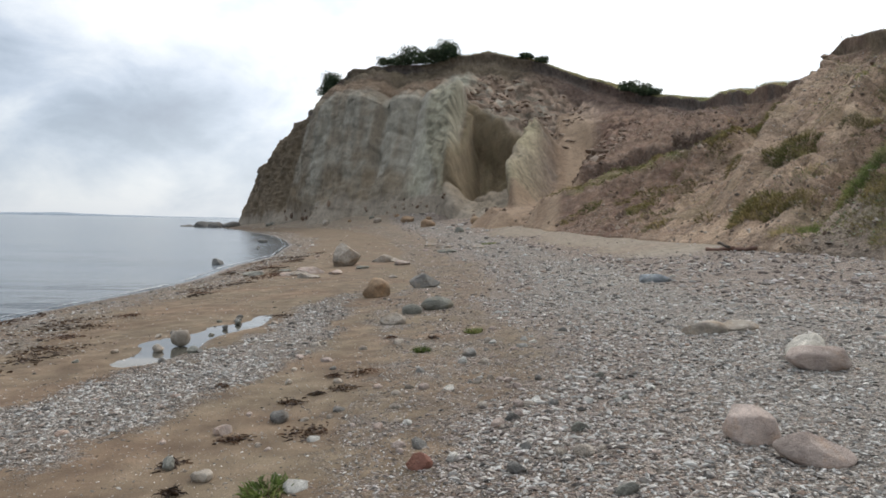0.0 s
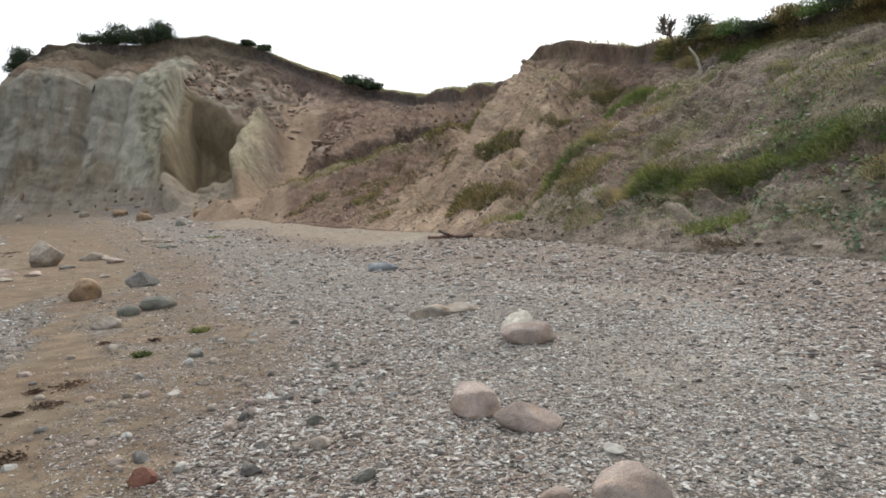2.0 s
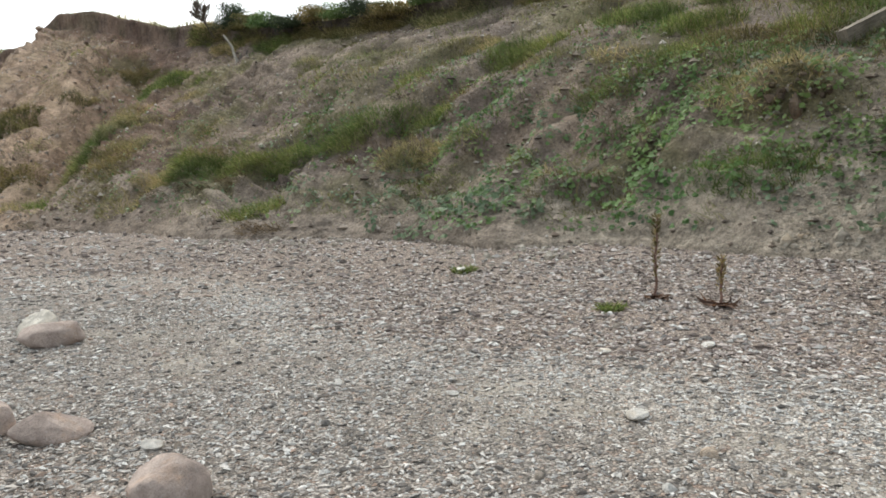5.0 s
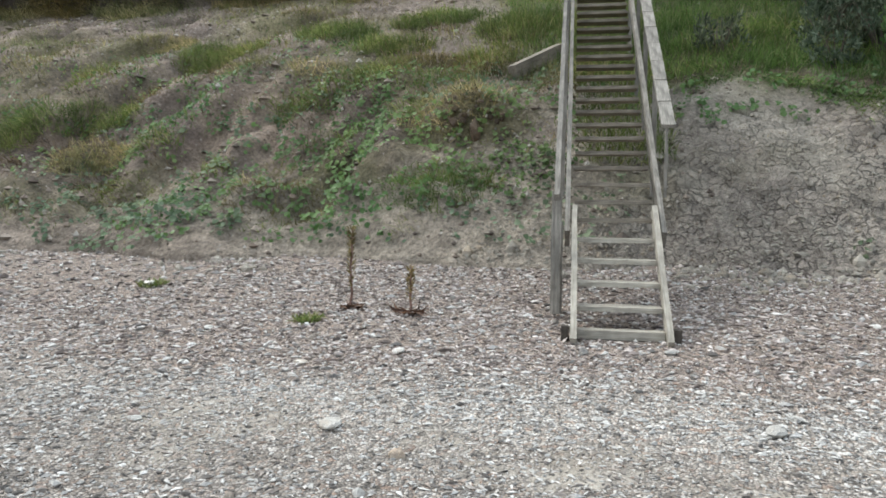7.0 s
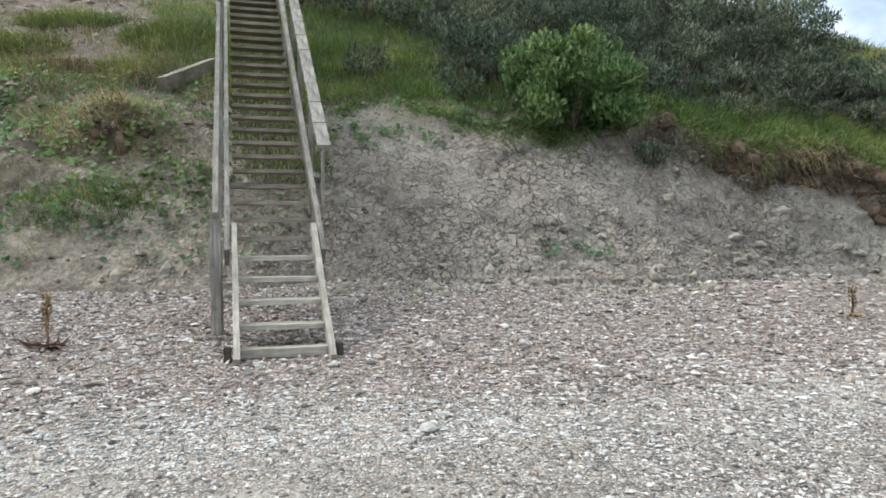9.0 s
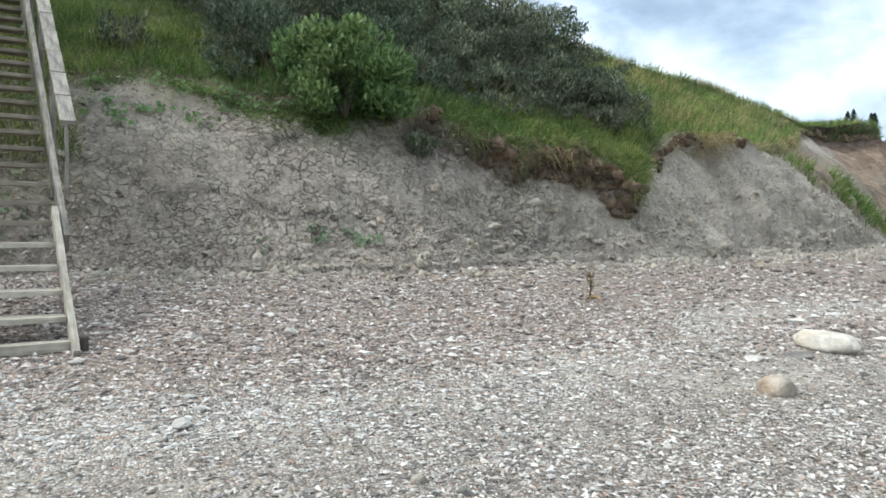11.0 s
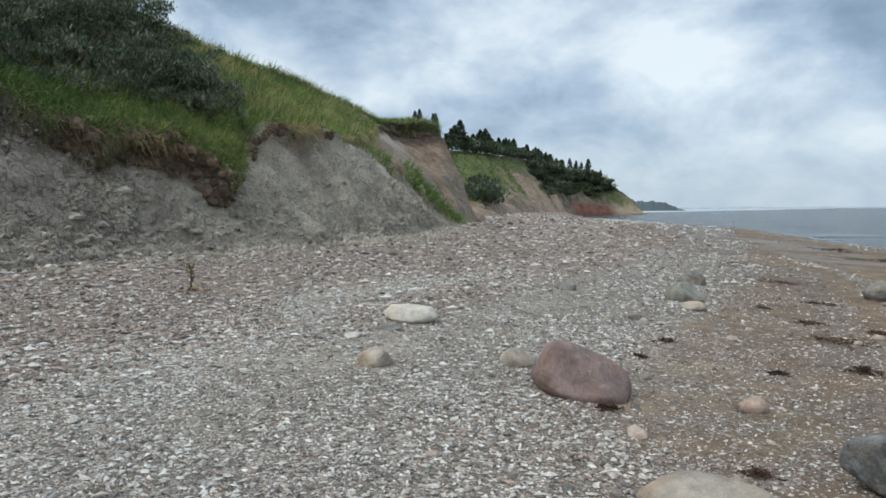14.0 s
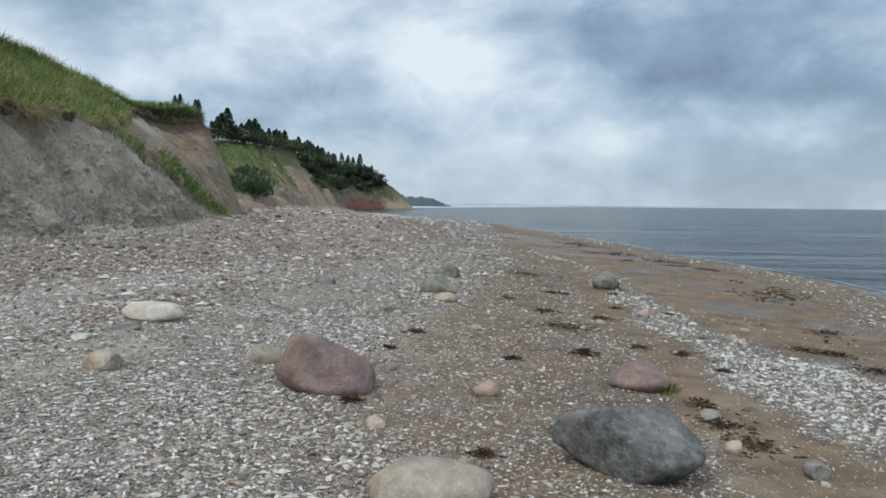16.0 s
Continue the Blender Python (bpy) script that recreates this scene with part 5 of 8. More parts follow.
WEED = greens("wet_brown_seaweed", [(0.0, (0.03, 0.018, 0.014)), (0.5, (0.075, 0.043, 0.03)), (1.0, (0.15, 0.09, 0.06))], 0.4)


def on_bank(u0, u1, w0, w1, n, rng):
    """n random places on the bank's surface between the stations, with normals, stations and heights."""
    i0, i1 = np.searchsorted(BANK_U, [u0, u1])
    j0, j1 = np.searchsorted(BANK_W, [w0, w1])
    i1, j1 = min(i1, len(BANK_U) - 2), min(j1, len(BANK_W) - 2)
    area = np.linalg.norm(np.cross(BANK_P[i0 + 1:i1 + 1, j0:j1] - BANK_P[i0:i1, j0:j1], BANK_P[i0:i1, j0 + 1:j1 + 1] - BANK_P[i0:i1, j0:j1]), axis=-1)
    k = rng.choice(area.size, n, p=area.ravel() / area.sum())
    i, j = i0 + k // area.shape[1], j0 + k % area.shape[1]
    f, g = rng.random((2, n, 1))
    P = (BANK_P[i, j] * (1 - f) + BANK_P[i + 1, j] * f) * (1 - g) + (BANK_P[i, j + 1] * (1 - f) + BANK_P[i + 1, j + 1] * f) * g
    return P, BANK_N[i, j], BANK_U[i] + f[:, 0] * (BANK_U[i + 1] - BANK_U[i]), BANK_W[j]


def spot(u, w):
    i, j = min(np.searchsorted(BANK_U, u), len(BANK_U) - 1), min(np.searchsorted(BANK_W, w), len(BANK_W) - 1)
    return BANK_P[i, j], BANK_N[i, j]


def unit(v):
    return v / np.maximum(np.linalg.norm(v, axis=-1, keepdims=True), 1e-9)


def blades(P, way, length, width, droop, rng):
    """Tapered, bent blades from the places P."""
    n = len(P)
    way = unit(way)
    side = unit(np.cross(way, rng.normal(size=(n, 3)))) * (np.asarray(width) * np.ones(n))[:, None]
    L = (np.asarray(length) * np.ones(n))[:, None]
    sag = np.zeros((n, 3))
    sag[:, 2] = -1
    mid = P + way * L * 0.55 + sag * L * droop * 0.2
    tip = P + way * L + sag * L * droop + side * rng.normal(size=(n, 1)) * 2
    V = np.stack([P - side / 2, P + side / 2, mid - side * 0.4, mid + side * 0.4, tip], 1).reshape(-1, 3)
    base = np.arange(n)[:, None, None] * 5
    Fc = (base + np.array([[0, 1, 2], [1, 3, 2], [2, 3, 4]])).reshape(-1, 3)
    return V, Fc


def leaves(C, normal, length, width, rng, along=None):
    """Bent pointed leaves of four corners round the centres C."""
    n = len(C)
    normal = unit(normal)
    a = unit(np.cross(normal, rng.normal(size=(n, 3)))) if along is None else unit(along)
    b = unit(np.cross(normal, a))
    L, Wd = (np.asarray(length) * np.ones(n))[:, None], (np.asarray(width) * np.ones(n))[:, None]
    fold = normal * Wd * 0.3
    V = np.stack([C - a * L / 2, C + b * Wd / 2 + fold, C + a * L / 2, C - b * Wd / 2 + fold], 1).reshape(-1, 3)
    Fc = (np.arange(n)[:, None, None] * 4 + np.array([[0, 1, 2], [0, 2, 3]])).reshape(-1, 3)
    return V, Fc


def round_leaves(C, normal, size, rng):
    """Broad, nearly round, slightly cupped leaves."""
    n = len(C)
    normal = unit(normal)
    a = unit(np.cross(normal, rng.normal(size=(n, 3))))
    b = np.cross(normal, a)
    S = (np.asarray(size) * np.ones(n))[:, None]
    ring = []
    for k in range(7):
        t = k / 7 * 2 * math.pi
        r = 0.5 * (0.72 if k == 0 else 1.0) * S * (1 + 0.12 * rng.normal(size=(n, 1)))
        ring.append(C + a * math.cos(t) * r + b * math.sin(t) * r + normal * S * 0.08 * rng.normal(size=(n, 1)))
    V = np.stack([C - normal * S * 0.06] + ring, 1).reshape(-1, 3)
    tri = np.array([[0, k + 1, (k + 1) % 7 + 1] for k in range(7)])
    Fc = (np.arange(n)[:, None, None] * 8 + tri).reshape(-1, 3)
    return V, Fc


def gather(pieces):
    V, Fc, at = [], [], 0
    for v, f in pieces:
        V.append(v)
        Fc.append(f + at)
        at += len(v)
    return np.concatenate(V), np.concatenate(Fc)


def settle(ob, origin):
    """Moves the object's own origin to the place given."""
    o = Vector([float(c) for c in origin])
    ob.data.transform(Matrix.Translation(-o))
    ob.location = o
    return ob


def near_on_bank(u, w, half_along, half_up, n, rng):
    """Places on the bank in an oval round (u, w), in metres; and how near each is to its middle, from 0 to 1."""
    c, _ = spot(u, w)
    P, N, U, W = on_bank(u - 0.9, u + 0.9, max(w - 0.3, 0.0), min(w + 0.3, 1.03), n * 30, rng)
    i = min(np.searchsorted(BANK_U, u), len(BANK_U) - 2)
    run = unit(BANK_P[i + 1, 20] - BANK_P[i, 20])
    q = P - c
    a = q @ run
    b = np.linalg.norm(q - a[:, None] * run, axis=-1)
    r = np.sqrt((a / half_along) ** 2 + (b / half_up) ** 2) * (1 + 0.25 * fbm(P * 2.2, 2, 91))
    keep = np.flatnonzero(r < 1)[:n]
    return P[keep], N[keep], 1 - r[keep]


SEAWARD = np.array((-1.0, 0.0, 0.0))


def grass_clump(u, w, along, up, length, mat, label, seed, hang=0.3, density=1700, width=0.011):
    rng = np.random.default_rng(seed)
    n = int(min(4200, max(160, density * along * up * 0.8)))
    P, N, r = near_on_bank(u, w, along / 2, up / 2, n, rng)
    if len(P) < 10:
        return None
    way = 0.6 * np.array((0, 0, 1.0)) + 0.4 * N + hang * SEAWARD + 0.5 * rng.normal(size=P.shape)
    L = length * (0.55 + 0.6 * np.sqrt(np.clip(r, 0, 1))) * (0.7 + 0.6 * rng.random(len(P)))
    V, Fc = blades(P - 0.04 * N, way, L, width * (0.7 + 0.6 * rng.random(len(P))), 0.15 + 0.5 * rng.random((len(P), 1)), rng)
    ob = from_arrays("grass_tuft", V, Fc, mat, smooth=False)
    settle(ob, P.mean(0) - 0.1 * N.mean(0))
    return tagged(ob, label, "grass tuft", "grass tufts on the bank")


FRESH, HALF, HEATH = "clump of fresh green grass on the clay slope", "half-dry yellowish grass tuft on the slope", "dark heathy turf on the slope"
OLIVE = "olive-brown grass tuft on the ruddy slope"
TUFT_LABELS = {GRASS: FRESH, DRY_GRASS: HALF, DARK_GRASS: HEATH, OLIVE_GRASS: OLIVE}
TUFTS = [
    (12.14, 0.165, 2.8, 1.3, 0.45, GRASS), (12.51, 0.215, 2.4, 1.3, 0.5, GRASS), (12.77, 0.24, 1.8, 1.2, 0.55, GRASS), (12.89, 0.275, 1.7, 1.0, 0.5, GRASS),
    (13.02, 0.32, 1.9, 1.2, 0.5, GRASS), (12.97, 0.205, 1.4, 1.2, 0.55, DRY_GRASS), (12.42, 0.06, 1.9, 0.9, 0.45, GRASS), (11.27, 0.11, 1.2, 2.6, 0.5, GRASS),
    (11.12, 0.05, 1.0, 1.1, 0.45, DRY_GRASS), (11.63, 0.31, 1.4, 2.2, 0.5, DRY_GRASS), (11.68, 0.775, 3.0, 1.3, 0.5, DARK_GRASS), (11.89, 0.665, 2.4, 2.4, 0.55, GRASS),
    (11.27, 0.48, 2.3, 1.1, 0.45, DARK_GRASS), (11.02, 0.227, 1.0, 0.8, 0.4, DRY_GRASS), (12.66, 0.69, 1.5, 1.0, 0.4, DRY_GRASS), (13.04, 0.475, 1.2, 0.9, 0.45, GRASS),
    (12.98, 0.41, 1.2, 0.9, 0.4, GRASS), (13.32, 0.55, 2.1, 2.2, 0.55, GRASS), (13.57, 0.345, 1.6, 1.0, 0.4, GRASS), (13.49, 0.396, 1.3, 0.8, 0.4, DRY_GRASS),
    (13.64, 0.387, 1.3, 0.9, 0.4, GRASS), (13.26, 0.155, 1.1, 0.7, 0.35, GRASS), (13.32, 0.112, 0.8, 0.6, 0.35, DRY_GRASS), (11.79, 0.25, 1.8, 0.9, 0.4, DRY_GRASS),
    (13.66, 0.5, 2.0, 1.2, 0.5, GRASS), (13.78, 0.25, 1.2, 0.7, 0.48, DRY_GRASS), (13.66, 0.24, 1.0, 0.8, 0.4, GRASS), (13.83, 0.39, 1.4, 1.3, 0.5, GRASS),
    (13.61, 0.036, 0.6, 0.4, 0.35, DRY_GRASS), (13.34, 0.036, 0.9, 0.4, 0.25, GRASS), (13.38, 0.17, 1.0, 0.7, 0.35, DRY_GRASS), (13.9, 0.55, 1.8, 1.6, 0.55, GRASS),
    (13.45, 0.3, 1.6, 1.0, 0.4, GRASS), (13.7, 0.3, 1.3, 0.8, 0.4, GRASS), (13.55, 0.6, 2.2, 1.4, 0.5, GRASS), (13.75, 0.65, 2.2, 1.4, 0.5, GRASS), (13.2, 0.65, 2.0, 1.2, 0.45, DRY_GRASS),
    (13.9, 0.47, 1.4, 1.0, 0.45, GRASS), (13.35, 0.42, 1.6, 0.9, 0.4, DRY_GRASS), (13.15, 0.22, 1.4, 0.8, 0.4, GRASS), (13.5, 0.22, 1.2, 0.7, 0.35, GRASS), (13.9, 0.3, 0.9, 0.7, 0.35, GRASS),
    (12.65, 0.28, 1.6, 0.9, 0.4, GRASS), (12.35, 0.19, 2.0, 1.1, 0.45, GRASS), (11.95, 0.13, 2.0, 0.9, 0.4, DRY_GRASS), (11.45, 0.2, 1.2, 2.0, 0.45, GRASS), (11.75, 0.45, 1.2, 1.6, 0.45, DRY_GRASS),
    (12.2, 0.35, 1.4, 0.8, 0.3, DRY_GRASS), (12.45, 0.45, 1.2, 0.7, 0.3, DRY_GRASS), (12.0, 0.42, 1.2, 0.8, 0.3, DRY_GRASS), (12.7, 0.55, 1.0, 0.7, 0.3, DRY_GRASS),
    (10.2, 0.55, 2.6, 2.0, 0.5, DRY_GRASS), (9.6, 0.5, 3.0, 2.2, 0.5, GRASS), (9.3, 0.62, 3.0, 2.0, 0.5, GRASS), (9.0, 0.4, 3.0, 1.8, 0.5, DRY_GRASS),
    (8.6, 0.45, 3.0, 1.8, 0.5, DRY_GRASS), (8.3, 0.35, 2.6, 1.6, 0.5, DARK_GRASS), (9.5, 0.3, 2.4, 1.4, 0.45, DARK_GRASS), (9.9, 0.4, 2.2, 1.4, 0.45, DARK_GRASS),
    (9.8, 0.7, 2.6, 1.6, 0.5, GRASS), (8.9, 0.15, 2.0, 1.2, 0.4, DRY_GRASS), (9.6, 0.12, 1.6, 1.0, 0.4, DARK_GRASS), (10.2, 0.08, 1.4, 0.8, 0.4, DRY_GRASS),
]
for k, (u, w, along, up, length, mat) in enumerate(TUFTS):
    mat = OLIVE_GRASS if u < 10.5 and mat is not DARK_GRASS else mat
    grass_clump(u, w, along, up, length, mat, TUFT_LABELS[mat], 100 + k, density=1700 if u > 11 else 420, width=0.011 if u > 11 else 0.03)
    # dark blades added below the larger tufts stand for their shaded undersides
    if u > 11 and along > 1.1:
        grass_clump(u, w - 0.05 * up, along * 0.85, 0.4, length * 0.75, SKIRT, "dark brown blades added below a tuft as its shaded underside", 700 + k, hang=0.9, density=2200)


for k, (u, w, along, up) in enumerate([(14.2, 0.3, 1.0, 0.8), (14.32, 0.29, 1.2, 0.8), (14.45, 0.31, 1.2, 0.9), (14.22, 0.38, 1.2, 1.0), (14.38, 0.4, 1.4, 1.1), (14.28, 0.5, 1.6, 1.3), (14.5, 0.42, 1.3, 1.0), (14.16, 0.45, 1.0, 1.2)]):
    grass_clump(u, w, along, up, 0.5, LUSH, "tall lush grass on the mound beside the stairs", 190 + k)
rnd = random.Random(19)
for k in range(150):
    u, w = rnd.uniform(8.3, 14.0), rnd.uniform(0.03, 0.95) if k % 3 else rnd.uniform(0.04, 0.4)
    if float(fbm(spot(u, w)[0] * 0.5, 3, 66)) < -0.25 or 10.0 < u - 0.3 * (w - 0.4) < 10.9 and rnd.random() < 0.8:
        continue
    s = rnd.uniform(0.45, 1.3) * (1 if u > 11 else 1.7)
    mat = rnd.choice((OLIVE_GRASS, OLIVE_GRASS, DARK_GRASS)) if u < 11 else rnd.choice((DRY_GRASS, OLIVE_GRASS, DARK_GRASS, GRASS)) if u < 12.6 else rnd.choice((DRY_GRASS, GRASS, GRASS, DARK_GRASS))
    grass_clump(u, w, s * 1.5, s, rnd.uniform(0.22, 0.42) * (1 if u > 11 else 1.4), mat, TUFT_LABELS[mat], 2000 + k, density=800 if u > 11 else 220, width=0.012 if u > 11 else 0.03)


for k in range(34):
    u = rnd.uniform(7.9, 10.2)
    lo_, hi_ = bench(u)
    mat = rnd.choice((DARK_GRASS, OLIVE_GRASS, OLIVE_GRASS))
    grass_clump(u, float(lo_ + (hi_ - lo_) * rnd.uniform(0.05, 0.95)), rnd.uniform(1.6, 3.4), rnd.uniform(1.0, 1.8), 0.45, mat, TUFT_LABELS[mat], 3000 + k, density=260, width=0.035)


def grass_sheet(name, u0, u1, w0, w1, n, length, mat, label, seed, width=0.012, mask=None, hang=0.2, up=0.9, sag=0.4):
    """Grass too dense to count, over a stretch of the bank."""
    rng = np.random.default_rng(seed)
    P, N, U, W = on_bank(u0, u1, w0, w1, n, rng)
    if mask is not None:
        keep = rng.random(len(P)) < mask(P, U, W)
        P, N = P[keep], N[keep]
    way = up * np.array((0, 0, 1.0)) + 0.35 * N + hang * SEAWARD + 0.45 * rng.normal(size=P.shape)
    V, Fc = blades(P - 0.03 * N, way, length * (0.5 + rng.random(len(P))), width * (0.7 + 0.6 * rng.random(len(P))), sag * (0.3 + rng.random((len(P), 1))), rng)
    return tagged(from_arrays(name, V, Fc, mat, smooth=False), label, "grass", kind="stuff")


def patchy(scale, low, seed):
    return lambda P, U, W: step(low, low + 0.3, fbm(P * scale, 3, seed))


grass_sheet("short_grass", 8.0, 14.1, 0.03, 0.97, 30000, 0.17, DRY_GRASS, "thin half-dry grass scattered over the clay slope", 201, 0.014, patchy(0.9, 0.0, 93))
grass_sheet("short_grass", 10.8, 14.2, 0.03, 0.9, 34000, 0.16, GRASS, "thin green grass scattered over the clay slope", 202, 0.012, patchy(0.7, 0.0, 94))
grass_sheet("short_grass", 12.6, 14.2, 0.3, 0.95, 8000, 0.24, OLIVE_GRASS, "olive and dry grass covering the upper slope", 217, 0.013, patchy(0.6, -0.2, 91))
grass_sheet("short_grass", 12.6, 14.2, 0.25, 0.95, 9000, 0.26, GRASS, "green grass covering the upper slope", 218, 0.013, patchy(0.5, -0.05, 110))
grass_sheet("crest_grass", 4.5, 13.9, 1.02, 1.05, 16000, 0.4, DRY_GRASS, "dry turf along the top edge of the bank", 203, 0.035, lambda P, U, W: 1 - 0.85 * band(9.4, 9.8, 11.9, 12.1, U))
grass_sheet("meadow_grass", 13.9, 16.0, 0.16, 0.75, 34000, 0.34, LUSH, "lush green grass on the slope beside the stairs", 204, 0.013,
            lambda P, U, W: step(0.0, 0.03, W - turf_edge(U) - 0.01 + 0.02 * fbm(P * 0.9, 2, 95)) * (1 - 0.85 * (1 - step(14.5, 14.8, U)) * step(-0.1, 0.25, fbm(P * 0.8, 3, 64)) * (1 - step(14.08, 14.18, U) * step(0.25, 0.3, W))))
grass_sheet("meadow_grass", 15.86, 18.4, 0.14, 1.06, 46000, 0.45, LUSH, "tall green grass on the rounded top of the bank", 205, 0.02,
            lambda P, U, W: step(0.0, 0.02, W - turf_edge(U) + 0.01 * fbm(P * 0.9, 2, 96)) * (1 - 0.8 * step(17.3, 17.9, U) * (1 - step(0.8, 0.95, W))))
grass_sheet("meadow_grass", 15.9, 18.6, 0.16, 1.06, 34000, 0.5, DRY_GRASS, "yellowish tall grass along the top of the bank", 206, 0.018, lambda P, U, W: step(-0.15, 0.25, fbm(P * 0.5, 3, 97)) * step(0.0, 0.02, W - turf_edge(U)) * (1 - 0.8 * step(17.3, 17.9, U) * (1 - step(0.8, 0.95, W))))
grass_sheet("crest_grass", 18.3, 19.5, 0.985, 1.06, 7000, 0.45, LUSH, "turf on the overhanging edge", 207, 0.025)
grass_sheet("meadow_grass", 14.9, 15.88, 0.07, 0.34, 26000, 0.34, LUSH, "fresh green grass above the bare clay face", 210, 0.013,
            lambda P, U, W: step(-0.008, 0.012, W - turf_edge(U) - 0.002), hang=0.45, sag=0.7)
grass_sheet("slope_grass", 16.5, 18.6, 0.0, 0.36, 30000, 0.45, LUSH, "green grass strip running down the bank", 211, 0.025,
            lambda P, U, W: np.exp(-((U - 17.6 + 4.2 * (W - 0.1)) / (0.16 + 0.08 * step(0.08, 0.2, W))) ** 2) * (1 - step(0.21, 0.26, W)) * step(-0.3, 0.1, fbm(P * 0.9, 2, 90)))
grass_sheet("ledge_grass", 7.6, 10.4, 0.03, 0.85, 30000, 0.4, OLIVE_GRASS, "half-dry grass on the ledge across the northern slope", 213, 0.035,
            lambda P, U, W: step(-0.02, 0.03, W - bench(U)[0]) * (1 - step(-0.05, 0.0, W - bench(U)[1])) * step(-0.1, 0.2, fbm(P * 0.5, 3, 89)))
grass_sheet("ledge_grass", 7.8, 10.4, 0.05, 0.85, 14000, 0.45, GRASS, "green grass on the ledge across the northern slope", 214, 0.035,
            lambda P, U, W: step(0.0, 0.04, W - bench(U)[0]) * (1 - step(-0.06, -0.02, W - bench(U)[1])) * step(0.05, 0.3, fbm(P * 0.4, 3, 88)))
grass_sheet("hill_grass", 19.8, 22.0, 0.3, 1.05, 12000, 0.35, LUSH, "grass on the far green hill", 212, 0.1, None)


def turf_fringe(name, u0, u1, n, length, mat, label, seed, lift, droop=0.75):
    """Grass that droops in uneven locks over the edge of the turf."""
    rng = np.random.default_rng(seed)
    U = rng.uniform(u0, u1, n)
    lock = vnoise(np.stack([U * 16, 0 * U, 0 * U], -1), seed) * 0.75 + vnoise(np.stack([U * 50, 0 * U, 0 * U], -1), seed + 1) * 0.25
    W = turf_edge(U) + lift + 0.012 * rng.normal(size=n)
    i = np.clip(np.searchsorted(BANK_U, U), 0, len(BANK_U) - 1)
    j = np.clip(np.searchsorted(BANK_W, W), 0, len(BANK_W) - 1)
    P = BANK_P[i, j] + rng.normal(0, 0.03, (n, 3))
    keep = rng.random(n) < step(0.2, 0.55, lock)
    P, N, lock = P[keep], BANK_N[i, j][keep], lock[keep]
    way = 0.5 * N + 0.7 * SEAWARD + np.array((0, 0, -0.25)) + 0.35 * rng.normal(size=P.shape)
    V, Fc = blades(P - 0.03 * N, way, length * (0.25 + 1.1 * lock) * (0.6 + 0.6 * rng.random(len(P))), 0.014, droop * (0.5 + 0.7 * rng.random((len(P), 1))), rng)
    return tagged(from_arrays(name, V, Fc, mat, smooth=False), label, "grass", kind="stuff")


grass_sheet("litter", 8.5, 14.1, 0.01, 0.95, 42000, 0.085, STRAW, "dead stalks and straw lying on the clay slope", 215, 0.012, patchy(1.1, -0.35, 98), up=0.12, sag=0.2)
grass_sheet("litter", 13.9, 15.3, 0.12, 0.26, 5000, 0.08, STRAW, "dead stalks lying along the top of the clay face", 216, 0.01, patchy(1.3, -0.2, 92), up=0.12, sag=0.2)
turf_fringe("hanging_turf", 14.95, 15.93, 4200, 0.27, STRAW, "dead grass hanging in locks from the turf edge", 221, 0.004)
turf_fringe("hanging_turf", 14.6, 15.93, 5000, 0.24, LUSH, "green grass drooping over the turf edge", 222, 0.016)
turf_fringe("hanging_turf", 15.97, 17.6, 1300, 0.3, STRAW, "dead grass hanging in locks along the clay edge", 223, 0.003)
turf_fringe("hanging_turf", 15.97, 17.6, 6000, 0.34, DRY_GRASS, "yellowish grass drooping over the clay edge", 224, 0.014)
turf_fringe("hanging_turf", 14.1, 14.95, 3000, 0.3, LUSH, "green grass along the top of the cracked clay", 225, 0.01, 0.5)


def pebble_shapes(seed, coarse=False):
    """A few rough stones of twenty faces, or of eight."""
    rng = np.random.default_rng(seed)
    bm = bmesh.new()
    bmesh.ops.create_icosphere(bm, subdivisions=1, radius=1.0)
    if coarse:
        bmesh.ops.delete(bm, geom=bm.verts[:], context="VERTS")
        ends = [bm.verts.new(c) for c in ((1, 0, 0), (0, 1, 0), (-1, 0, 0), (0, -1, 0), (0, 0, 1), (0, 0, -1))]
        bm.verts.index_update()
        for i in range(4):
            bm.faces.new((ends[i], ends[(i + 1) % 4], ends[4]))
            bm.faces.new((ends[(i + 1) % 4], ends[i], ends[5]))
    V = np.array([v.co[:] for v in bm.verts])
    Fc = np.array([[v.index for v in f.verts] for f in bm.faces])
    bm.free()
    return [V * (1 + 0.22 * rng.normal(size=(len(V), 1))) for _ in range(8)], Fc


def crumbs(P, size, seed, coarse=False, thick=1.0):
    rng = np.random.default_rng(seed)
    shapes, Fc = pebble_shapes(seed, coarse)
    n, m = len(P), len(shapes[0])
    V = np.stack(shapes)[rng.integers(8, size=n)] * (size * np.exp(np.clip(0.5 * rng.normal(size=n), -1, 0.9)))[:, None, None] * rng.uniform(0.6, 1.2, (n, 1, 3)) * np.array((1.0, 1.0, thick)) + P[:, None, :]
    return V.reshape(-1, 3), (np.arange(n)[:, None, None] * m + Fc).reshape(-1, 3)


SOD = rock_material("dark_rooty_sod", (0.17, 0.125, 0.085), (0.07, 0.05, 0.036), 6.0, 0.95)


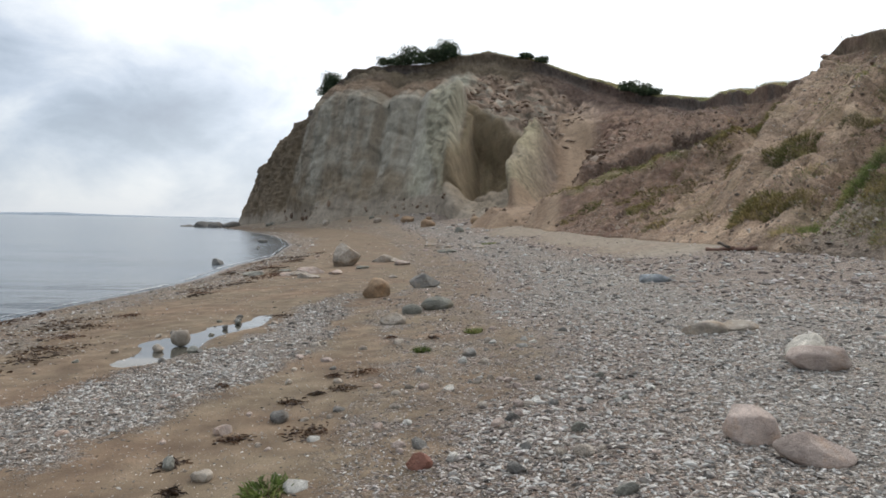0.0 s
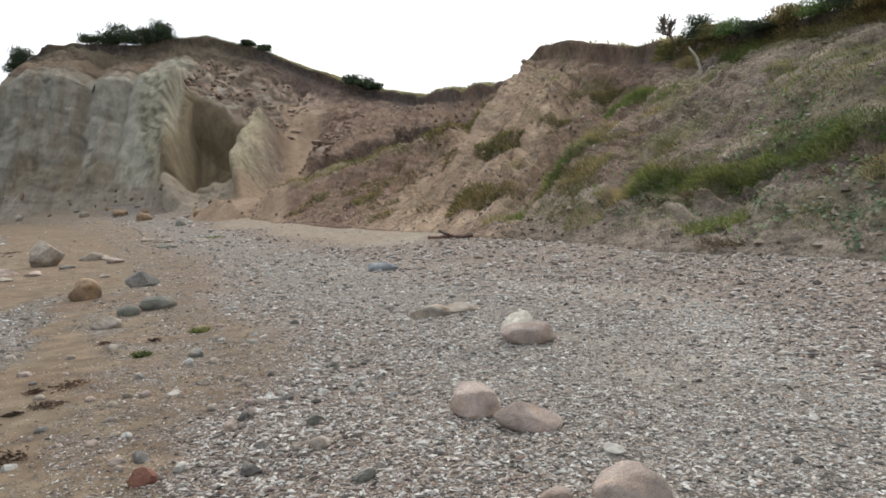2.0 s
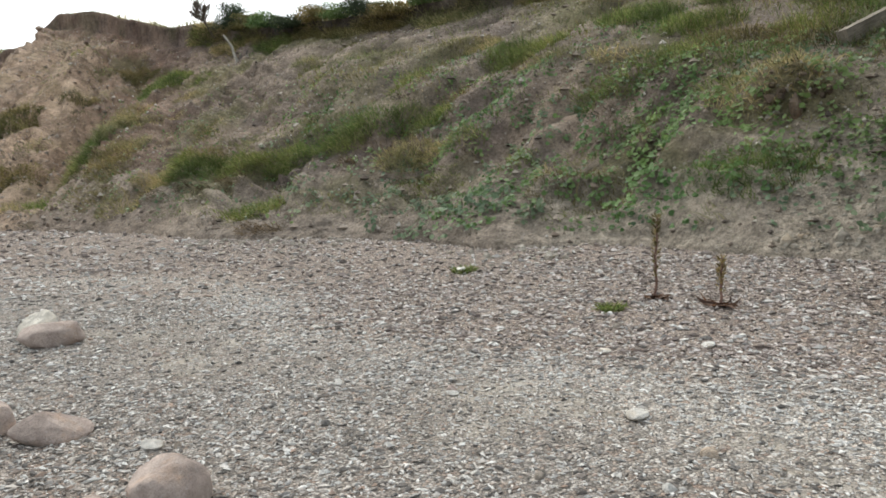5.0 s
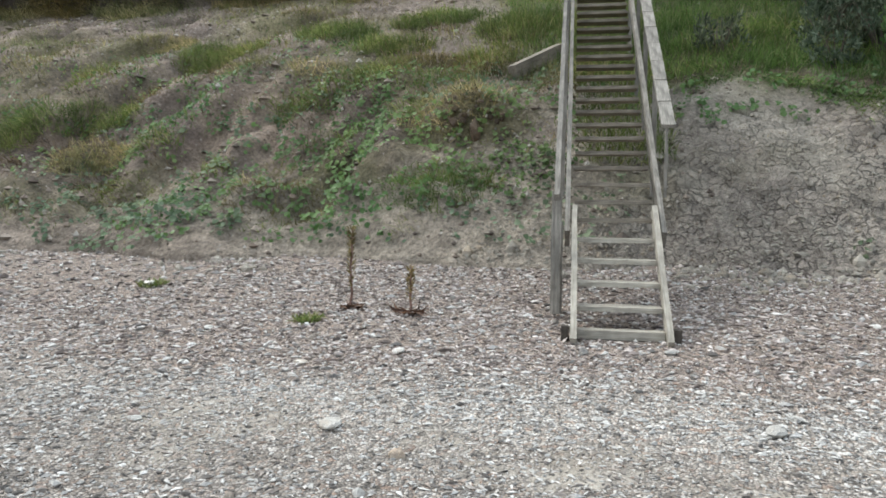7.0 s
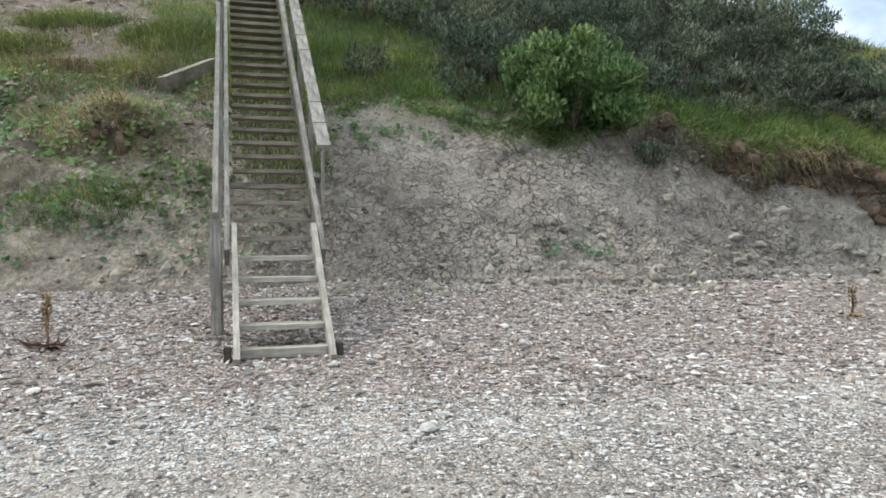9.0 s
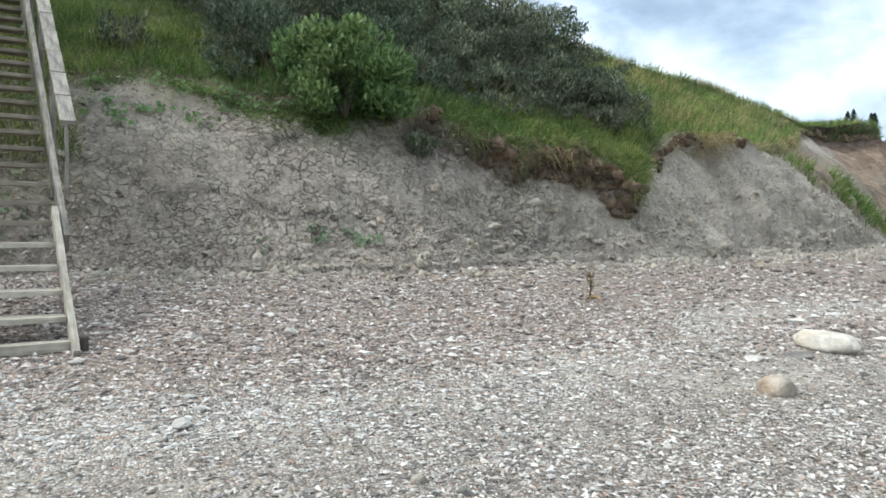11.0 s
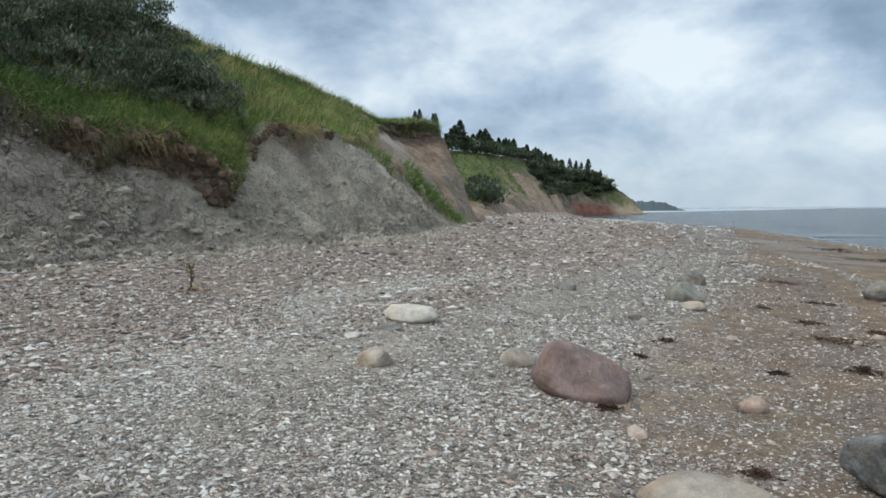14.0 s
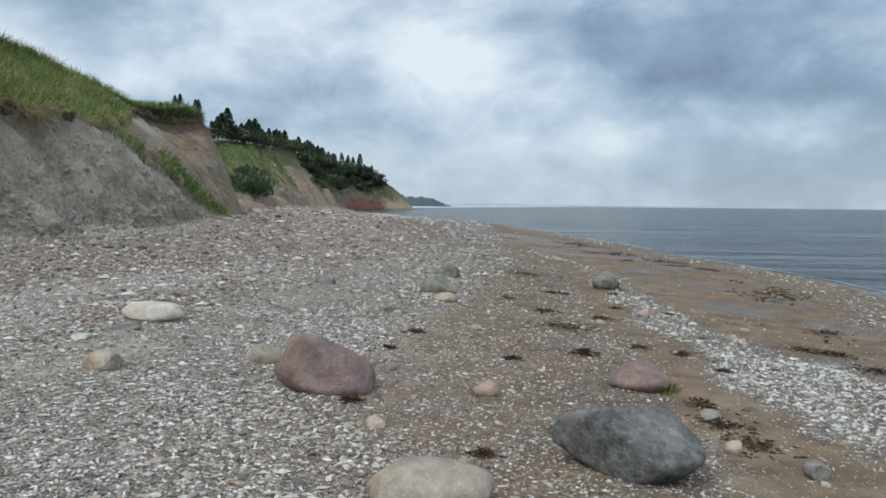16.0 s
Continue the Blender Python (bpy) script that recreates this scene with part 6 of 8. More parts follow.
def sod_edge(u0, u1, n, size, seed, edge=turf_edge):
    """Torn lumps of rooty soil along the lower edge of the turf."""
    rng = np.random.default_rng(seed)
    U = rng.uniform(u0, u1, n)
    lock = vnoise(np.stack([U * 14, 0 * U, 0 * U], -1), seed)
    W = edge(U) - 0.002 - 0.022 * lock * rng.random(n)
    i = np.clip(np.searchsorted(BANK_U, U), 0, len(BANK_U) - 1)
    j = np.clip(np.searchsorted(BANK_W, W), 0, len(BANK_W) - 1)
    P = BANK_P[i, j] + 0.04 * BANK_N[i, j] + rng.normal(0, 0.02, (n, 3))
    keep = rng.random(n) < step(0.25, 0.6, lock)
    V, Fc = crumbs(P[keep], size, seed)
    tagged(from_arrays("sod_lumps", V, Fc, SOD, smooth=False), "torn lumps of dark rooty soil under the turf", "soil lumps", kind="stuff")


PLANTS, REST = [], []


sod_edge(15.08, 15.93, 1400, 0.06, 231)
sod_edge(15.95, 17.5, 700, 0.045, 232)
sod_edge(17.2, 19.4, 900, 0.09, 233, lambda U: np.interp(U, [17.2, 17.6, 18.0, 19.4], [0.62, 0.82, 0.97, 0.99]))


def coltsfoot(u, w, along, up, n, seed, mat=COLTSFOOT, size=0.074):
    rng = np.random.default_rng(seed)
    P, N, r = near_on_bank(u, w, along * 0.95, up * 0.95, n, rng)
    if len(P) < 4:
        return
    label = "low plant with broad grey-green leaves on the clay" if mat is GREY_LEAF else "low plant with broad fresh green leaves on the clay"
    # each plant is a rosette of a dozen leaves
    for k in range(max(1, len(P) // 3)):
        m = int(rng.integers(6, 10))
        off = rng.normal(0, 0.075, (m, 3))
        off -= (off @ N[k])[:, None] * N[k]
        C = off + N[k] * (0.03 + 0.09 * rng.random((m, 1)))
        V, Fc = round_leaves(C, 0.7 * N[k] + np.array((-0.3, 0, 0.5)) + 3.5 * off + 0.4 * rng.normal(size=(m, 3)), size * (0.6 + 0.7 * rng.random(m)), rng)
        if len(PLANTS) >= 290 or u < 13.2:
            REST.append((mat, (V + P[k], Fc)))
            continue
        plant = new("leafy_plant")
        PLANTS.append(plant)
        plant.location = Vector([float(c) for c in P[k]])
        for q in range(m):
            leaf = from_arrays("leaf", V[8 * q:8 * q + 8], Fc[:7], mat, smooth=False)
            leaf.parent = plant
        tagged(plant, label, "plant", "leafy plants on the bank")


COLTS = [(13.48, 0.15, 2.6, 1.5, 170, 0), (13.55, 0.2, 1.8, 1.1, 90, 0), (13.84, 0.16, 1.3, 1.2, 80, 0), (13.78, 0.17, 0.9, 0.8, 45, 0), (13.7, 0.1, 1.0, 0.6, 35, 0), (13.76, 0.06, 0.9, 0.4, 25, 1),
         (13.4, 0.08, 1.4, 0.8, 80, 0), (13.0, 0.06, 2.4, 0.8, 110, 1), (12.91, 0.06, 2.4, 0.7, 90, 1), (13.2, 0.1, 1.6, 1.0, 90, 1), (13.3, 0.25, 1.4, 1.0, 60, 1), (13.9, 0.26, 1.0, 0.9, 45, 0),
         (13.35, 0.036, 0.8, 0.35, 26, 0), (13.6, 0.27, 1.2, 0.8, 50, 0), (12.6, 0.1, 1.8, 0.9, 60, 1), (12.75, 0.18, 1.5, 0.6, 45, 0), (11.9, 0.09, 1.6, 0.8, 40, 1), (12.3, 0.55, 1.2, 0.7, 25, 1),
         (14.64, 0.03, 0.5, 0.4, 29, 1), (14.80, 0.04, 0.6, 0.4, 36, 1), (14.47, 0.175, 0.7, 0.4, 50, 0), (14.26, 0.185, 0.7, 0.4, 60, 0), (15.0, 0.05, 0.4, 0.3, 14, 1), (14.16, 0.2, 0.7, 0.5, 50, 0),
         (14.35, 0.22, 1.2, 0.5, 30, 0), (14.72, 0.235, 1.6, 0.7, 70, 0), (14.62, 0.21, 1.0, 0.5, 40, 0), (14.55, 0.14, 0.5, 0.4, 12, 1)]
for k, (u, w, along, up, n, grey) in sorted(enumerate(COLTS), key=lambda row: (row[1][4] > 60, abs(row[1][0] - 14.3))):
    coltsfoot(u, w, along, up, n if n < 30 else int(1.05 * n), 300 + k, GREY_LEAF if grey else COLTSFOOT)
for mat_ in (COLTSFOOT, GREY_LEAF):
    V, Fc = gather([piece for m_, piece in REST if m_ is mat_])
    tagged(from_arrays("leaf_cover", V, Fc, mat_, smooth=False), "broad-leaved low plants spread over the clay slope", "plants", kind="stuff")
rng = np.random.default_rng(395)
for mat_, n, seed_, limit in ((COLTSFOOT, 30000, 107, -0.06), (GREY_LEAF, 17000, 108, 0.02)):
    P, N, U, W = on_bank(11.4, 14.05, 0.02, 0.6, n, rng)
    keep = rng.random(n) < step(limit, limit + 0.35, fbm(P * 0.75, 3, seed_) + 0.25 * fbm(P * 3.0, 2, seed_ + 20)) * (1 - 0.8 * step(0.3, 0.55, W)) * (0.2 + 0.8 * step(12.2, 13.0, U)) * (1 - np.exp(-((U - 13.77) / 0.07) ** 2 - ((W - 0.188) / 0.018) ** 2))
    P, N = P[keep], N[keep]
    V, Fc = round_leaves(P + N * rng.uniform(0.02, 0.1, (len(P), 1)), 0.7 * N + np.array((-0.3, 0, 0.5)) + 0.5 * rng.normal(size=P.shape), 0.07 * rng.uniform(0.6, 1.3, len(P)), rng)
    tagged(from_arrays("leaf_scatter", V, Fc, mat_, smooth=False), "small broad leaves scattered over the clay slope", "plants", kind="stuff")
P, N, r = near_on_bank(13.77, 0.188, 0.62, 0.2, 130, rng)
V, Fc = crumbs(P + 0.03 * N, 0.075, 17)
tagged(from_arrays("sod_clod", V, Fc, SOD, smooth=False), "dark torn clod of earth below a dry tuft", "clod", kind="stuff")
grass_sheet("shade_grass", 13.98, 14.16, 0.12, 0.62, 5200, 0.34, GRASS, "grass growing in the shade under the stairs", 219, 0.014, patchy(1.0, -0.5, 111))
grass_clump(15.35, 0.075, 0.6, 0.4, 0.25, GRASS, "small grassy plant on the clay scree", 390, density=1500)
grass_clump(15.5, 0.035, 0.5, 0.3, 0.2, DARK_GRASS, "small dry brown plant at the foot of the clay", 391, density=1500)


def tube(bm, points, radii, sides=6):
    """A bent, tapered stem through the points."""
    rings = []
    for k, (p, r) in enumerate(zip(points, radii)):
        d = (points[min(k + 1, len(points) - 1)] - points[max(k - 1, 0)]).normalized()
        a = d.orthogonal().normalized()
        b = d.cross(a)
        rings.append([bm.verts.new(p + (a * math.cos(t) + b * math.sin(t)) * r) for t in (i / sides * 2 * math.pi for i in range(sides))])
    for r0, r1 in zip(rings, rings[1:]):
        for i in range(sides):
            bm.faces.new((r0[i], r0[(i + 1) % sides], r1[(i + 1) % sides], r1[i]))
    bm.faces.new(rings[0][::-1])
    bm.faces.new(rings[-1])


def shrub(place_, size, mat, label, seed, n=3500, leaf=(0.075, 0.026), category="shrub", name="shrub", lumps=9, stems=7, low=0.3, knob=(0.24, 0.42)):
    """A bush: stems from one foot and a lumpy crown of single leaves."""
    rng, rnd = np.random.default_rng(seed), random.Random(seed)
    root = new(name)
    root.location = Vector([float(c) for c in place_])
    tagged(root, label, category)
    sx, sy, sz = size
    for k in range(stems):
        t = k / stems * 2 * math.pi + rnd.uniform(-0.4, 0.4)
        tip = Vector((math.cos(t) * sx * rnd.uniform(0.15, 0.38), math.sin(t) * sy * rnd.uniform(0.15, 0.38), sz * rnd.uniform(0.6, 0.95)))
        mid = tip * 0.5 + Vector((rnd.uniform(-1, 1), rnd.uniform(-1, 1), 0)) * 0.08 * sx
        bm = bmesh.new()
        tube(bm, [Vector((0, 0, -0.15)), mid, tip], [0.014 * sz + 0.008, 0.009 * sz + 0.005, 0.004])
        part("stem", bm, BARK, root)
    spread = 0.62 + 1.7 * (0.33 - sum(knob) / 2)
    centres = np.array([(rng.uniform(-0.5, 0.5) * sx * spread, rng.uniform(-0.5, 0.5) * sy * spread, sz * rng.uniform(low, 0.78)) for _ in range(lumps)])
    radii = rng.uniform(*knob, lumps)
    k = rng.integers(lumps, size=n)
    d = unit(rng.normal(size=(n, 3)))
    shell = rng.random(n) ** 0.35
    C = centres[k] + d * (radii[k] * shell)[:, None] * np.array((sx * 0.8, sy * 0.8, sz * 0.75))
    C[:, 2] = np.maximum(C[:, 2], 0.02)
    V, Fc = leaves(C, d + 0.35 * rng.normal(size=(n, 3)) + np.array((0, 0, 0.35)), leaf[0] * (0.6 + 0.7 * rng.random(n)), leaf[1], rng, along=d * 0.5 + np.array((0, 0, 0.9)) + 0.5 * rng.normal(size=(n, 3)))
    crown = from_arrays("crown", V, Fc, mat, smooth=False)
    crown.parent = root
    return root


def shrub_on(u, w, size, mat, label, seed, **more):
    P, N = spot(u, w)
    return shrub(P, size, mat, label, seed, **more)


WILLOW_LABEL, BUCK_LABEL = "rounded bright green willow bush at the top of the clay face", "grey-green sea buckthorn bush on the grassy slope"
shrub_on(14.83, 0.188, (1.75, 1.9, 1.7), WILLOW, WILLOW_LABEL, 401, n=11000, leaf=(0.12, 0.055), lumps=60, low=0.08, knob=(0.15, 0.25))
BUCKS = [(14.5, 0.55, 2.2, 1.6), (14.35, 0.66, 2.4, 1.7), (14.2, 0.8, 2.6, 1.8), (14.61, 0.46, 2.4, 1.7), (14.68, 0.62, 2.6, 1.8), (14.85, 0.55, 2.6, 1.8), (15.05, 0.62, 2.8, 1.9), (15.24, 0.55, 3.0, 1.9), (15.1, 0.42, 2.2, 1.5),
         (15.3, 0.4, 2.4, 1.5), (15.47, 0.46, 2.6, 1.6), (15.45, 0.62, 2.8, 1.8), (15.6, 0.52, 2.3, 1.35), (15.75, 0.5, 1.9, 1.2), (15.8, 0.36, 1.4, 1.1), (15.88, 0.28, 1.0, 0.75), (15.2, 0.78, 3.0, 2.0), (15.6, 0.7, 2.4, 1.5),
         (14.9, 0.78, 3.0, 2.0), (14.55, 0.8, 3.0, 2.0), (15.05, 0.32, 1.2, 0.8), (15.6, 0.3, 1.0, 0.6), (14.3, 0.34, 0.9, 0.7), (15.93, 0.55, 1.3, 0.8), (14.55, 0.36, 1.8, 1.2), (14.66, 0.32, 1.6, 1.1), (15.02, 0.36, 1.8, 1.2), (15.2, 0.32, 1.6, 1.0), (15.4, 0.33, 1.6, 1.0),
         (15.55, 0.38, 1.8, 1.2), (15.7, 0.36, 1.6, 1.1), (15.8, 0.62, 1.7, 0.9), (14.75, 0.42, 2.2, 1.5), (14.95, 0.46, 2.2, 1.6), (15.05, 0.255, 1.3, 0.9), (15.2, 0.25, 1.3, 0.8), (15.36, 0.27, 1.5, 1.0), (15.52, 0.28, 1.5, 1.0), (15.68, 0.29, 1.5, 1.1), (15.82, 0.27, 1.3, 1.2), (14.62, 0.36, 1.6, 1.2), (15.88, 0.22, 0.9, 0.9),
         (15.12, 0.215, 0.8, 0.5), (15.25, 0.2, 0.7, 0.45), (15.38, 0.2, 0.8, 0.5), (15.5, 0.22, 0.9, 0.6), (15.6, 0.2, 0.7, 0.5), (15.72, 0.21, 0.8, 0.6), (15.8, 0.2, 0.8, 0.7), (14.55, 0.28, 0.9, 0.6)]
for k, (u, w, wide, high) in enumerate(BUCKS):
    shrub_on(u, w, (wide, wide, high), BUCKTHORN, BUCK_LABEL, 410 + k, n=int(900 * wide * high), leaf=(0.12, 0.038), lumps=26, low=0.1, knob=(0.13, 0.24))["group"] = "buckthorn bushes"
shrub_on(15.06, 0.135, (0.95, 0.7, 0.42), BUCKTHORN, "small grey-green bush on the bare clay", 439, n=900, leaf=(0.1, 0.03), low=0.1)
shrub_on(15.3, 0.93, (3.2, 3.0, 2.0), WILLOW, "dark green bush on the top of the bank", 440, n=3500, leaf=(0.14, 0.06))
# scrub on the top edge further north
for k, (u, w, wide, high) in enumerate([(12.29, 1.02, 1.7, 1.2), (12.38, 1.02, 1.2, 0.7), (12.5, 1.02, 1.7, 0.55), (12.6, 1.01, 1.8, 0.5), (12.7, 1.02, 1.8, 0.55), (12.8, 1.02, 1.7, 0.5), (12.9, 1.02, 1.9, 0.55), (13.0, 1.01, 1.8, 0.5),
                                        (13.1, 1.02, 1.8, 0.55), (13.22, 1.02, 2.0, 0.5), (13.35, 1.02, 2.2, 0.6)]):
    shrub_on(u, w, (wide, wide, high), (CONIFER, OLIVE_GRASS, WILLOW)[k % 3], "dense low scrub on the top edge of the bank", 470 + k, n=3200, leaf=(0.1, 0.035), lumps=22, low=0.0)["group"] = "scrub on the top edge"
for k in range(30):
    u = 12.1 + 1.8 * k / 30 + rnd.uniform(-0.03, 0.03)
    mat = rnd.choice((OLIVE_GRASS, DRY_GRASS, OLIVE_GRASS, GRASS))
    grass_clump(u, rnd.uniform(0.93, 1.02), rnd.uniform(1.2, 2.6), rnd.uniform(0.7, 1.3), rnd.uniform(0.35, 0.55), mat, {OLIVE_GRASS: "olive-brown grass hanging over the top edge", DRY_GRASS: "half-dry grass hanging over the top edge", GRASS: "green grass hanging over the top edge"}[mat], 3100 + k, hang=0.5, density=1000, width=0.016)
for k, (u, w, wide, high) in enumerate([(3.5, 1.03, 4, 1.2), (3.65, 1.03, 5, 2.2), (3.78, 1.03, 4, 3.4), (3.92, 1.03, 5, 2.4), (4.05, 1.03, 5, 2.2), (4.17, 1.03, 5, 2.6), (4.3, 1.03, 5, 2.8), (4.42, 1.03, 4, 3.4), (4.5, 1.03, 3, 2.6), (2.2, 1.0, 4.6, 4.0), (5.6, 1.03, 3, 0.8), (5.8, 1.03, 3, 1.0), (7.15, 1.03, 3, 1.6), (7.3, 1.03, 3, 1.3), (7.4, 1.03, 3, 0.9)]):
    shrub_on(u, w, (wide, wide, high), CONIFER, "dark wind-bent scrub on the edge of the high cliff", 460 + k, n=4200 if u < 3 else 1300, lumps=26 if u < 3 else 16, leaf=(0.34, 0.13), low=0.06)["group"] = "scrub on the high cliff"


def bare_tree(place_, height, label, seed, mat=BARK):
    rnd = random.Random(seed)
    root = new("bare_tree")
    root.location = Vector([float(c) for c in place_])
    tagged(root, label, "tree")
    bm = bmesh.new()

    def grow(p, d, length, r, depth):
        q = [p]
        for _ in range(3):
            d = (d + Vector((rnd.uniform(-1, 1), rnd.uniform(-1, 1), rnd.uniform(-0.4, 0.8))) * 0.28).normalized()
            p = p + d * length / 3
            q.append(p)
        tube(bm, q, [max(r * f, 0.011) for f in (1, 0.85, 0.7, 0.55)], 5)
        if depth:
            for _ in range(4):
                grow(q[rnd.choice((1, 2, 3))], (d + Vector((rnd.uniform(-1, 1), rnd.uniform(-1, 1), rnd.uniform(-0.2, 0.7)))).normalized(), length * 0.74, r * 0.55, depth - 1)
    grow(Vector((0, 0, -0.45)), Vector((-0.5, 0.45, 0.75)), height * 0.24, 0.04 * height / 2, 4)
    part("crown", bm, mat, root)
    return root


bare_tree(spot(12.22, 1.02)[0], 2.9, "leafless twiggy tree on the top edge of the bank", 5)


def dead_root():
    """Bleached trunk with its torn root, hanging at the top edge."""
    P, N = spot(12.28, 0.84)
    root = new("dead_trunk")
    root.location = Vector([float(c) for c in P])
    tagged(root, "bleached dead trunk with torn roots below the turf edge", "dead tree")
    side, out = Vector((0.79, -0.61, 0)), Vector((-0.61, -0.79, 0)) * 0.35
    bm = bmesh.new()
    pts = [side * l + out * (2.2 - 0.4 * h) + Vector((0, 0, h)) for l, h in ((-0.05, -0.75), (0.0, -0.4), (0.12, -0.1), (0.2, 0.15), (0.1, 0.4), (0.02, 0.7), (-0.15, 0.95), (-0.3, 1.15))]
    tube(bm, pts, [0.1, 0.075, 0.06, 0.065, 0.055, 0.05, 0.04, 0.025], 8)
    part("trunk", bm, PALE_BARK, root, smooth=True)
    for mat, width, line in ((PALE_BARK, 0.05, ((-0.05, -0.7), (0.25, -0.82), (0.6, -0.78))), (DARK_WOOD, 0.06, ((-0.1, -0.7), (-0.3, -0.85), (-0.45, -1.0))), (DARK_WOOD, 0.05, ((0.35, 0.1), (0.55, 0.35), (0.6, 0.6)))):
        bm = bmesh.new()
        tube(bm, [side * l + out * 1.8 + Vector((0, 0, h)) for l, h in line], [width, width * 0.8, width * 0.4], 6)
        part("root", bm, mat, root, smooth=True)
    bm = bmesh.new()
    tube(bm, [side * l + out * 2.6 + Vector((0, 0, h)) for l, h in ((0.5, -0.8), (0.42, -0.4), (0.36, 0.0), (0.34, 0.35))], [0.24, 0.2, 0.13, 0.05], 8)
    part("dark_stump", bm, DARK_WOOD, root, smooth=True)


dead_root()


def conifer(place_, height, seed):
    rng = np.random.default_rng(seed)
    root = new("conifer")
    root.location = Vector([float(c) for c in place_])
    tagged(root, "dark green fir tree on the far hill", "tree", "firs on the far hill")
    bm = bmesh.new()
    tube(bm, [Vector((0, 0, -0.5)), Vector((0.05, 0, height * 0.5)), Vector((0, 0.05, height))], [0.14, 0.1, 0.03], 5)
    part("trunk", bm, BARK, root)
    n = 700
    h = rng.random(n) ** 0.8
    t = rng.random(n) * 2 * math.pi
    tier = 0.85 + 0.2 * np.cos(h * 30 + 2 * t)
    r = (1 - h) ** 0.7 * height * 0.36 * tier * np.sqrt(rng.random(n)) + 0.05
    C = np.stack([np.cos(t) * r, np.sin(t) * r, 0.12 * height + h * height * 0.9 - 0.15 * r], -1)
    out = np.stack([np.cos(t), np.sin(t), 0 * t - 0.25], -1)
    V, Fc = leaves(C, np.array((0, 0, 1.0)) + 0.5 * rng.normal(size=(n, 3)), 0.13 * height * (0.5 + 0.7 * rng.random(n)), 0.05 * height, rng, along=out + 0.3 * rng.normal(size=(n, 3)))
    crown = from_arrays("crown", V, Fc, CONIFER, smooth=False)
    crown.parent = root
    return root


rnd = random.Random(77)
firs = [(20.95, 1.035, 5.5), (21.05, 1.035, 4.5), (21.15, 1.04, 6.0), (21.25, 1.035, 5.0)] + [(21.3 + 0.115 * k + rnd.uniform(-0.05, 0.05), rnd.choice((1.03, 1.035, 1.04)), rnd.uniform(3.0, 6.5)) for k in range(34)] + [(21.2 + rnd.uniform(0, 3.6), rnd.choice((1.03, 1.04, 1.045)), 4.0) for k in range(26)]
originals = [conifer((0, 0, 0), h, 500 + k) for k, h in enumerate((3.6, 4.4, 5.2, 6.2))]
for k, (u, w, h) in enumerate(firs):
    src = originals[k % 4]
    P, N = spot(min(u, 25.3), w)
    spin = Matrix.Translation([float(c) for c in P]) @ Matrix.Rotation(rnd.uniform(0, 6.28), 4, "Z")
    if k < 4:
        src.matrix_basis = spin
    else:
        f = rnd.uniform(0.55, 1.05)
        copy_thing(src, spin).scale = (f, f, f * rnd.uniform(0.85, 1.1))
# thickets on the far headland
for k in range(26):
    u, w = rnd.uniform(22.9, 25.1), rnd.uniform(0.45, 1.0)
    if u > 24.3 and w < 0.55:
        w += 0.2
    shrub_on(u, w, (rnd.uniform(6, 11), rnd.uniform(6, 11), rnd.uniform(3, 5)), CONIFER if k % 4 else BUCKTHORN, "dense dark thicket on the far headland", 540 + k, n=420, leaf=(1.1, 0.5), name="thicket", category="thicket", stems=3)["group"] = "thickets on the far headland"
for k in range(18):
    u = 22.9 + 0.12 * k + rnd.uniform(-0.06, 0.06)
    shrub_on(u, rnd.uniform(0.28, 0.66), (rnd.uniform(6, 10), rnd.uniform(6, 10), rnd.uniform(2, 3.2)), CONIFER if k % 5 else BUCKTHORN, "dense dark thicket on the far headland", 620 + k, n=420, leaf=(0.9, 0.4), low=0.02, name="thicket", category="thicket", stems=3)["group"] = "thickets on the far headland"
for k, (u, w, s) in enumerate([(20.55, 0.22, 5), (20.62, 0.28, 5), (20.7, 0.25, 4.5), (20.5, 0.15, 4)]):
    shrub_on(u, w, (s, s, s * 0.6), CONIFER if k % 2 else BUCKTHORN, "dark green thicket at the foot of the green hill", 580 + k, n=700, leaf=(0.5, 0.25), name="thicket", category="thicket", stems=3)
for k in range(16):
    u = 21.35 + 0.13 * k
    shrub_on(u, 1.03, (7, 7, 3.0), CONIFER if k % 4 else BUCKTHORN, "dark hedge along the top of the far hill", 590 + k, n=420, leaf=(0.7, 0.35), name="hedge", category="hedge", stems=3)["group"] = "hedge on the far hill"
for k, (u, h) in enumerate([(18.45, 1.0), (18.52, 0.9), (18.8, 0.7), (18.9, 0.75), (18.3, 0.5)]):
    P, N = spot(u, 1.035)
    src = copy_thing(originals[k % 4], Matrix.Translation([float(c) for c in P]))
    src.scale = (h / 5, h / 5, h / 5)
    src["label"] = "young fir behind the turf edge"


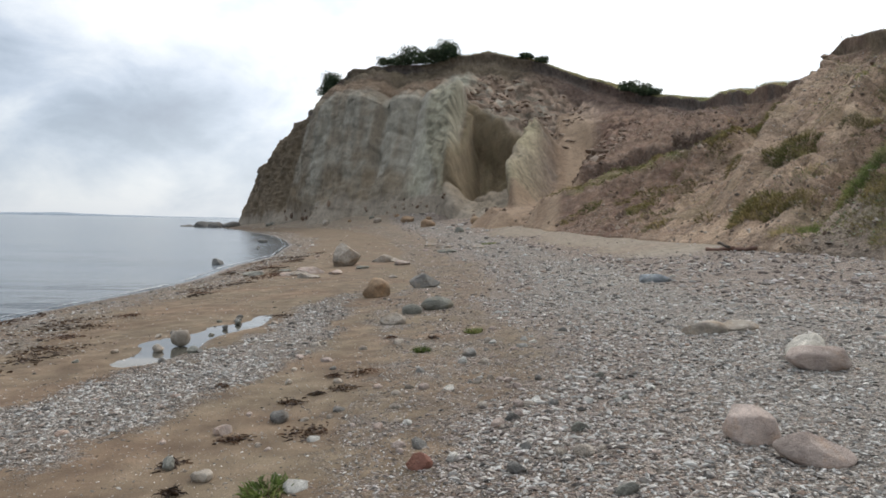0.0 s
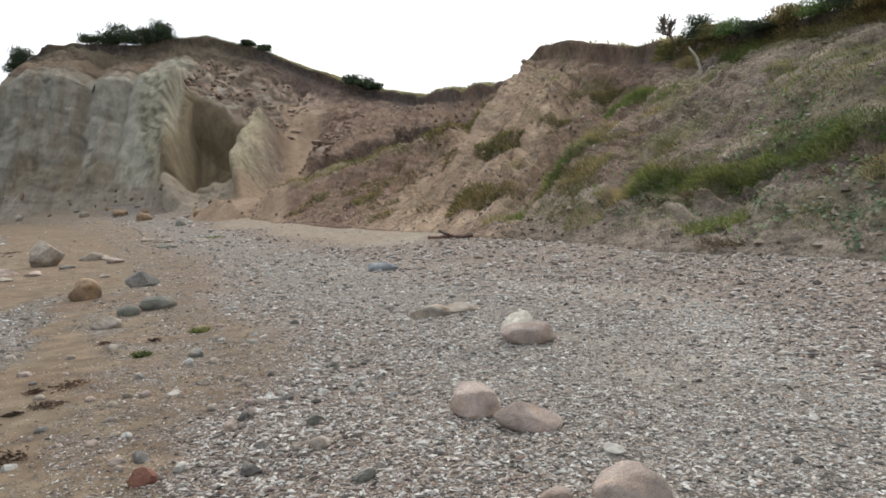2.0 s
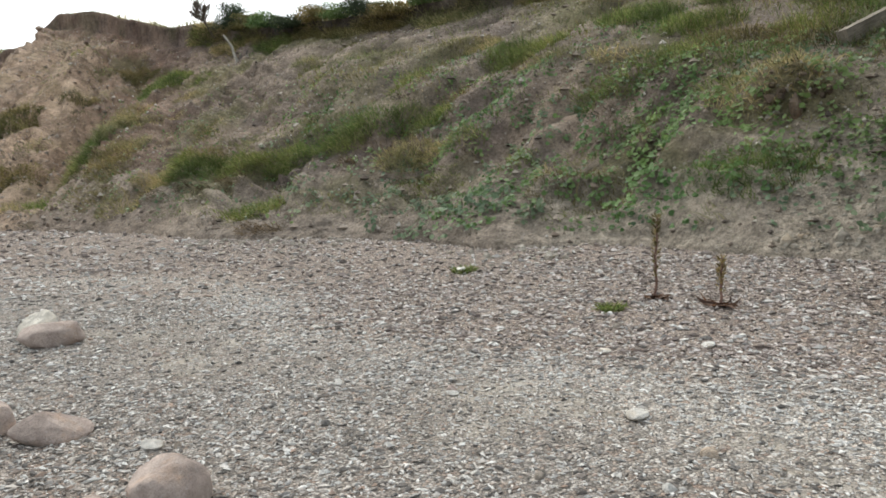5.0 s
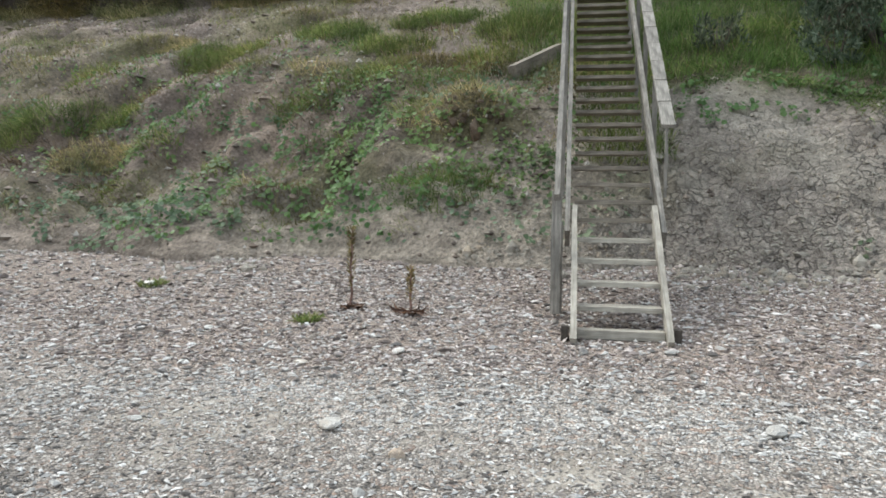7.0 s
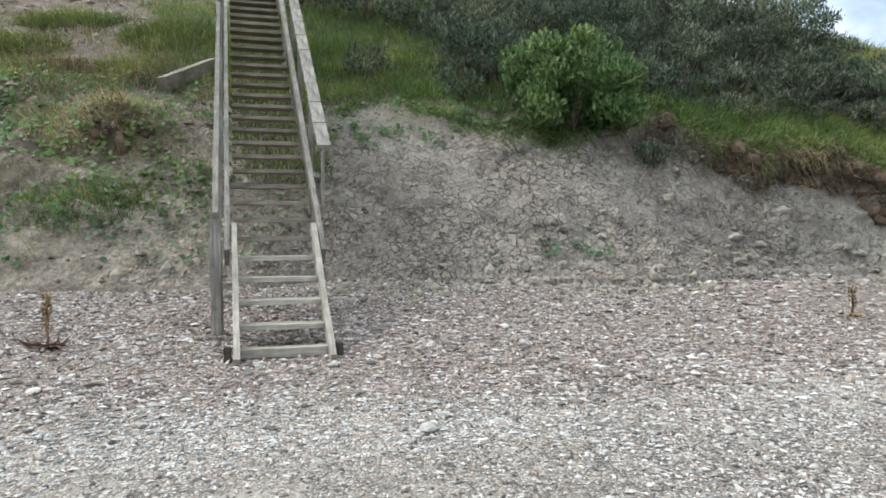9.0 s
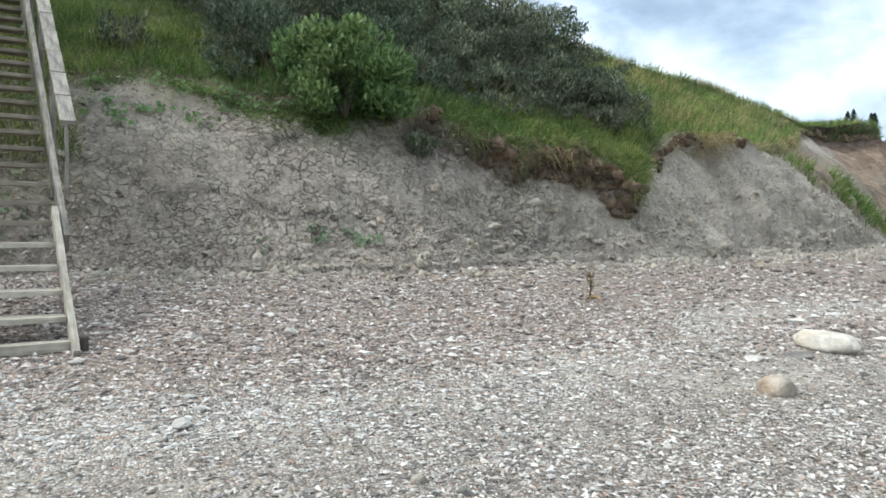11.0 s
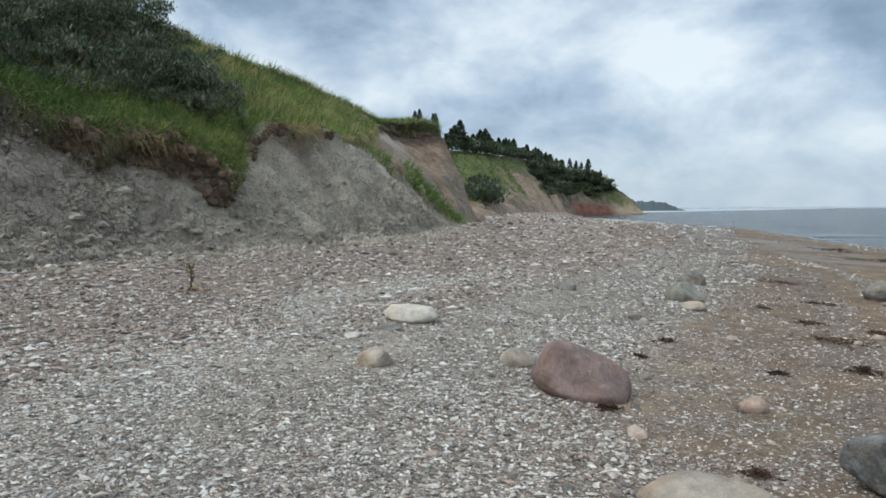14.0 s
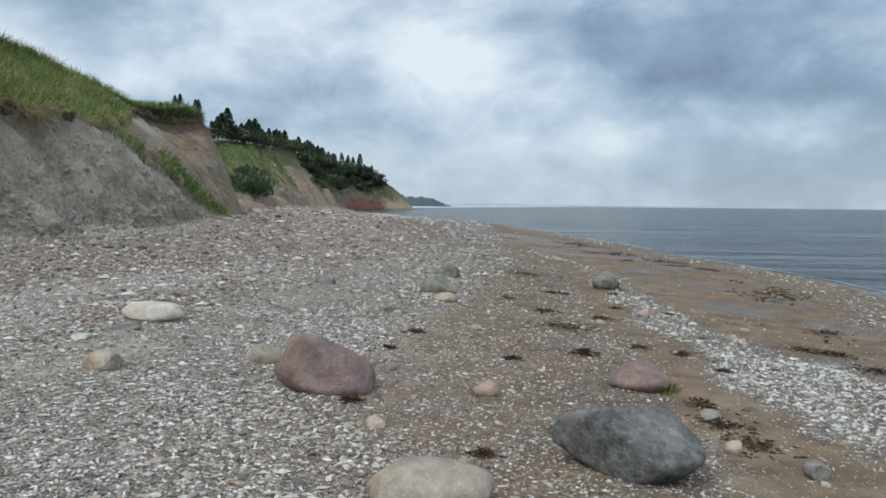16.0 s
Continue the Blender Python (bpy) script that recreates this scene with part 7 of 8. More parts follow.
# ---- pebbles ----
def scatter_pebbles(name, X, Y, radius, mat, label, seed, flatness=(0.3, 0.75), sink=0.25, coarse=False):
    rng = np.random.default_rng(seed)
    shapes, Fc = pebble_shapes(seed, coarse)
    n, m = len(X), len(shapes[0])
    base = np.stack(shapes)[rng.integers(8, size=n)]
    s = np.stack([radius * rng.uniform(1.1, 2.3, n), radius * rng.uniform(0.45, 0.9, n), radius * rng.uniform(*flatness, n)], -1)
    base = base * s[:, None, :]
    tx, t = rng.normal(0, 0.5, n), rng.random(n) * 6.283
    c, q = np.cos(tx)[:, None], np.sin(tx)[:, None]
    base = np.stack([base[..., 0], base[..., 1] * c - base[..., 2] * q, base[..., 1] * q + base[..., 2] * c], -1)
    c, q = np.cos(t)[:, None], np.sin(t)[:, None]
    base = np.stack([base[..., 0] * c - base[..., 1] * q, base[..., 0] * q + base[..., 1] * c, base[..., 2]], -1)
    Z = ground_z(X, Y) - puddle_depth(X, Y) + s[:, 2] * (1 - 2 * sink)
    V = base + np.stack([X, Y, Z], -1)[:, None, :]
    faces = (np.arange(n)[:, None, None] * m + Fc).reshape(-1, 3)
    return tagged(from_arrays(name, V.reshape(-1, 3), faces, mat, smooth=False), label, "pebbles", kind="stuff")


def ring_places(r0, r1, per_square_metre, rng, b0=-36, b1=203):
    """Places spread evenly over a sector of the beach round the standing point."""
    n = int(math.radians(b1 - b0) / 2 * (r1 * r1 - r0 * r0) * per_square_metre)
    r = np.sqrt(rng.uniform(r0 * r0, r1 * r1, n))
    b = np.radians(rng.uniform(b0, b1, n))
    return r * np.sin(b), r * np.cos(b)


RINGS = [(3.3, 6.0, 1450, 0.0105), (0.2, 3.3, 300, 0.0125), (6.0, 9.5, 640, 0.0128), (9.5, 15.0, 150, 0.0185), (15.0, 27.0, 30, 0.029), (27.0, 50.0, 4.5, 0.05), (50.0, 140.0, 0.8, 0.09)]
near_rng = np.random.default_rng(9)
heaps = {"pebbles": [], "pale_pebbles": [], "pink_pebbles": []}
for r0, r1, rho, size in RINGS:
    rng = near_rng if r1 < 60 else np.random.default_rng(10)
    X, Y = ring_places(r0, r1, rho, rng)
    s = across(X, Y)
    g, wet, pink = zones(X, Y)
    cluster = (0.55 + 0.9 * vnoise(flat(X, Y) * 1.7, 31)) * np.where((s < 0.44) & (g > 0.4), 1.8, 1.0)
    keep = (rng.random(len(X)) < (0.26 + 0.74 * g ** 1.3 + 0.35 * band(0.3, 0.42, 0.5, 0.7, g)) * cluster) & (s > 0.02) & (s < 1.03)
    X, Y, g, pink, s = X[keep], Y[keep], g[keep], pink[keep], s[keep]
    rad = size * np.exp(np.clip(0.42 * rng.normal(size=len(X)), -0.9, 0.75)) * (1 + 0.22 * pink) * (0.46 + 0.54 * step(0.3, 0.75, g))
    white = (across(X, Y) < 0.42) & (across(X, Y) > 0.14) & (g > 0.55)
    pick = rng.random(len(X))
    berm = ridge_at(X, Y)
    kind = np.where(white & (pick < np.where(Y > 0, 0.4, 0.9)), 1, np.where(pick < (0.45 - 0.26 * pink + 0.45 * berm) * (0.3 + 0.7 * step(0.4, 0.75, g)), 1, np.where(pick < 0.1 + 0.8 * pink, 2, 0)))
    for k, key in enumerate(heaps):
        heaps[key].append((X[kind == k], Y[kind == k], rad[kind == k]))
rng = near_rng
for (key, parts), mat, label in zip(heaps.items(), (PEBBLES, PALE_PEBBLES, PINK_PEBBLES),
                                    ("grey and mixed beach pebbles", "pale flint chips and shells along the beach", "brownish pink shingle below the bank")):
    X, Y, R = (np.concatenate([p[k] for p in parts]) for k in range(3))
    scatter_pebbles(key, X, Y, R, mat, label, 11, coarse=True)

# fallen crumbs of clay at the foot of the bank
P, N, U, W = on_bank(13.6, 18.0, 0.0, 0.16, 7000, rng)
keep = rng.random(len(P)) < np.exp(-W / 0.045) * step(-0.3, 0.3, fbm(P * 0.7, 2, 102))
P = P[keep]
CLAY = rock_material("crumbled_grey_clay", (0.41, 0.375, 0.31), (0.265, 0.238, 0.195))


Y = rng.uniform(-28, 12, 9000)
X = toe_x(Y) - np.abs(rng.normal(0, 0.55, 9000)) + 0.25
keep = rng.random(9000) < step(-0.4, 0.4, fbm(flat(X, Y) * 0.6, 2, 101)) * np.where(Y < -1, 1.0, 0.45)
P = np.concatenate([P, np.stack([X, Y, ground_z(X, Y)], -1)[keep]])
V, Fc = crumbs(P, 0.034, 12)
tagged(from_arrays("clay_crumbs", V, Fc, CLAY, smooth=False), "crumbled lumps of grey clay at the foot of the bank", "clay lumps", kind="stuff")

# fine crumbs that lie all over the bare face
P, N, U, W = on_bank(13.7, 17.8, 0.0, 0.24, 42000, rng)
keep = (rng.random(len(P)) < step(-0.35, 0.35, fbm(P * 0.9, 3, 106)) * (1 - 0.6 * step(0.08, 0.2, W)) * (1 - 0.6 * band(14.0, 14.2, 15.0, 15.4, U) * step(0.03, 0.06, W))) & (W < turf_edge(U) + 0.01)
V, Fc = crumbs(P[keep], 0.017, 15, True)
tagged(from_arrays("clay_grit", V, Fc, CLAY, smooth=False), "fine dry crumbs of clay lying on the bare face", "clay lumps", kind="stuff")

# larger clods that have rolled down the cracked face
P, N, U, W = on_bank(14.3, 17.4, 0.0, 0.13, 3400, rng)
keep = rng.random(len(P)) < np.exp(-W / 0.05) * step(-0.25, 0.2, fbm(P * 0.5, 2, 103)) * (0.15 + 0.85 * step(14.6, 14.9, U))
V, Fc = crumbs(P[keep], 0.05, 14, thick=0.5)
tagged(from_arrays("clay_clods", V, Fc, CLAY, smooth=False), "dry clods of grey clay heaped below the bare face", "clay lumps", kind="stuff")

P, N, U, W = on_bank(8.5, 14.3, 0.0, 0.95, 52000, rng)
keep = rng.random(len(P)) < step(-0.4, 0.4, fbm(P * 0.8, 3, 99)) * np.where(W < 0.06, 1.0, 0.7)
RUBBLE = pebble_material("stony_brown_rubble", [(0.0, (0.1, 0.08, 0.065)), (0.4, (0.22, 0.17, 0.13)), (0.75, (0.32, 0.27, 0.22)), (1.0, (0.5, 0.46, 0.4))])
V, Fc = crumbs(P[keep], 0.026, 13, True)
P, N, U, W = on_bank(10.2, 14.2, 0.0, 0.95, 5200, rng)
V2, F2 = crumbs(P[rng.random(len(P)) < step(-0.3, 0.3, fbm(P * 0.6, 3, 112))], 0.05, 16, True, 0.7)
V, Fc = gather([(V, Fc), (V2, F2)])
tagged(from_arrays("bank_rubble", V, Fc, RUBBLE, smooth=False), "stones and crumbs of earth on the slope", "rubble", kind="stuff")

# blocks and lumps of earth lying on the far slopes
LOAM = pebble_material("lumps_of_brown_loam", [(0.0, (0.1, 0.068, 0.05)), (0.4, (0.19, 0.13, 0.092)), (0.75, (0.28, 0.2, 0.145)), (1.0, (0.4, 0.32, 0.25))])
for u0, u1, w0, w1, n, size, seed in ((5.0, 6.7, 0.54, 0.86, 420, 0.3, 21), (6.98, 7.6, 0.38, 0.76, 420, 0.3, 22), (7.2, 11.4, 0.0, 0.95, 5200, 0.1, 23), (2.4, 7.0, -0.02, 0.04, 130, 0.2, 24)):
    P, N, U, W = on_bank(u0, u1, w0, w1, n, rng)
    P = P[rng.random(n) < step(-0.25, 0.2, fbm(P * 0.25, 3, 109)) * (1 - 0.85 * band(9.5, 9.9, 11.2, 11.5, U - 0.4 * (W - 0.4)))]
    V, Fc = crumbs(P, size, seed, size < 0.2, 0.55 if size > 0.2 else 1.0)
    tagged(from_arrays("earth_lumps", V, Fc, LOAM, smooth=False), "lumps of brown earth fallen on the northern slope", "earth lumps", kind="stuff")

# ---- single stones ----
WHITE_ROCK = rock_material("white_flint", (0.62, 0.6, 0.55), (0.42, 0.4, 0.36))
SPOTS = [(4.30, 1.63, 0.16), (7.84, 5.25, 0.16), (4.15, 2.86, 0.09), (6.15, -0.49, 0.11), (4.64, -0.95, 0.15), (5.83, 1.65, 0.13), (6.53, -2.24, 0.14), (4.88, -1.09, 0.10),
         (4.26, -2.82, 0.09), (5.89, -3.38, 0.09), (9.0, -5.75, 0.15), (4.44, -5.91, 0.16), (2.59, 3.93, 0.15), (5.22, 5.18, 0.11), (5.42, 2.32, 0.11), (6.32, 3.61, 0.10)]
MORE = [(1.00, 4.92, 0.13), (4.20, 2.90, 0.09), (0.37, 8.83, 0.18), (0.29, 8.38, 0.13), (1.07, 5.47, 0.13), (1.02, 4.93, 0.11), (0.68, 6.00, 0.09), (0.53, 4.69, 0.13), (0.12, 4.96, 0.11),
        (-1.80, 5.06, 0.14), (-1.48, 4.78, 0.14), (-1.66, 5.82, 0.14), (-1.28, 6.11, 0.17), (-0.22, 5.89, 0.08), (1.13, 4.31, 0.13), (-1.53, 7.63, 0.10), (0.76, 7.01, 0.09), (2.69, -9.73, 0.15),
        (2.53, -9.42, 0.15), (0.16, -5.61, 0.07), (0.70, -4.39, 0.10), (-0.79, -12.04, 0.27), (-1.42, -5.11, 0.18), (3.63, -7.30, 0.10), (-0.93, -6.22, 0.14), (-0.98, -5.43, 0.15)]
for k, (x, y, d) in enumerate(SPOTS):
    boulder(x, y, (d * 1.25, d * 0.85, d * 0.34), WHITE_ROCK, "white flint stone lying on the shingle", 37 * k, 0.2, 60 + k, 3)
kinds = [(BEIGE_ROCK, "small beige stone on the beach"), (PINK_ROCK, "small pinkish stone on the beach"), (GREY_ROCK, "small dark grey stone on the beach"), (WHITE_ROCK, "white flint stone on the sand"), (GREEN_ROCK, "small greenish stone on the beach")]
for k, (x, y, d) in enumerate(MORE):
    mat, label = kinds[k % 5]
    boulder(x, y, (d * 1.2, d * 0.9, d * 0.55), mat, label, 53 * k, 0.25, 90 + k, 3)
# many smaller stones of the same kinds
models = {}
for k, (mat, label) in enumerate(kinds):
    for j in range(2):
        models[k, j] = boulder(0.4 + k * 0.3, 6.3 + j, (0.1, 0.075, 0.055), mat, label, 30 * j, 0.25, 130 + 2 * k + j, 3)
rnd = random.Random(31)
made = 0
while made < 105:
    r, b = 3.6 + 11 * rnd.random() ** 1.3, radians(rnd.uniform(-34, 201))
    x, y = r * math.sin(b), r * math.cos(b)
    s = float(across(x, y))
    if not 0.12 < s < 0.97 or (s > 0.6 and rnd.random() < 0.45):
        continue
    f = rnd.uniform(0.5, 1.15)
    k = rnd.choice((0, 0, 0, 1, 1, 2, 3, 3))
    ob = copy_thing(models[k, rnd.randrange(2)], Matrix.Translation((x, y, float(ground_z(x, y)) + 0.006 * f)) @ Matrix.Rotation(rnd.uniform(0, 6.28), 4, "Z"))
    ob.scale = (f, f, f)
    made += 1

# cobbles on the sand and grit north of the standing point, and fewer south of it
for count, x0, x1, y0, y1 in ((80, -1.7, 1.7, 4.0, 12.5), (18, -2.4, 2.2, -13.0, -4.6), (14, -3.6, 0.0, 12.0, 24.0)):
    for _ in range(count):
        x, y, f = rnd.uniform(x0, x1), rnd.uniform(y0, y1), rnd.choice((0.6, 0.8, 1.0, 1.3, 1.7)) * rnd.uniform(0.85, 1.15)
        ob = copy_thing(models[rnd.choice((0, 0, 0, 1, 1, 2, 3)), rnd.randrange(2)], Matrix.Translation((x, y, float(ground_z(x, y)) + 0.006 * f)) @ Matrix.Rotation(rnd.uniform(0, 6.28), 4, "Z"))
        ob.scale = (f, f, f * rnd.uniform(0.6, 1.0))

# ---- water left on the beach ----
def build_puddle():
    ys = np.linspace(8.6, 14.2, 60)
    t = (ys - 8.8) / 5.2
    mid = -3.9 + 0.75 * (ys - 8.8) / 2.2 * 0.45 + 0.12 * np.sin(ys * 2.1)
    half = 0.42 * np.clip(1 - np.abs(t - 0.35), 0, 1) + 0.12 + 0.08 * np.sin(ys * 3.7)
    z = ground_z(mid, ys) - 0.035
    z = np.minimum.accumulate(z[::-1])[::-1] * 0.3 + z.min() * 0.0 + 0.7 * z
    V, n = [], 7
    for k in range(n):
        V.append(np.stack([mid + half * (2 * k / (n - 1) - 1), ys, z], -1))
    V = np.stack(V, 1)
    m, t_, b = material("still_puddle_water", 0.04)
    b.inputs["Base Color"].default_value = (0.09, 0.085, 0.07, 1)
    b.inputs["Specular IOR Level"].default_value = 0.5
    bump(t_, b, noise_at(t_, place(t_), 6.0), 0.08, 0.02)
    ob = from_arrays("puddle", V.reshape(-1, 3), grid_faces(len(ys), n)[:, ::-1], m)
    return tagged(ob, "long shallow puddle of still water on the sand", "puddle")


build_puddle()


def foam_line(y0, y1, seed):
    """Thin broken rim of foam where the water meets the sand."""
    ys = np.arange(y0, y1, 0.12)
    p = np.stack([ys * 0.9, 0 * ys, 0 * ys], -1)
    wide = np.clip(0.03 + 0.12 * fbm(p, 4, seed), 0.003, 0.16)
    mid = shore_x(ys) - 0.06 + 0.12 * fbm(p * 0.4, 3, seed + 7)
    rows = [np.stack([mid + wide * k, ys, SEA + 0.012 + 0.008 * (1 - abs(k)) + 0 * ys], -1) for k in (-1, -0.4, 0.4, 1)]
    ob = from_arrays("foam_line", np.stack(rows, 1).reshape(-1, 3), grid_faces(len(ys), 4)[:, ::-1], FOAM)
    return tagged(ob, "thin white line of foam along the water's edge", "foam", kind="stuff")


FOAM = rock_material("white_sea_foam", (0.62, 0.63, 0.63), (0.3, 0.31, 0.31), 6.0, 0.6)
foam_line(5, 90, 111)
foam_line(-110, -5, 112)


# ---- seaweed, driftwood, stalks ----
def seaweed(x, y, size, seed):
    rng = np.random.default_rng(seed)
    n = int(50 + 170 * size)
    r = np.abs(rng.normal(0, 0.3, n)) * size
    t = rng.random(n) * 6.283
    X, Y = x + r * np.cos(t) * 1.0 + 0.1 * size * rng.normal(size=n), y + r * np.sin(t) * 0.9 + 0.15 * size * rng.normal(size=n)
    P = np.stack([X, Y, ground_z(X, Y) + 0.008 + 0.03 * rng.random(n) * np.exp(-r / size * 3)], -1)
    way = np.stack([np.cos(t), np.sin(t), 0.25 * rng.random(n)], -1) + 0.8 * rng.normal(size=(n, 3)) * np.array((1, 1, 0.12))
    V, Fc = blades(P, way, 0.03 + 0.06 * rng.random(n), 0.014, 0.3, rng)
    ob = from_arrays("seaweed_clump", V, Fc, WEED, smooth=False)
    settle(ob, (x, y, float(ground_z(x, y))))
    return tagged(ob, "clump of dark red-brown seaweed washed up on the sand", "seaweed", "washed-up seaweed")


WRACK = [(-0.81, 7.98, 0.37), (-1.31, 6.74, 0.27), (-0.96, 5.74, 0.37), (-0.93, 7.26, 0.28), (-5.43, 10.26, 1.07), (-5.86, 14.05, 0.58), (-6.09, 12.74, 0.76), (-5.37, 9.60, 0.51),
         (-2.85, 13.46, 0.42), (0.74, -11.46, 0.39), (0.08, -8.13, 0.31), (0.37, -9.98, 0.76), (1.60, -17.07, 0.78), (-0.14, -11.22, 0.34), (-1.00, -6.04, 0.42), (-1.14, -5.61, 0.44),
         (-0.90, -6.56, 0.25), (-3.40, -12.09, 0.48), (-2.89, -9.88, 0.47), (-3.01, -9.02, 0.43), (0.66, -13.89, 0.63), (3.23, -21.74, 1.00)]
for k, (x, y, size) in enumerate(WRACK):
    seaweed(x, y, size, 700 + k)
for k in range(18):
    y = rnd.uniform(8, 30) if k % 2 else -rnd.uniform(9, 30)
    seaweed(float(shore_x(y)) + rnd.uniform(1.6, 3.2) * (1 if k % 2 else 1.7), y, rnd.uniform(0.3, 0.9), 730 + k)


for k in range(22):
    a_, y = rnd.uniform(-2.6, 0.9), rnd.choice((rnd.uniform(4.2, 12), -rnd.uniform(4.6, 16)))
    seaweed(a_ + (1.2 if y < 0 else 0), y, rnd.uniform(0.07, 0.2), 760 + k)


def wrack_line(y0, y1, off, spread, n, seed):
    """The tide's line of weed and crumbs, too fine to count."""
    rng_ = np.random.default_rng(seed)
    Y = rng_.uniform(y0, y1, n)
    X = shore_x(Y) + off + 0.35 * np.sin(Y * 0.8) + spread * rng_.normal(size=n)
    keep = rng_.random(n) < step(-0.15, 0.3, fbm(flat(X * 1.2, Y * 0.6), 3, 104))
    X, Y = X[keep], Y[keep]
    t = rng_.random(len(X)) * 6.283
    P = np.stack([X, Y, ground_z(X, Y) + 0.01], -1)
    V, Fc = blades(P, np.stack([np.cos(t), np.sin(t), 0.15 + 0 * t], -1), 0.06 + 0.1 * rng_.random(len(X)), 0.025, 0.2, rng_)
    return tagged(from_arrays("wrack_line", V, Fc, WEED, smooth=False), "scattered line of red-brown seaweed left by the tide", "seaweed", kind="stuff")


wrack_line(7, 45, 2.3, 0.35, 3800, 1)
wrack_line(8, 40, 0.9, 0.22, 1800, 2)
wrack_line(-40, -8, 3.6, 0.4, 2600, 3)
for k in range(14):
    y = rnd.uniform(8.9, 13.6)
    x = -3.9 + 0.75 * (y - 8.8) / 2.2 * 0.45 + rnd.uniform(-0.8, 0.8)
    d = rnd.uniform(0.06, 0.17)
    boulder(x, y, (d * 1.3, d, d * 0.6), (GREY_ROCK, GREEN_ROCK, BEIGE_ROCK)[k % 3], "small dark wet stone beside the puddle", 40 * k, 0.3, 260 + k, 3)


def log(a, b, r, mat, label, seed, name="driftwood_log"):
    rnd_ = random.Random(seed)
    a, b = Vector(a), Vector(b)
    bm = bmesh.new()
    pts = [a.lerp(b, k / 5) - a + Vector((rnd_.uniform(-1, 1), rnd_.uniform(-1, 1), rnd_.uniform(-1, 1))) * r * 0.35 for k in range(6)]
    tube(bm, pts, [r * rnd_.uniform(0.75, 1.05) for _ in pts], 8)
    ob = part(name, bm, mat, smooth=True)
    ob.location = a
    return tagged(ob, label, "driftwood")


REDWOOD = wood_material("reddish_brown_driftwood", (0.27, 0.16, 0.12), (0.12, 0.075, 0.06))
log((8.45, 23.7, 0.88), (8.9, 22.7, 0.96), 0.06, REDWOOD, "reddish brown driftwood log at the foot of the bank", 1)
log((8.9, 22.7, 0.92), (9.2, 21.8, 0.99), 0.07, REDWOOD, "short dark driftwood log beside another", 2)
log((8.75, 22.6, 1.0), (8.6, 23.1, 1.1), 0.05, DARK_WOOD, "broken stub of dark driftwood", 3)
Pa, Pb = Vector((13.0, 1.7, 4.06)), Vector((14.0, 0.95, 4.64))
beam = part("timber_beam", box(bmesh.new(), (-(Pb - Pa).length / 2, 0, 0), ((Pb - Pa).length / 2, 0, 0), 0.2, 0.23), TREAD_WOOD)
beam.matrix_basis = Matrix.Translation((Pa + Pb) / 2) @ (Pb - Pa).to_track_quat("X", "Z").to_matrix().to_4x4()
tagged(beam, "grey fallen timber beam lying beside the stairs", "beam")


def mullein(x, y, height, seed, leafy=True):
    """A dried flower stalk with a rosette of withered leaves."""
    rng_, rnd_ = np.random.default_rng(seed), random.Random(seed)
    root = new("dry_stalk")
    z = float(ground_z(x, y))
    root.location = (x, y, z)
    tagged(root, "tall dried brown flower stalk with a withered leaf rosette" if leafy else "short dried brown plant stalk in the shingle", "plant")
    bm = bmesh.new()
    pts = [Vector((rnd_.uniform(-1, 1) * 0.015, rnd_.uniform(-1, 1) * 0.015, height * k / 6 - 0.03 * (k == 0))) for k in range(7)]
    tube(bm, pts, [0.014, 0.013, 0.012, 0.012, 0.011, 0.009, 0.005], 6)
    part("stalk", bm, REDWOOD if leafy else DARK_WOOD, root)
    n = int(170 * height)
    h = height * (0.25 + 0.75 * rng_.random(n) ** 0.7)
    t = rng_.random(n) * 6.283
    C = np.stack([0.035 * np.cos(t), 0.035 * np.sin(t), h], -1)
    V, Fc = leaves(C, np.stack([np.cos(t), np.sin(t), 0 * t + 0.5], -1), 0.06, 0.025, rng_, along=np.stack([np.cos(t), np.sin(t), 0 * t + 0.9], -1))
    ob = from_arrays("seed_head", V, Fc, DARK_GRASS, smooth=False)
    ob.parent = root
    n = 28 if leafy else 14
    t = rng_.random(n) * 6.283
    P = np.zeros((n, 3))
    V, Fc = blades(P, np.stack([np.cos(t), np.sin(t), 0.25 + 0 * t], -1), 0.12 + 0.16 * rng_.random(n), 0.05, 0.25, rng_)
    ob = from_arrays("leaf_rosette", V, Fc, WEED if leafy else STRAW, smooth=False)
    ob.parent = root
    return root


mullein(7.23, 2.55, 0.82, 1)
mullein(7.09, 1.89, 0.46, 2)
mullein(7.3, -6.46, 0.32, 3, False)


def ground_plant(x, y, size, seed, mat=GRASS):
    rng_ = np.random.default_rng(seed)
    n = int(50 + 500 * size)
    r, t = size / 2 * np.sqrt(rng_.random(n)), rng_.random(n) * 6.283
    X, Y = x + r * np.cos(t), y + r * np.sin(t)
    P = np.stack([X, Y, ground_z(X, Y)], -1)
    V, Fc = blades(P, np.stack([np.cos(t) * 0.6, np.sin(t) * 0.6, 0.8 + 0 * t], -1) + 0.3 * rng_.normal(size=(n, 3)), 0.05 + 0.08 * rng_.random(n), 0.014, 0.3, rng_)
    ob = from_arrays("low_plant", V, Fc, mat, smooth=False)
    settle(ob, (x, y, float(ground_z(x, y))))
    return tagged(ob, "small low green plant growing in the shingle", "plant", "low plants on the beach")


for k, (x, y, s) in enumerate([(6.73, 2.8, 0.25), (-1.01, 4.52, 0.3), (2.62, 41.96, 0.8), (7.8, 5.2, 0.28), (-0.6, -6.9, 0.3), (0.5, 10.6, 0.2), (-0.2, 9.2, 0.15)]):
    ground_plant(x, y, s, 800 + k)

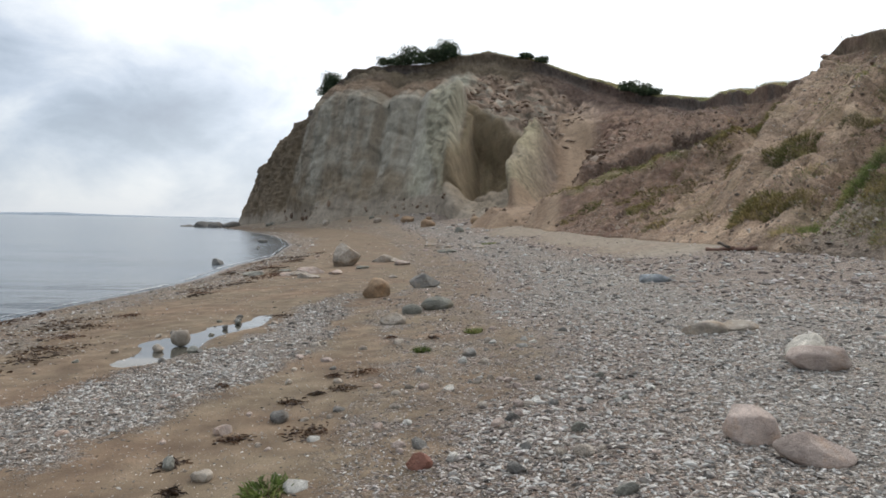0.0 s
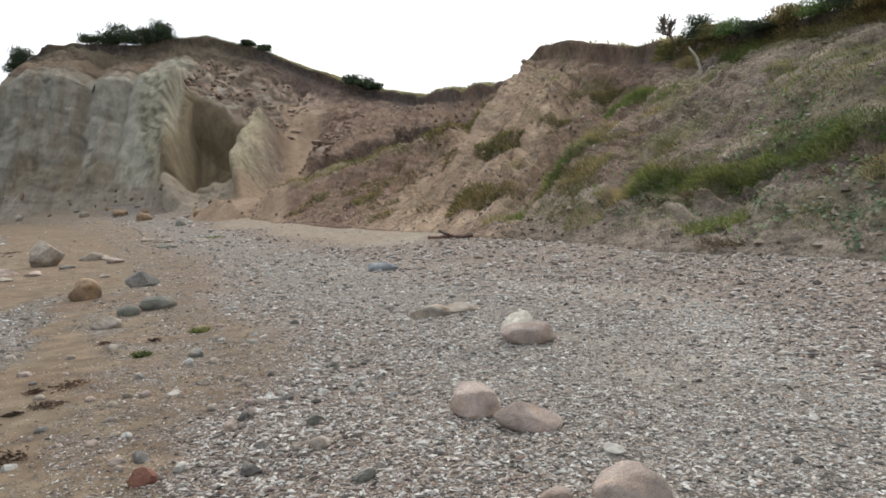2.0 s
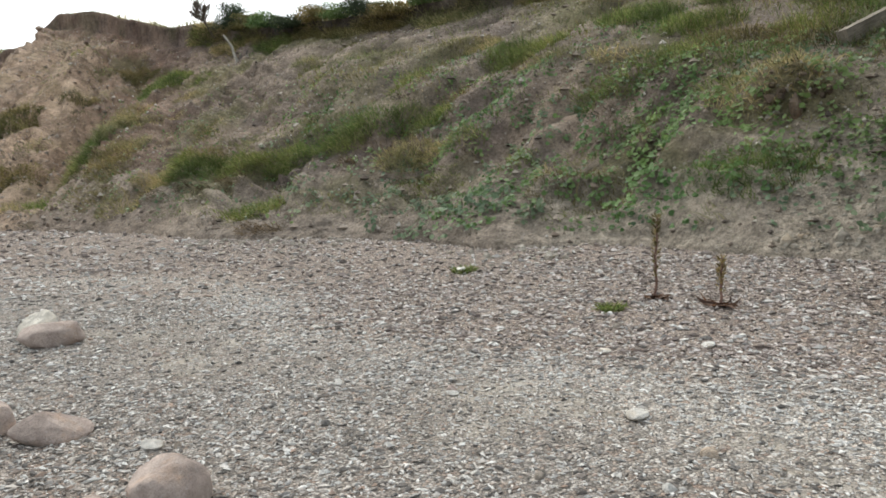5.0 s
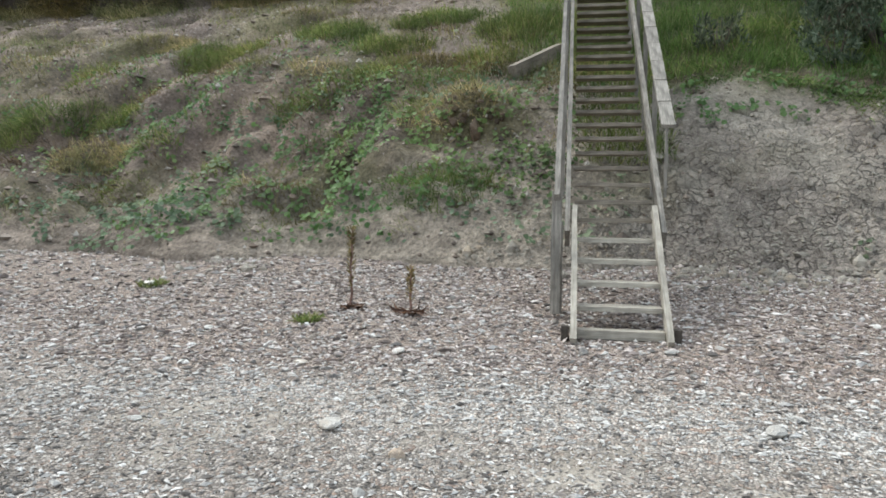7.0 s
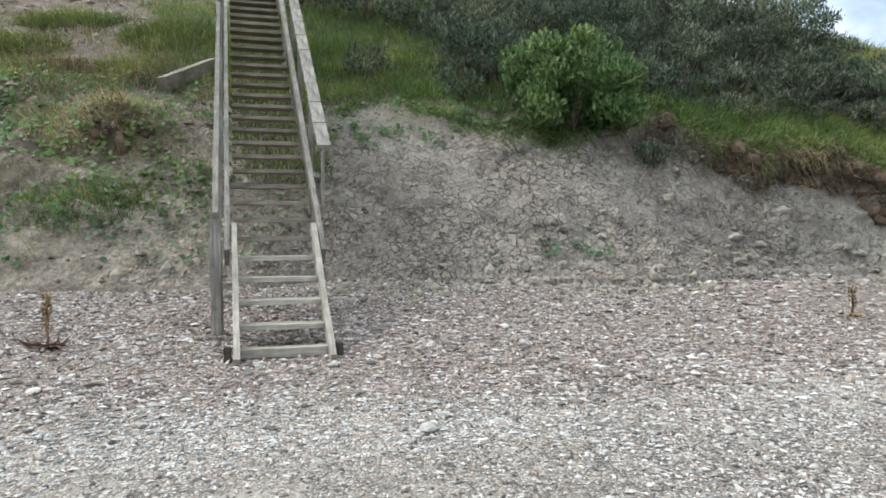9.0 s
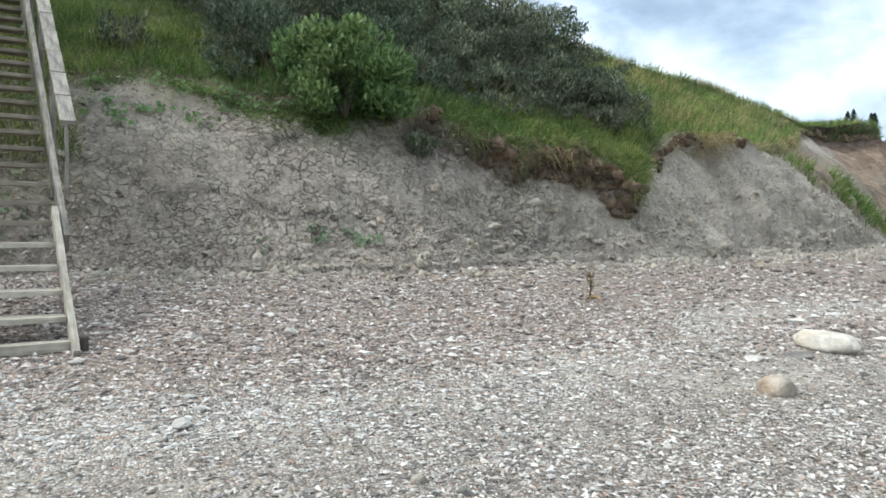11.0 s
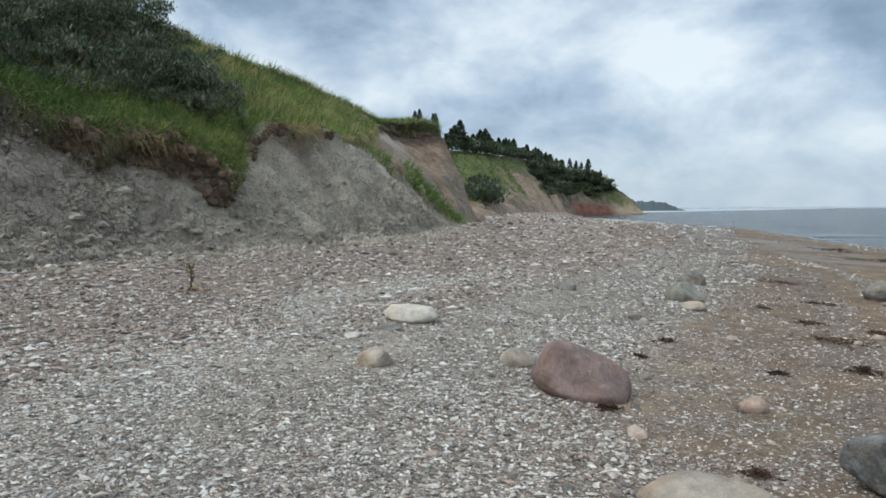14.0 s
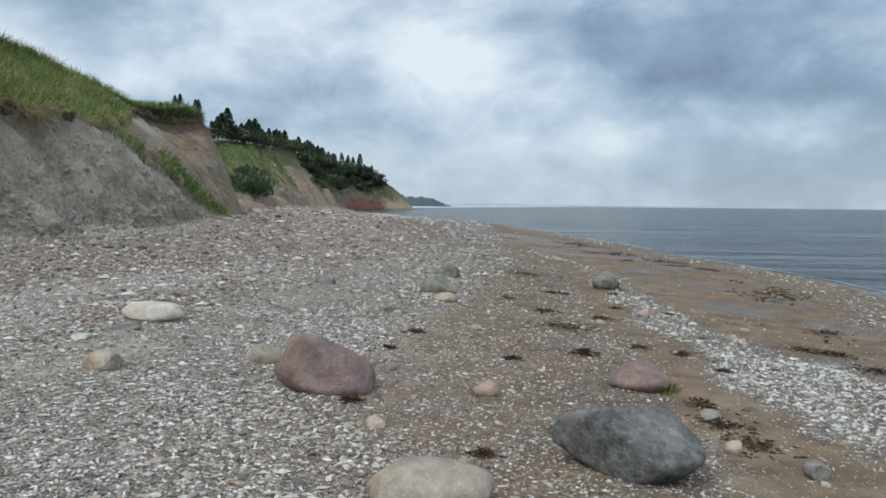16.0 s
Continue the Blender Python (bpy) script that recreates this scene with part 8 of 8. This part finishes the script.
# ---- rocks off the northern headland ----
for k, (x, y, size) in enumerate([(-52, 163, (5, 3.5, 2.2)), (-49, 160, (3.5, 3, 1.8)), (-55, 166, (4, 3, 1.0)), (-46, 158, (3, 2, 1.0)), (-58, 168, (3, 2, 0.8)), (-43, 152, (3, 2, 1.2))]):
    ob = boulder(x, y, size, GREY_ROCK, "dark boulder at the water's edge below the headland", 40 * k, 0.3, 150 + k, 4)
    ob.location.z = max(ob.location.z, SEA + 0.1)
for k, (x, y, size) in enumerate([(-10.2, 33.8, (0.7, 0.5, 0.3)), (-16, 66, (0.9, 0.7, 0.4)), (-12.9, 52, (0.5, 0.4, 0.2))]):
    ob = boulder(x, y, size, GREY_ROCK, "small dark rock standing in the shallow water", 40 * k, 0.3, 160 + k, 4)
    ob.location.z = SEA + size[2] * 0.15
for k in range(16):
    y = rnd.uniform(60, 128)
    x = float(toe_x(y)) - rnd.uniform(-1.0, 5.5)
    d = rnd.uniform(0.4, 1.4)
    boulder(x, y, (d * 1.3, d, d * 0.6), (BROWN_ROCK, BEIGE_ROCK, GREEN_ROCK)[k % 3], "fallen block below the northern cliff", 50 * k, 0.3, 170 + k, 4)

for k in range(20):
    x, y = rnd.uniform(-6.5, 2.0), rnd.uniform(22, 48)
    d = rnd.uniform(0.25, 0.75)
    boulder(x, y, (d * 1.5, d, d * 0.3), (BEIGE_ROCK, GREEN_ROCK, PINK_ROCK)[k % 3], "flat slab of stone lying on the sand", 47 * k, 0.3, 210 + k, 4)

# ---- distance ----
def far_land(name, b0, b1, r, base, heights, mat, label, depth=120):
    """A low strip of land along the horizon."""
    n = 90
    b = np.radians(np.linspace(b0, b1, n))
    k = np.linspace(0, 1, n)
    h = np.interp(k, np.linspace(0, 1, len(heights)), heights) * (0.85 + 0.3 * vnoise(np.stack([k * 38, 0 * k, 0 * k], -1), 3))
    V = np.stack([np.stack([(r + d) * np.sin(b), (r + d) * np.cos(b), base + h * f], -1) for d, f in ((0, 0), (depth * 0.1, 0.6), (depth * 0.35, 1.0), (depth, 0.9))], 1)
    return tagged(from_arrays(name, V.reshape(-1, 3), grid_faces(n, 4), mat), label, "distant land", kind="structure")


def haze_material(name, colour):
    m, t, b = material(name, 1.0)
    t.links.new(mix(t, 0.5, colour, ramp(t, noise_at(t, place(t), 0.02, 4.0), [(0.3, tuple(c * 0.75 for c in colour)), (0.7, tuple(c * 1.2 for c in colour))])), b.inputs["Base Color"])
    return m


BLUE_LAND, WOODED = haze_material("hazy_blue_land", (0.33, 0.38, 0.43)), haze_material("far_dark_woods", (0.085, 0.105, 0.115))
far_land("backdrop_land_north", -42, -15, 4600, SEA, (8, 9, 12, 9, 14, 16, 9, 6, 4, 3), BLUE_LAND, "low hazy land along the horizon beyond the bay")
far_land("backdrop_land_south", 166, 196, 4700, SEA, (9, 12, 14, 9, 10, 8, 7, 9, 6, 4, 3), BLUE_LAND, "low hazy land along the southern horizon")
far_land("backdrop_headland", 163.5, 168.7, 1000, SEA, (14, 15, 14.5, 13.5, 13, 12.5, 11.5, 9, 3, 0.3), WOODED, "dark wooded headland far down the coast", 60)
